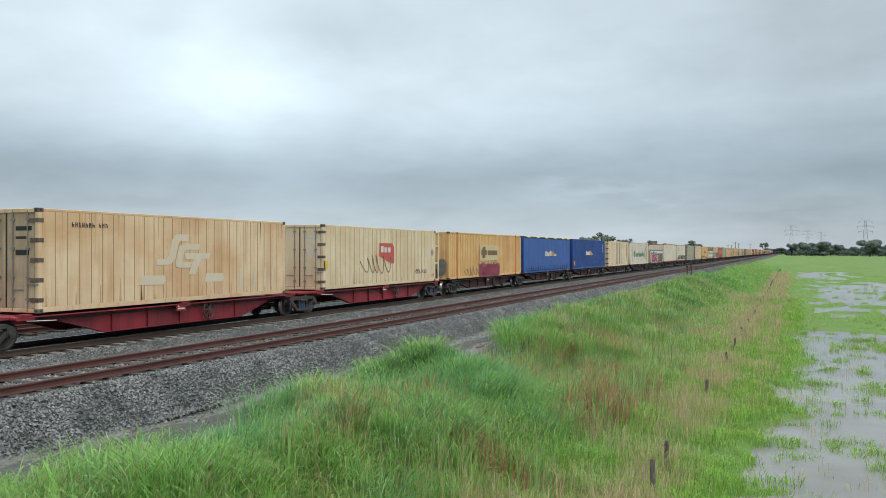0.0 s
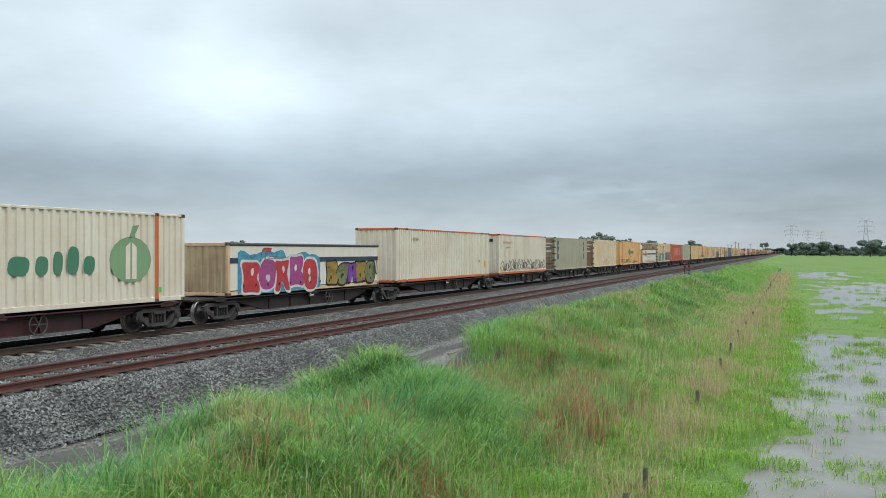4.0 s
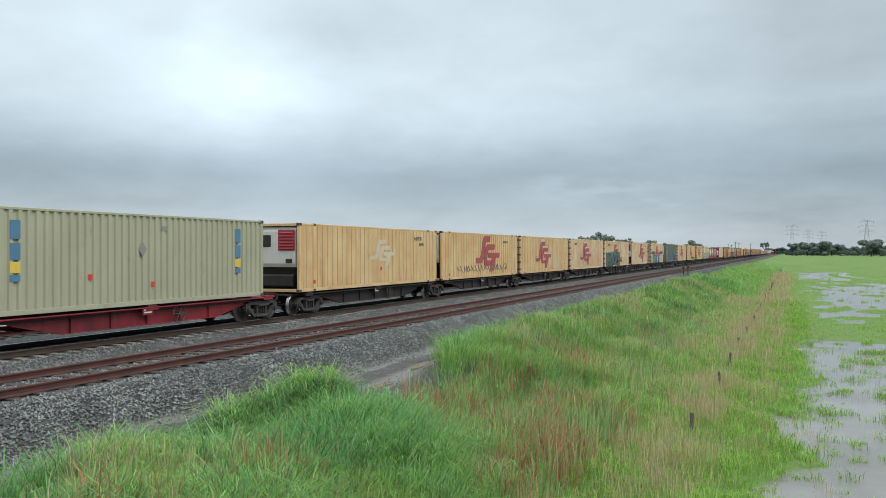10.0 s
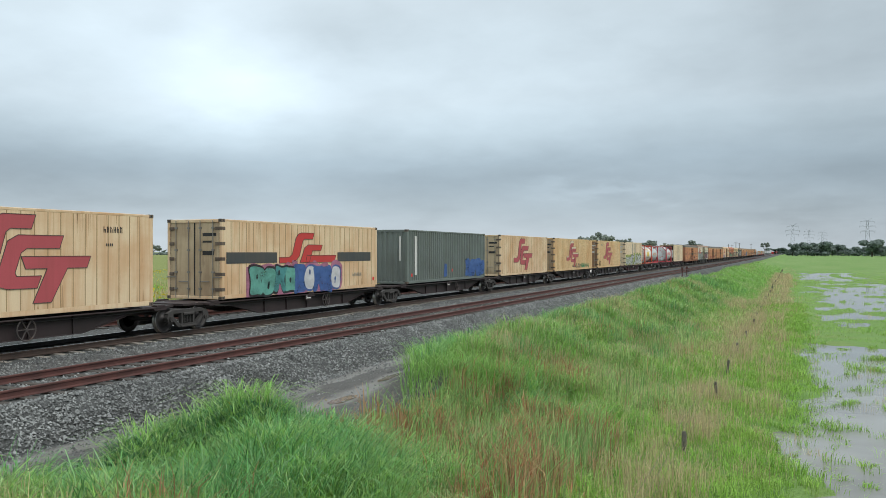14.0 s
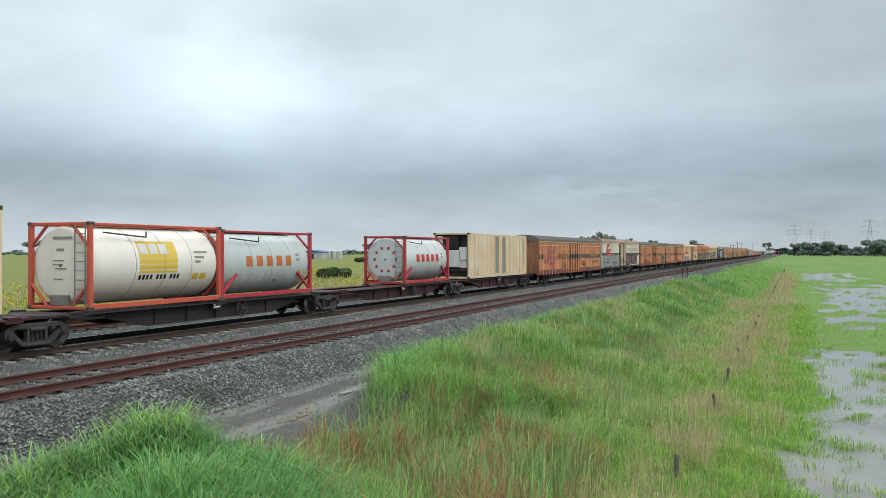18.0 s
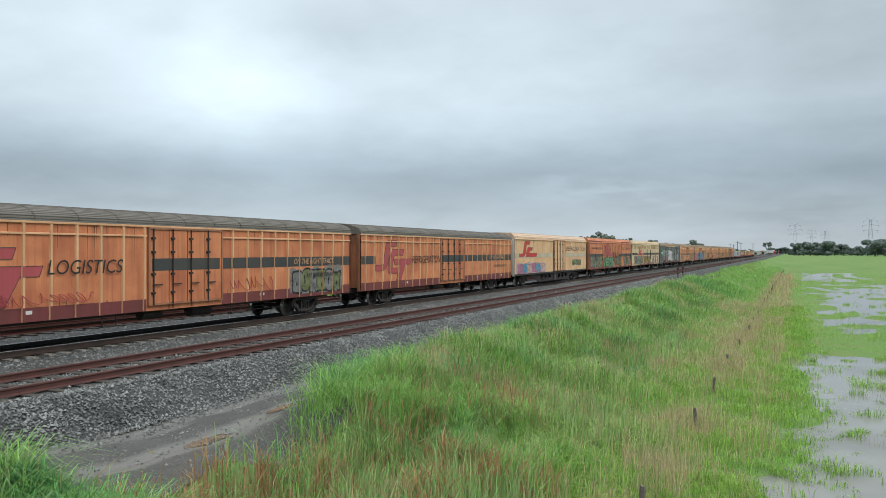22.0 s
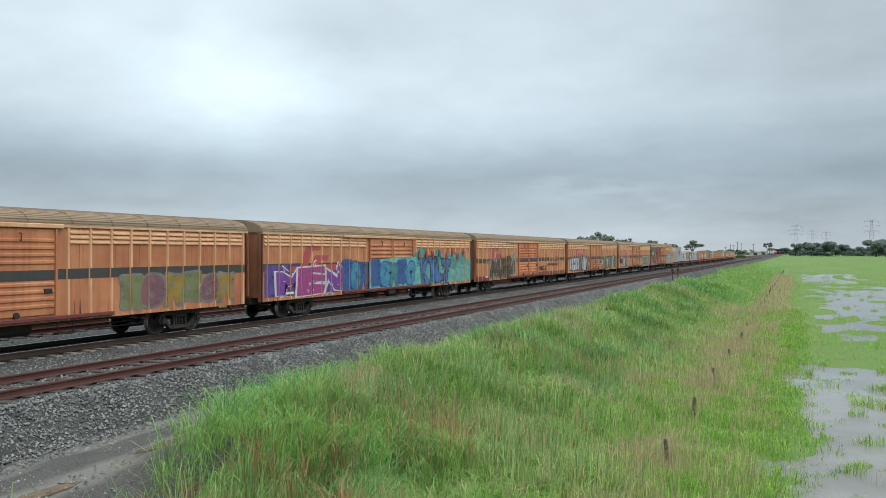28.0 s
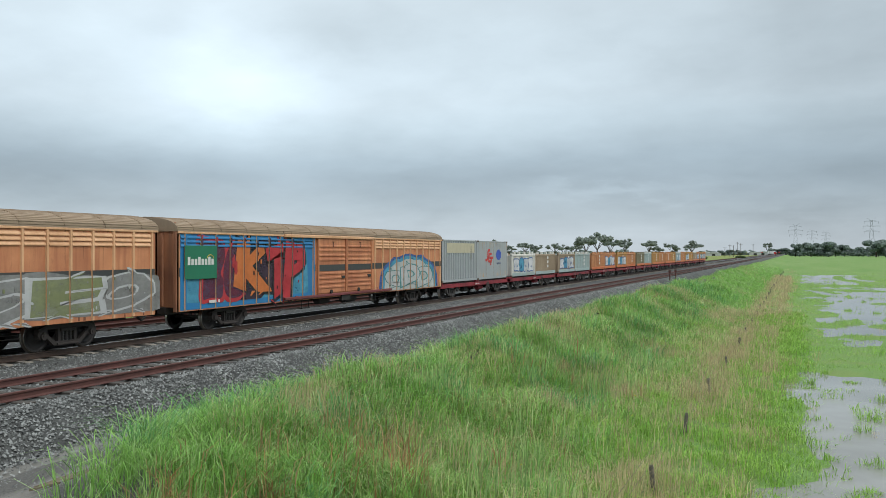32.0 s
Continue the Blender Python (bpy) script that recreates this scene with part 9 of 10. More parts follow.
def smooth_refrigerator(i, label, wall, roof, band_mat):
    """Smooth-sided vans on a deep underframe with oval openings."""
    s = 525.87 + VAN_PITCH * i - (0.0 if i != 4 else 0.2)
    v = van_shell(s, label, wall, roof, MACHINE_WHITE if i == 4 else VAN_WHITE, flat_roof=True, group="smooth refrigerated vans")
    me = Shape()
    zs = [(-8.2, 0.86), (-6.9, 0.80), (-4.6, 0.25), (4.6, 0.25), (6.9, 0.80), (8.2, 0.86)]
    oval = [(y, 0.56) for y in (-3.6, -2.4, -1.2, 1.9, 3.1, 4.2)]
    cols = sorted([-6.9, -4.6, 4.6, 6.9] + [y + d for y, _ in oval for d in (-0.42, 0.42)])

    def low(y):
        return float(np.interp(y, [p[0] for p in zs], [p[1] for p in zs]))

    x0, x1 = 1.18, 1.21
    for a, b in zip([-8.2] + cols, cols + [8.2]):
        mid = (a + b) / 2
        hole = any(abs(mid - y) < 0.3 for y, _ in oval)
        if not hole:
            me.prism([(a, low(a)), (b, low(b)), (b, 0.88), (a, 0.88)], 0, x0, x1)
        else:
            k = 6
            for j in range(2 * k):
                t0, t1 = math.pi * j / k, math.pi * (j + 1) / k
                ry, rz = 0.40, 0.20
                p, q = (mid + ry * math.cos(t0), 0.56 + rz * math.sin(t0)), (mid + ry * math.cos(t1), 0.56 + rz * math.sin(t1))
                zz = 0.88 if math.sin((t0 + t1) / 2) > 0 else low(mid)
                me.prism([p, q, (q[0], zz), (p[0], zz)], 0, x0, x1)
            me.box(x0, x1, a, mid - 0.40, low(mid), 0.88).box(x0, x1, mid + 0.40, b, low(mid), 0.88)
    part("side_sill", me, FRAME_DARK if i == 4 else STEEL_DARK, v)
    part("sill_flange", Shape().slab(1.1, 1.3, -4.6, 4.6, 0.23, 0.26, 0.006), STEEL_DARK, v)
    part("handbrake_wheel", shared("handwheel_pale", lambda: handwheel_mesh(WHEEL_PALE)), None, v, at=pose(1.26, 0.35, 0.56))
    part("floor_rail", Shape().slab(VAN_HALF - 0.02, VAN_HALF + 0.03, -11.4, 11.4, 0.86, 0.99, 0.01), STEEL_DARK, v)
    plug_doors(v, -2.0 if i == 1 else -0.72, 1.7 if i == 1 else 2.95, VAN_BUFF if i == 1 else VAN_CREAM, STEEL_DARK if i == 1 else VAN_END, 4, 1.05, 3.55)
    a, b = (-2.1, 1.8) if i == 1 else (-0.8, 3.05)
    for y0, y1 in ((-11.3, a), (b, 11.3)):
        part("stripe", Shape().box(PANEL, PANEL + 0.003, y0, y1, 2.18, 2.52), band_mat, v)
    emblem(v, PANEL + 0.002, -10.3 if i == 1 else -10.2, 1.85, 4.6, 1.6, LOGO_BRIGHT, LOGO_EDGE, "sfg")
    lettering("lettering", "REFRIGERATION", 0.40, 7.4, STRIPE_GREY if i == 1 else BAND, v, PANEL + 0.003, 2.9 if i == 1 else 3.7, 2.7, 0.15)
    part("cooling_unit", Shape().slab(-0.75, 0.75, -VAN_LEN / 2 - 0.32, -VAN_LEN / 2 + 0.03, 1.75, 3.3, 0.06), MACHINE_WHITE, v, "white refrigeration unit on the van's end")
    return v


def multi_freighter(i, label, wall, roof):
    v = van_shell(525.87 + VAN_PITCH * i, label, wall, roof, VAN_END, flat_roof=True, group="multi-freighter vans")
    for k in range(6):
        part("end_rung", Shape().slab(-1.25, 1.25, -VAN_LEN / 2 - 0.05, -VAN_LEN / 2 + 0.04, 1.2 + 0.42 * k, 1.26 + 0.42 * k, 0.01), VAN_END, v)
    return v


def louvre_van(i, label, wall=VAN_TAN, roof=ROOF_TAN, y_door=(-2.5, 2.5), emblem_on=True, words="", door_mat=None, sprayed=None):
    """Older vans with close ribs, louvres under the eave and a pair of ridged sliding doors."""
    ribs = cut(RIBS_D, y_door[0] - 0.15, y_door[1] + 0.15)
    v = van_shell(525.87 + VAN_PITCH * i, label, wall, roof, VAN_END, ribs, VAN_RIB if wall is VAN_TAN else wall, 0.085, group="louvred vans")
    louvres(v, ribs, 2.98, 3.40, 3, VAN_RIB if wall is VAN_TAN else wall, y_door[0] - 0.1 if sprayed else -11.3, 11.3, y_door)
    if sprayed:
        louvres(v, ribs, 2.98, 3.40, 3, sprayed, -11.3, y_door[0] - 0.1)
    louvre_doors(v, *y_door, door_mat or wall)
    for a, b in ((-11.3, y_door[0] - 0.1), (y_door[1] + 0.1, 11.3)):
        if wall is VAN_TAN:
            draped_band(v, "stripe", a, b, 1.98, 2.27, BAND, ribs, 0.085)
    if emblem_on:
        emblem(v, PANEL + 0.002, -9.4, 1.55, 4.2, 1.5, LOGO_RED, None, "sfg", ribs=ribs, rib_w=0.085, rise=0.055)
    if words:
        lettering("lettering", words, 0.28, 1.4, BLACK_PAINT, v, PANEL + 0.06, -5.2, 2.0, 0.2)
    part("label", Shape().box(PANEL + 0.056, PANEL + 0.06, -9.8, -9.2, 1.02, 1.12), WHITE_PAINT, v)
    return v, ribs


def build_vans():
    v, ribs = ribbed_refrigerator(0, "rusty orange ribbed refrigerator van with a red emblem and dark stripe", "REFRIGERATION")
    scrawl(v, PANEL + 0.058, -4.4, -2.6, 1.2, 1.9, BLACK_PAINT, 501, 4, 0.012)
    scrawl(v, PANEL + 0.058, 2.6, 4.4, 1.2, 2.0, BLACK_PAINT, 502, 4, 0.012)
    v = smooth_refrigerator(1, "off-white smooth refrigerator van covered in grey and mauve graffiti", VAN_WHITE, ROOF_BROWN, BAND)
    tagging(v, PANEL + 0.006, -10.9, -2.2, 1.02, 2.2, [paint("spray_ash_green", (0.44, 0.46, 0.40), wear=0.4, fade=0.4)], GR_BLACK, 511, 9, GR_SILVER, word="WELDMELT")
    tagging(v, PANEL + 0.006, 1.9, 9.6, 1.05, 2.25, [GR_MAUVE, GR_MAUVE], GR_BLACK, 512, 6)
    scrawl(v, PANEL + 0.064, -1.6, 1.6, 1.3, 1.9, GR_GREY, 513, 5)
    v, ribs = ribbed_refrigerator(2, "rusty orange ribbed van with red emblem, dark stripe and graffiti", "LOGISTICS")
    tagging(v, PANEL + 0.004, 6.6, 10.4, 0.95, 1.95, [GR_GREY, GR_OLIVE], GR_BLACK, 521, 6, GR_GREY, ribs=ribs)
    scrawl(v, PANEL + 0.058, -9.5, -4.0, 1.2, 1.6, LOGO_RED, 522, 9, 0.012)
    scrawl(v, PANEL + 0.058, 2.4, 5.0, 1.2, 1.8, LOGO_RED, 523, 5, 0.012)
    v, ribs = ribbed_refrigerator(3, "rusty orange ribbed refrigerator van with a dark roof and stripe", "REFRIGERATION")
    v = smooth_refrigerator(4, "cream smooth refrigerator van with a red emblem and sprayed pastel clouds", VAN_CREAM, paint("van_roof_peach", (0.68, 0.50, 0.36), (0.56, 0.36, 0.22), 0.2, 0.6), paint("worn_white_stripe", (0.58, 0.51, 0.38), (0.42, 0.34, 0.22), 0.2, 0.6))
    tagging(v, PANEL + 0.006, -10.6, -3.4, 1.0, 1.75, [GR_PINK, GR_SKY, paint("spray_peach", (0.66, 0.46, 0.36), wear=0.3, fade=0.55)], GR_PINK, 531, 6, paint("spray_cloud", (0.62, 0.52, 0.50), wear=0.3, fade=0.55))
    part("paint_band", Shape().box(PANEL, PANEL + 0.004, -10.6, -3.0, 1.0, 1.2), GR_PURPLE, v)
    tagging(v, PANEL + 0.004, 5.8, 9.2, 1.4, 1.95, [GR_OLIVE], GR_GREY, 532, 6)
    # orange multi-freighter
    v = multi_freighter(5, "orange fluted multi-freighter van with red emblem, dark lettering and graffiti", VAN_ORANGE, VAN_ORANGE)
    dark_flute = paint("flute_brown", (0.44, 0.155, 0.06), (0.30, 0.10, 0.045), 0.3, 0.6)
    for k in range(12):
        y = -5.0 + 0.86 * k
        part("flute", Shape().prism([(VAN_HALF, y), (VAN_HALF + 0.03, y + 0.03), (VAN_HALF + 0.03, y + 0.4), (VAN_HALF, y + 0.43)], 2, 1.0, 3.35), dark_flute, v)
    for a in (-11.3, -8.3, 5.3, 8.35):
        d = part("door", Shape().slab(VAN_HALF + 0.01, VAN_HALF + 0.06, a + 0.02, a + 2.95, 0.95, 3.62, 0.015), VAN_ORANGE, v)
        part("hood", Shape().prism([(VAN_HALF + 0.06, 3.4), (VAN_HALF + 0.07, 3.4), (VAN_HALF + 0.02, 3.75), (VAN_HALF, 3.75)], 1, a + 0.05, a + 2.9), SKIRT, d)
        part("latch", Shape().slab(VAN_HALF + 0.06, VAN_HALF + 0.12, a + 2.7, a + 2.85, 1.7, 2.4, 0.01), STEEL_DARK, d)
    part("door_rail", Shape().slab(VAN_HALF, VAN_HALF + 0.12, -11.4, 11.4, 0.84, 0.95, 0.015), SKIRT, v)
    X = PANEL + 0.032
    emblem(v, X, -4.9, 1.75, 5.4, 1.7, LOGO_RED, LOGO_EDGE, "sfg")
    lettering("lettering", "RAIL", 0.72, 3.2, BLACK_PAINT, v, X, 0.55, 1.85, 0.2)
    for a, b in ((-11.2, -5.3), (5.35, 11.3)):
        part("stripe", Shape().box(PANEL + 0.06, PANEL + 0.063, a, b, 2.08, 2.4), BAND, v)
    part("stripe", Shape().box(X, X + 0.002, 4.0, 5.25, 2.08, 2.4), BAND, v)
    lettering("lettering", "MULTI-FREIGHTER", 0.26, 5.0, BLACK_PAINT, v, PANEL + 0.062, 5.87, 2.86, 0.2)
    bars(v, PANEL + 0.06, -10.4, 2.86, 5.0, 0.22, BLACK_PAINT, 22, 0.06)
    tagging(v, X + 0.003, -5.0, 1.2, 0.96, 2.0, [paint("spray_sage", (0.17, 0.36, 0.20), wear=0.4, fade=0.4)], GR_BLACK, 541, 5, word="VEER")
    tagging(v, X + 0.003, 1.6, 5.2, 1.0, 2.0, [GR_GREY, GR_OLIVE], BAND, 542, 4, word="GOSK")
    tagging(v, PANEL + 0.064, 6.8, 11.2, 0.98, 2.15, [GR_GREY, GR_OLIVE, GR_GREY], BAND, 543, 4, word="UKO")
    tagging(v, PANEL + 0.064, -10.9, -5.5, 0.98, 2.15, [GR_GREY, GR_OLIVE], BAND, 544, 6)
    # buff multi-freighter
    v = multi_freighter(6, "buff van with small square panels, dark stripe and faded graffiti", VAN_BUFF, VAN_BUFF)
    pane = Shape().slab(0, 0.03, -0.22, 0.22, 3.0, 3.42, 0.01).mesh("square_panel", paint("panel_tan", (0.44, 0.31, 0.16), wear=0.5))
    for y in [-10.6 + 1.05 * k for k in range(8)] + [-2.2, -1.1, 0.9, 2.0] + [4.2 + 1.05 * k for k in range(7)]:
        part("square_panel", pane, None, v, at=pose(VAN_HALF + (0.045 if -2.76 < y < 3.3 else 0.0), y, 0))
    for a in (-2.76, 0.31):
        d = part("door", Shape().slab(VAN_HALF + 0.005, VAN_HALF + 0.045, a, a + 3.0, 0.98, 3.6, 0.015), VAN_BUFF, v)
        part("latch", Shape().slab(VAN_HALF + 0.045, VAN_HALF + 0.11, a + 2.75, a + 2.9, 1.6, 2.9, 0.01), STEEL_DARK, d)
    part("door_rail", Shape().slab(VAN_HALF, VAN_HALF + 0.12, -5.5, 6.0, 0.84, 0.95, 0.015), SKIRT, v)
    for a, b, l in ((-10.9, -7.2, 0.0), (-2.7, 3.3, 0.045), (3.4, 11.3, 0.0), (-3.2, -2.8, 0.0)):
        part("stripe", Shape().box(PANEL + l, PANEL + l + 0.003, a, b, 2.18, 2.46), BAND, v)
    emblem(v, PANEL + 0.002, -7.1, 1.75, 4.1, 1.5, LOGO_BRIGHT, LOGO_EDGE, "sfg")
    tagging(v, PANEL + 0.006, -9.4, -3.2, 0.95, 2.05, [GR_OLIVE, GR_MAUVE, GR_TEAL, GR_GOLD], GR_GREY, 551, 6)
    tagging(v, PANEL + 0.05, -2.6, 3.2, 1.0, 2.05, [GR_GOLD, GR_OLIVE], GR_MAUVE, 552, 6)
    tagging(v, PANEL + 0.006, 4.0, 10.8, 1.0, 2.0, [VAN_BUFF, GR_GREY], GR_MAUVE, 553, 6)
    scrawl(v, PANEL + 0.004, -10.8, -9.4, 2.2, 2.45, BAND, 554, 4, 0.012)
    # grey louvre van with the green advertising board
    v, ribs = louvre_van(7, "dark grey louvred van with white sprayed letters and a green sign", VAN_GREY, ROOF_TAN, (-2.9, 5.4), False)
    for k, (a, b) in enumerate(((-8.2, -3.0), (5.6, 11.0))):
        tagging(v, PANEL + 0.004, a, b, 0.98, 3.2, [GR_WHITE, GR_SILVER, GR_GREY], GR_BLACK, 561 + k, 5, ribs=ribs, rib_w=0.085, rise=0.055)
    tagging(v, VAN_HALF + 0.09, -2.8, 2.0, 1.0, 2.9, [GR_WHITE, GR_SILVER], GR_BLACK, 563, 4)
    for k in range(5):
        decal("red_drip", [(-8.0 + 1.6 * k, 1.0), (-7.7 + 1.6 * k, 1.0), (-7.75 + 1.6 * k, 2.0), (-7.95 + 1.6 * k, 1.8)], PANEL + 0.07, GR_RED, v)
    advert(v, -10.45, -8.62, 1.8, 2.95)
    # the tan louvre vans
    v, ribs = louvre_van(8, "rusty tan louvred van with silver graffiti on lime and mauve", words="RAIL")
    R = dict(ribs=ribs, rib_w=0.085, rise=0.055)
    tagging(v, PANEL + 0.006, -10.5, -6.3, 1.0, 2.22, [GR_SILVER, GR_GREY], GR_BLACK, 571, 4, GR_OLIVE, **R)
    tagging(v, PANEL + 0.004, 5.0, 10.6, 0.98, 2.1, [GR_OLIVE, GR_MAUVE, GR_GOLD], GR_GREY, 572, 6, **R)
    v, ribs = louvre_van(9, "tan louvred van covered in purple, blue and turquoise graffiti")
    part("mint_field", draped_shape([(-2.6, 0.95), (11.2, 0.95), (11.2, 2.3), (9.0, 2.45), (6.0, 2.2), (3.5, 2.45), (1.0, 2.5), (-2.6, 2.3)], ribs, VAN_HALF + 0.004, [(-2.6, 2.6, 0.09)]), TURQUOISE, v)
    cloud = Shape()
    for k in range(10):
        cy, r = 3.0 + 0.78 * k, 0.42 + 0.16 * math.sin(2.1 * k)
        disc = [(cy + 1.25 * r * math.cos(2 * math.pi * j / 14), 2.3 + 0.12 * math.sin(1.7 * k) + r * math.sin(2 * math.pi * j / 14)) for j in range(14)]
        for piece, up in draped(disc, ribs, 0.085, 0.055):
            cloud.prism(piece, 0, VAN_HALF + 0.004 + up, VAN_HALF + 0.0075 + up + 0.0002 * k)
    part("sprayed_cloud", cloud, paint("spray_jade", (0.10, 0.42, 0.38), wear=0.3, fade=0.55), v)
    for k in range(8):
        cy, cz = 3.2 + 0.95 * k, 2.45 + 0.15 * math.sin(3 * k)
        decal("red_splash", rounded([(cy, cz), (cy + 0.16, cz - 0.1), (cy + 0.3, cz + 0.1), (cy + 0.2, cz + 0.4), (cy + 0.05, cz + 0.3)]), VAN_HALF + 0.064, GR_RED, v)
    part("violet_field", draped_shape([(-11.2, 0.95), (-5.0, 0.95), (-5.0, 1.9), (-9.0, 2.25), (-11.2, 2.2)], ribs, VAN_HALF + 0.004), paint("spray_violet", (0.14, 0.09, 0.36), wear=0.3, fade=0.55), v)
    tagging(v, PANEL + 0.006, -10.2, -5.2, 0.95, 2.2, [GR_PURPLE, GR_MAGENTA], GR_WHITE, 581, 5, word="MEN", **R)
    tagging(v, PANEL + 0.008, -5.0, -2.6, 0.95, 2.3, [GR_BLUE, GR_SKY], GR_BLUE, 582, 3, **R)
    tagging(v, VAN_HALF + 0.092, -2.4, 2.6, 1.0, 2.3, [GR_BLUE, GR_SKY, GR_TEAL], GR_BLUE, 583, 5)
    tagging(v, PANEL + 0.008, 3.7, 7.7, 0.9, 2.42, [paint("spray_cornflower", (0.10, 0.24, 0.58), wear=0.3, fade=0.55)], GR_BLACK, 584, 4, word="KTLT", **R)
    v, ribs = louvre_van(10, "tan louvred van with brown-grey graffiti and maroon door rail", door_mat=VAN_ORANGE)
    ash = paint("spray_ash", (0.40, 0.41, 0.39), rust=0.05, wear=0.4, fade=0.55)
    umber = paint("spray_umber", (0.14, 0.12, 0.08), wear=0.4, fade=0.55)
    part("sprayed_cloud", draped_shape(rounded([(-4.8, 0.98), (-3.0, 0.98), (-2.85, 1.5), (-2.95, 2.45), (-3.3, 2.75), (-3.8, 2.6), (-4.0, 2.05), (-4.6, 1.75)]), ribs, VAN_HALF + 0.004), ash, v)
    part("graffiti_figure", draped_shape(rounded([(-4.7, 1.1), (-3.2, 1.1), (-3.25, 1.9), (-3.4, 2.3), (-3.75, 2.2), (-3.85, 1.75), (-4.5, 1.6)]), ribs, VAN_HALF + 0.008), umber, v)
    tagging(v, PANEL + 0.010, -8.5, -4.5, 0.95, 2.22, [umber], GR_BLACK, 591, 5, ash, word="PAUSE", **R)
    lettering("lettering", "ON THE RIGHT", 0.24, 2.4, VAN_RIB, v, PANEL + 0.062, 5.9, 2.05, 0.2)
    lettering("lettering", "TRACK", 0.24, 1.0, LOGO_BRIGHT, v, PANEL + 0.062, 8.4, 2.05, 0.2)
    bars(v, PANEL + 0.06, 5.4, 1.6, 3.7, 0.2, BLACK_PAINT, 20, 0.06)
    scrawl(v, PANEL + 0.06, 2.7, 5.0, 1.2, 1.7, BAND, 592, 6, 0.014)
    draped_band(v, "skirt", 2.7, 11.3, VAN_FOOT, 1.12, SKIRT, ribs, 0.085, lift=0.002)
    draped_band(v, "skirt", -11.3, -8.9, VAN_FOOT, 1.12, SKIRT, ribs, 0.085, lift=0.002)
    v, ribs = louvre_van(11, "tan louvred van with white and grey graffiti letters along its side")
    tagging(v, PANEL + 0.006, -10.6, -7.2, 0.95, 2.25, [GR_SILVER, GR_WHITE], GR_BLACK, 601, 3, GR_MAUVE, **R)
    tagging(v, PANEL + 0.006, -7.0, -2.8, 1.0, 2.25, [GR_GREY, GR_SILVER], GR_BLACK, 602, 5, word="WIC", **R)
    tagging(v, PANEL + 0.006, 3.0, 10.6, 1.0, 2.15, [GR_SILVER, GR_GREY], GR_BLACK, 603, 8, GR_GREEN, word="MKTHIO", **R)
    v, ribs = louvre_van(12, "tan louvred van with bold silver and black graffiti letters", words="RAIL")
    tagging(v, PANEL + 0.006, -9.9, -5.2, 0.95, 2.15, [GR_SILVER, GR_SILVER], GR_BLACK, 611, 5, GR_MAUVE, GR_WHITE, word="DIWS", **R)
    tagging(v, PANEL + 0.004, 4.7, 10.9, 0.95, 2.1, [GR_GREY, GR_OLIVE, GR_GREY], GR_SILVER, 612, 5, GR_GREY, word="DEO", **R)
    scrawl(v, PANEL + 0.06, -10.9, -9.9, 1.4, 2.0, BLACK_PAINT, 613, 3, 0.014)
    tagging(v, VAN_HALF + 0.092, -2.4, 1.9, 1.05, 1.85, [VAN_TAN], BAND, 614, 4)
    deep_blue = paint("spray_ultramarine", (0.02, 0.19, 0.42), wear=0.35)
    v, ribs = louvre_van(13, "tan louvred van with blue and red graffiti and green sign", emblem_on=False, sprayed=deep_blue)
    part("blue_field", draped_shape([(-11.25, 0.84), (-2.7, 0.84), (-2.7, 3.42), (-11.25, 3.42)], ribs, VAN_HALF + 0.004), deep_blue, v)
    part("cyan_field", draped_shape([(-11.0, 1.1), (-9.8, 1.0), (-3.2, 1.1), (-3.3, 2.9), (-6.0, 3.3), (-10.0, 3.2), (-10.9, 2.7)], ribs, VAN_HALF + 0.007), GR_SKY, v)
    tagging(v, PANEL + 0.009, -10.2, -7.6, 0.98, 3.3, [paint("spray_plum", (0.09, 0.04, 0.08), wear=0.3, fade=0.55)], GR_RED, 621, 2, **R)
    tagging(v, PANEL + 0.011, -8.0, -6.0, 1.05, 3.15, [GR_ORANGE], GR_BLACK, 622, 2, paint("spray_aubergine", (0.05, 0.03, 0.05), wear=0.3, fade=0.55), word="K", **R)
    tagging(v, PANEL + 0.016, -6.1, -3.7, 0.98, 3.3, [GR_RED], GR_BLACK, 623, 2, word="TP", **R)
    for grow, lift, m in ((1.0, 0.004, GR_BLUE), (0.93, 0.0065, GR_SKY), (0.84, 0.009, paint("spray_pearl", (0.52, 0.54, 0.52), wear=0.4, fade=0.25))):
        dome = [(3.4 + 3.6 * (1 - grow), 0.84), (10.8 - 3.6 * (1 - grow), 0.84)] + [(7.1 + 3.7 * grow * math.cos(math.pi * k / 16), 0.95 + 1.75 * grow * math.sin(math.pi * k / 16) ** 0.7 * (1 + 0.04 * math.sin(2.4 * k))) for k in range(17)]
        part("graffiti", draped_shape(dome, ribs, VAN_HALF + lift), m, v, "domed white graffiti piece with a blue edge")
    tagging(v, PANEL + 0.010, 4.4, 9.8, 1.0, 2.1, [GR_SILVER], GR_TEAL, 624, 3, word="ODD", **R)
    advert(v, -11.1, -9.4, 1.88, 3.03)


def draped_shape(poly, ribs, x, raised=()):
    g = Shape()
    for piece, up in draped(poly, ribs, 0.085, 0.055):
        mid = sum(p[0] for p in piece) / len(piece)
        for a, b, h in raised:
            if a < mid < b:
                up = h
        g.prism(piece, 0, x + up, x + up + 0.002)
    return g


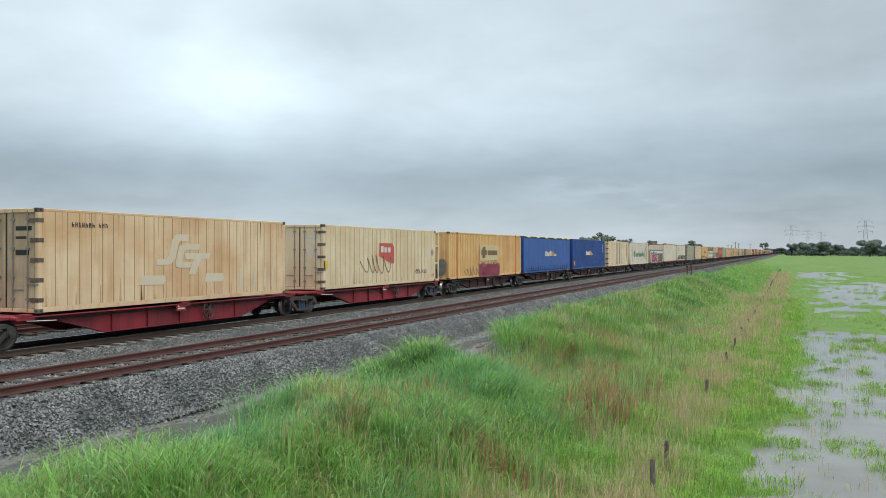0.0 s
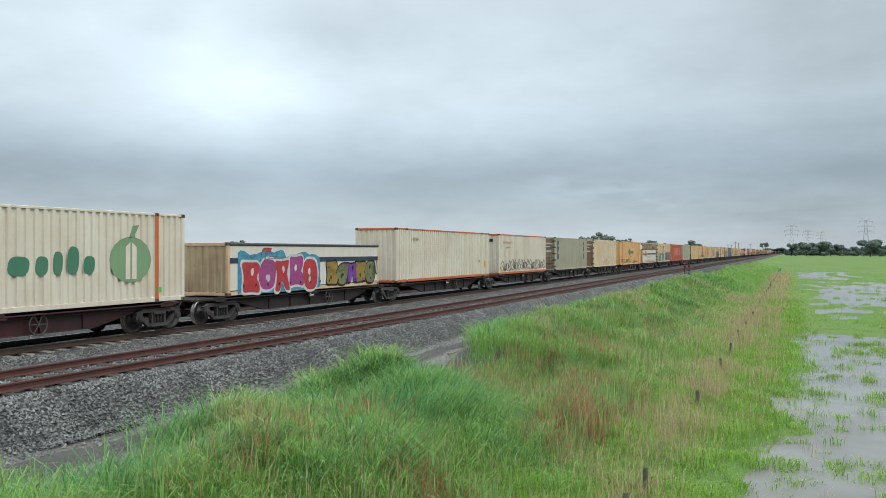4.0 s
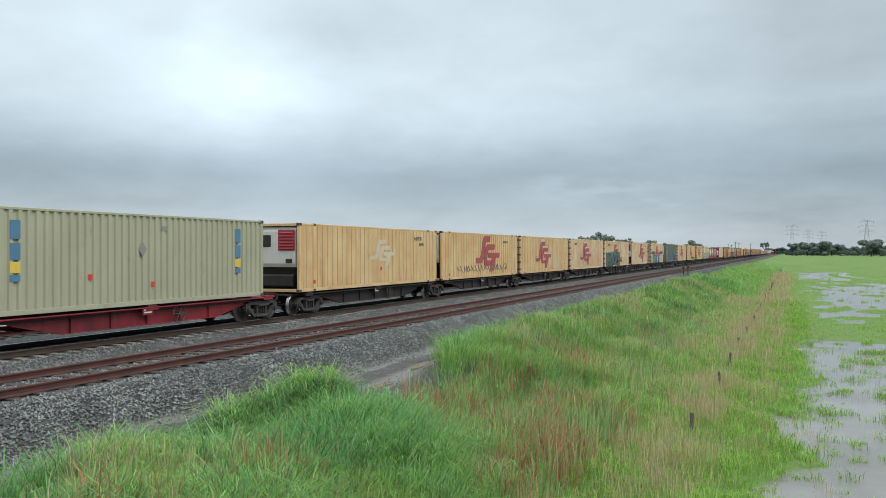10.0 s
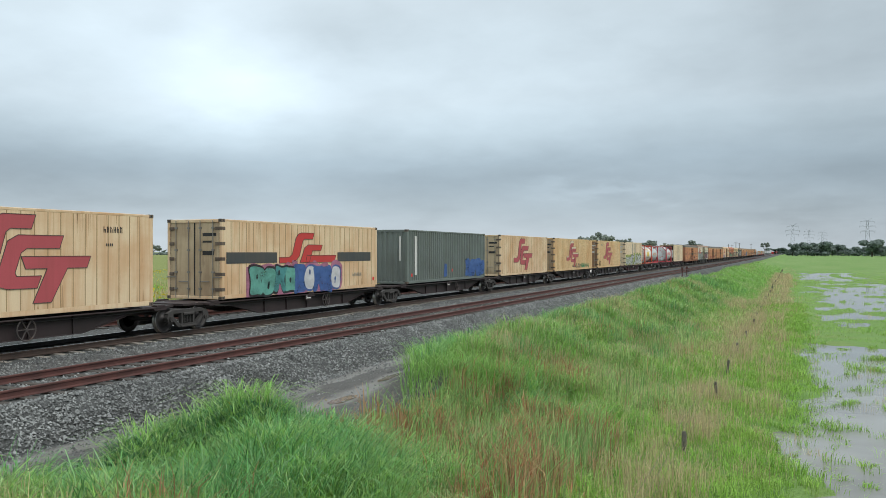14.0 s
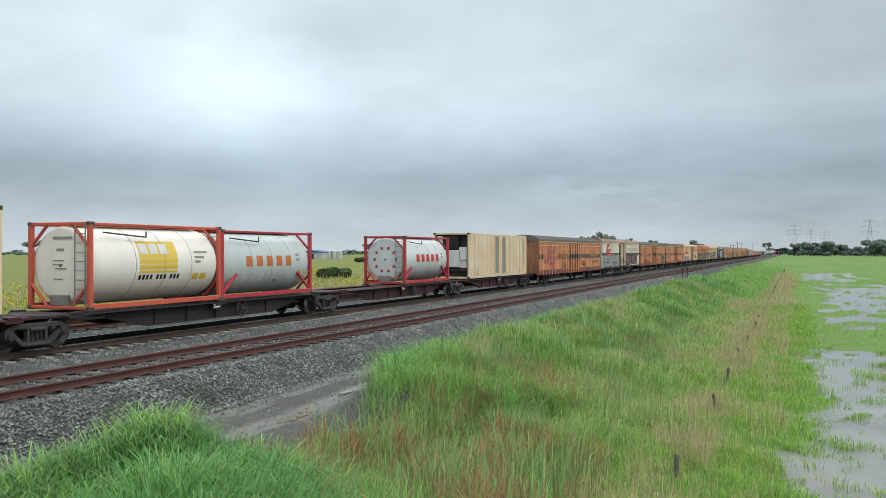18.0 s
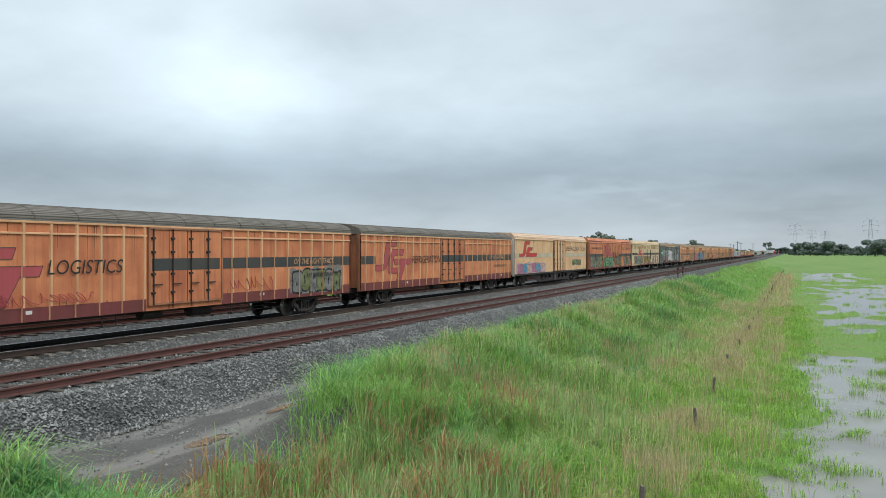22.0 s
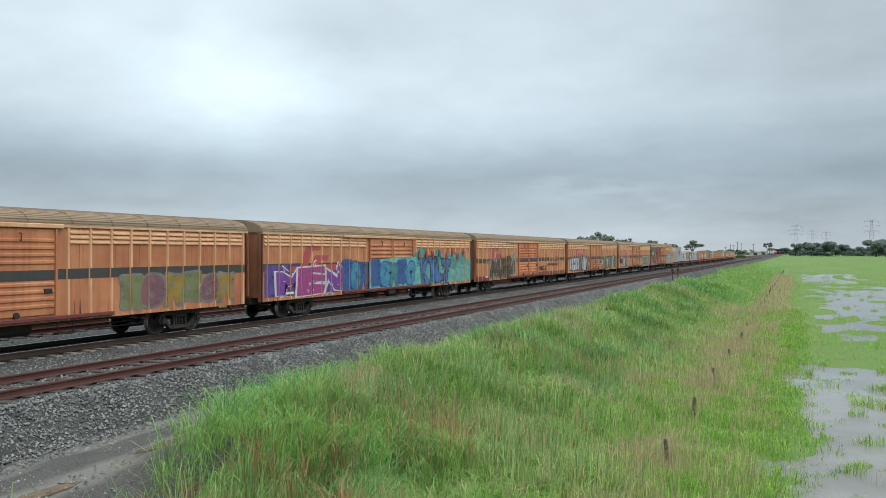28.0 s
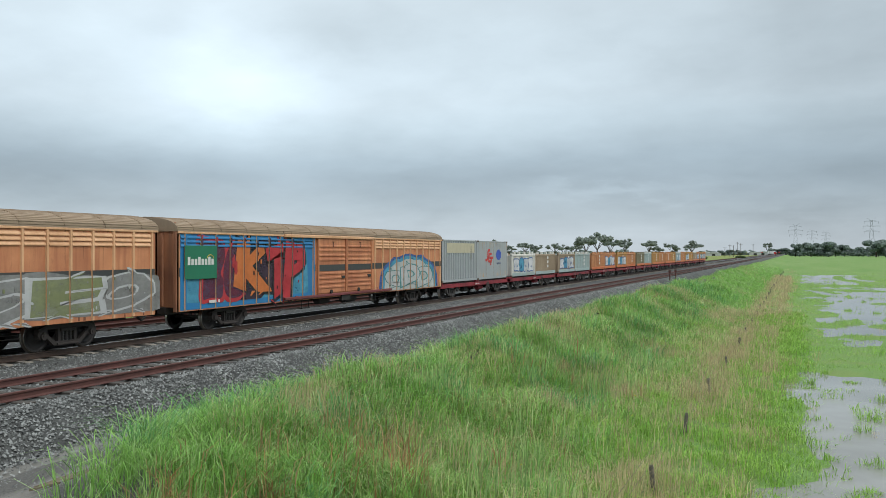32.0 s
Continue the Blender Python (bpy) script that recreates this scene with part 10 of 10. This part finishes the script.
def advert(v, y0, y1, z0, z1):
    b = part("advert_board", Shape().slab(VAN_HALF + 0.07, VAN_HALF + 0.085, y0, y1, z0, z1, 0.004), SIGN_GREEN, v, "green advertising board with white blocks")
    n = 8
    w = (y1 - y0) * 0.84 / n
    for k in range(n):
        a = y0 + (y1 - y0) * 0.08 + k * w
        part("brand_block", Shape().box(VAN_HALF + 0.0855, VAN_HALF + 0.088, a, a + w * 0.72, z0 + (z1 - z0) * 0.42, z0 + (z1 - z0) * (0.60 if k % 3 else 0.66)), WHITE_PAINT, b)
    arc = Shape()
    for k in range(6):
        t0, t1 = math.pi * (0.15 + 0.12 * k), math.pi * (0.15 + 0.12 * (k + 1))
        c = y0 + (y1 - y0) * 0.78
        arc.rod((VAN_HALF + 0.09, c + 0.2 * math.cos(t0), z0 + (z1 - z0) * 0.55 + 0.2 * math.sin(t0)), (VAN_HALF + 0.09, c + 0.2 * math.cos(t1), z0 + (z1 - z0) * 0.55 + 0.2 * math.sin(t1)), 0.014, 4)
    part("brand_arc", arc, BRAND_YELLOW, b)


build_vans()

# ---- the flat wagons at the tail ----
BOX_GREY = paint("box_grey", (0.36, 0.39, 0.40), (0.28, 0.29, 0.29), 0.2, 0.4)
BOX_WHITE = paint("box_white", (0.68, 0.67, 0.62), (0.42, 0.38, 0.32), 0.3, 0.5, 0.55, (0.28, 0.16, 0.09))
BOX_TAN = paint("box_tan", (0.36, 0.28, 0.19), (0.24, 0.17, 0.11), 0.4, 0.6, 0.6, (0.18, 0.10, 0.06))
BOX_AQUA = paint("box_aqua", (0.34, 0.44, 0.44), (0.30, 0.28, 0.24), 0.35, 0.5, 0.55, (0.26, 0.16, 0.1))
BOX_RUST = paint("box_rust", (0.54, 0.24, 0.10), (0.32, 0.13, 0.06), 0.5, 0.7, 0.65, (0.14, 0.06, 0.035))
BOX_OCHRE = paint("box_ochre", (0.50, 0.27, 0.08), (0.30, 0.15, 0.06), 0.45, 0.7, 0.6, (0.16, 0.07, 0.04))
BOX_OLIVE = paint("box_olive", (0.22, 0.20, 0.12), (0.16, 0.12, 0.08), 0.4, 0.6, 0.6, (0.2, 0.1, 0.05))


def flat_wagon(s):
    w = thing("flat_wagon", "red flat container wagon with two bogies", "freight wagon", "flat wagons at the tail")
    h = 6.35
    for sg in (-1, 1):
        part("side_sill", Shape().slab(sg * 1.1 - 0.05, sg * 1.1 + 0.05, -h, h, 0.62, 0.86, 0.015), FRAME_RED, w)
        part("coupler_beam", Shape().slab(-1.15, 1.15, min(sg * h, sg * (h - 0.2)), max(sg * h, sg * (h - 0.2)), 0.66, 0.92, 0.02), FRAME_RED, w)
        bogie(w, sg * 4.25, BOGIE_GREY)
        coupler(w, sg * h, sg, 0.8)
    part("centre_sill", Shape().prism([(-4.4, 0.62), (-3.0, 0.42), (3.0, 0.42), (4.4, 0.62), (4.4, 0.86), (-4.4, 0.86)], 0, -0.3, 0.3), FRAME_RED, w)
    part("deck", Shape().box(-1.05, 1.05, -h + 0.2, h - 0.2, 0.86, 0.92), FRAME_MAROON, w)
    for y in (-6.0, -0.15, 0.15, 6.0):
        part("twistlock_bar", Shape().slab(-1.19, 1.19, y - 0.12, y + 0.12, 0.88, DECK, 0.02), FRAME_RED, w)
    part("placard", Shape().slab(1.151, 1.17, -0.5, 0.5, 0.64, 0.84, 0.004), FRAME_RED, w)
    bars(w, 1.171, -0.42, 0.70, 0.8, 0.07, WHITE_PAINT, 7, 0.03)
    part("handbrake_wheel", shared("handwheel_soot", lambda: handwheel_mesh(WHEEL_SOOT)), None, w, at=pose(1.19, 2.0, 0.5))
    part("brake_cylinder", Shape().rod((0.7, -1.6, 0.42), (0.7, -0.8, 0.42), 0.16, 10), STEEL_DARK, w)
    part("air_tank", Shape().rod((0.75, 0.9, 0.45), (0.75, 1.8, 0.45), 0.15, 10), FRAME_RED, w)
    return rolls(w, s)


def open_box(s, label, mat, rail, H, seed):
    """A twenty-foot open-topped bin with uprights standing above its sides."""
    c = thing("open_top_container", label, "container", "half-height open containers")
    L, z0 = 6.058, DECK
    z1 = z0 + H
    h = L / 2
    rs = np.random.RandomState(seed)
    for sy in (-1, 1):
        for sx in (-1, 1):
            part("corner_post", Shape().slab(min(sx * HALF_W, sx * (HALF_W - 0.14)), max(sx * HALF_W, sx * (HALF_W - 0.14)), min(sy * h, sy * (h - 0.16)), max(sy * h, sy * (h - 0.16)), z0 + 0.1, z1, 0.02), mat, c)
            part("corner_casting", shared("casting", casting_mesh), None, c, at=pose(sx * (HALF_W - 0.079), sy * (h - 0.087), z0))
        part("end_wall", cross_corrugated(-HALF_W + 0.13, HALF_W - 0.13, z0 + 0.1, z1 - 0.2, sy * (h - 0.03), 0.03, 0.35), mat, c)
    for sx in (-1, 1):
        part("side_wall", corrugated(-h + 0.15, h - 0.15, z0 + 0.28, z1 - 0.22, sx * HALF_W - (0.012 if sx > 0 else -0.05), 0.04, 0.3), mat, c)
        part("bottom_rail", Shape().slab(min(sx * HALF_W, sx * (HALF_W - 0.12)), max(sx * HALF_W, sx * (HALF_W - 0.12)), -h + 0.15, h - 0.15, z0 + 0.02, z0 + 0.28, 0.02), rail, c)
        part("top_rail", Shape().slab(min(sx * (HALF_W + 0.01), sx * (HALF_W - 0.1)), max(sx * (HALF_W + 0.01), sx * (HALF_W - 0.1)), -h, h, z1 - 0.24, z1 - 0.1, 0.02), mat, c)
    for y in (-2.2, -1.0, 0.3, 1.6, 2.4):
        part("lid_upright", Shape().slab(HALF_W - 0.16, HALF_W - 0.02, y - 0.16, y + 0.16, z1 - 0.12, z1 + 0.1, 0.02), BOX_WHITE if mat in (BOX_WHITE, BOX_TAN, BOX_AQUA) else mat, c)
    part("load", Shape().box(-1.08, 1.08, -h + 0.1, h - 0.1, z0 + 0.1, z1 - 0.45), STEEL_DARK, c)
    part("floor", Shape().box(-1.09, 1.09, -h + 0.08, h - 0.08, z0 + 0.04, z0 + 0.1), rail, c)
    for k, z in enumerate((z1 - 0.5, z1 - 0.85, z1 - 1.2)):
        part("label", Shape().box(HALF_W - 0.008, HALF_W - 0.003, 0.4, 0.85, z, z + 0.22), WHITE_PAINT, c)
    if rs.rand() < 0.35:
        tagging(c, HALF_W - 0.006, -2.4, 2.4, z0 + 0.35, z1 - 0.4, [GR_WHITE, GR_SKY, GR_SILVER], GR_BLUE, seed, 4)
    return rolls(c, s)


def build_tail():
    pitch = 13.2
    first = 852.8
    kinds = [BOX_WHITE, BOX_TAN, BOX_TAN, BOX_AQUA, BOX_RUST, BOX_RUST, BOX_OCHRE, BOX_RUST, BOX_OLIVE, BOX_AQUA, BOX_OCHRE, BOX_RUST, BOX_RUST, BOX_OCHRE, BOX_AQUA, BOX_RUST, BOX_OCHRE, BOX_OCHRE, BOX_TAN, BOX_RUST, BOX_OCHRE, BOX_RUST]
    words = {BOX_WHITE: "dirty white", BOX_TAN: "dusty tan", BOX_AQUA: "pale aqua", BOX_RUST: "rust-orange", BOX_OCHRE: "ochre yellow", BOX_OLIVE: "dull olive"}
    for i in range(12):
        s = first + pitch * i
        flat_wagon(s)
        if i == 0:
            for k, y in enumerate((-3.05, 3.05)):
                c = container(s + y, "shipping_container", "pale blue-grey corrugated twenty-foot container" if k == 0 else "plain grey twenty-foot container with red and blue marks", 6.058, BOX_GREY, "corr" if k == 0 else "panel", "corr" if k == 0 else "none", H=2.591, pitch=1.4)
                if k == 0:
                    # cream rectangle high on the near side
                    part("sun_patch", Shape().box(FACE - 0.006, FACE - 0.003, -2.3, 2.4, 2.75, 3.35), paint("cream_patch", (0.55, 0.50, 0.36), wear=0.4), c)
                    bars(c, FACE, 1.6, 2.3, 0.4, 0.9, STRIPE_GREY, 2, 0.1)
                else:
                    emblem(c, FACE, -1.6, 1.9, 1.6, 1.1, LOGO_BRIGHT, None)
                    q = 14
                    decal("brand_mark", [(1.1 + 0.5 * math.cos(2 * math.pi * j / q) * (1 + 0.15 * (j % 2)), 2.6 + 0.35 * math.sin(2 * math.pi * j / q) * (1 + 0.15 * (j % 2))) for j in range(q)], FACE, paint("mark_blue", (0.05, 0.10, 0.45), wear=0.2), c)
                    bars(c, FACE, 0.7, 1.95, 0.9, 0.14, NAVY, 4, 0.05)
            continue
        for k, y in enumerate((-3.05, 3.05)):
            m = kinds[(i - 1) * 2 + k]
            open_box(s + y, f"{words[m]} corrugated half-height open container on a red flat wagon", m, ORANGE_TRIM if i > 2 else BOX_AQUA, 1.75, 700 + 2 * i + k)


build_tail()


def motions():
    for ob, s in ROLLING:
        walk(ob, [(0.0, pose(TRAIN_X, s, 0)), (32.0, pose(TRAIN_X, s - 32.0 * TRAIN_V, 0))])


motions()
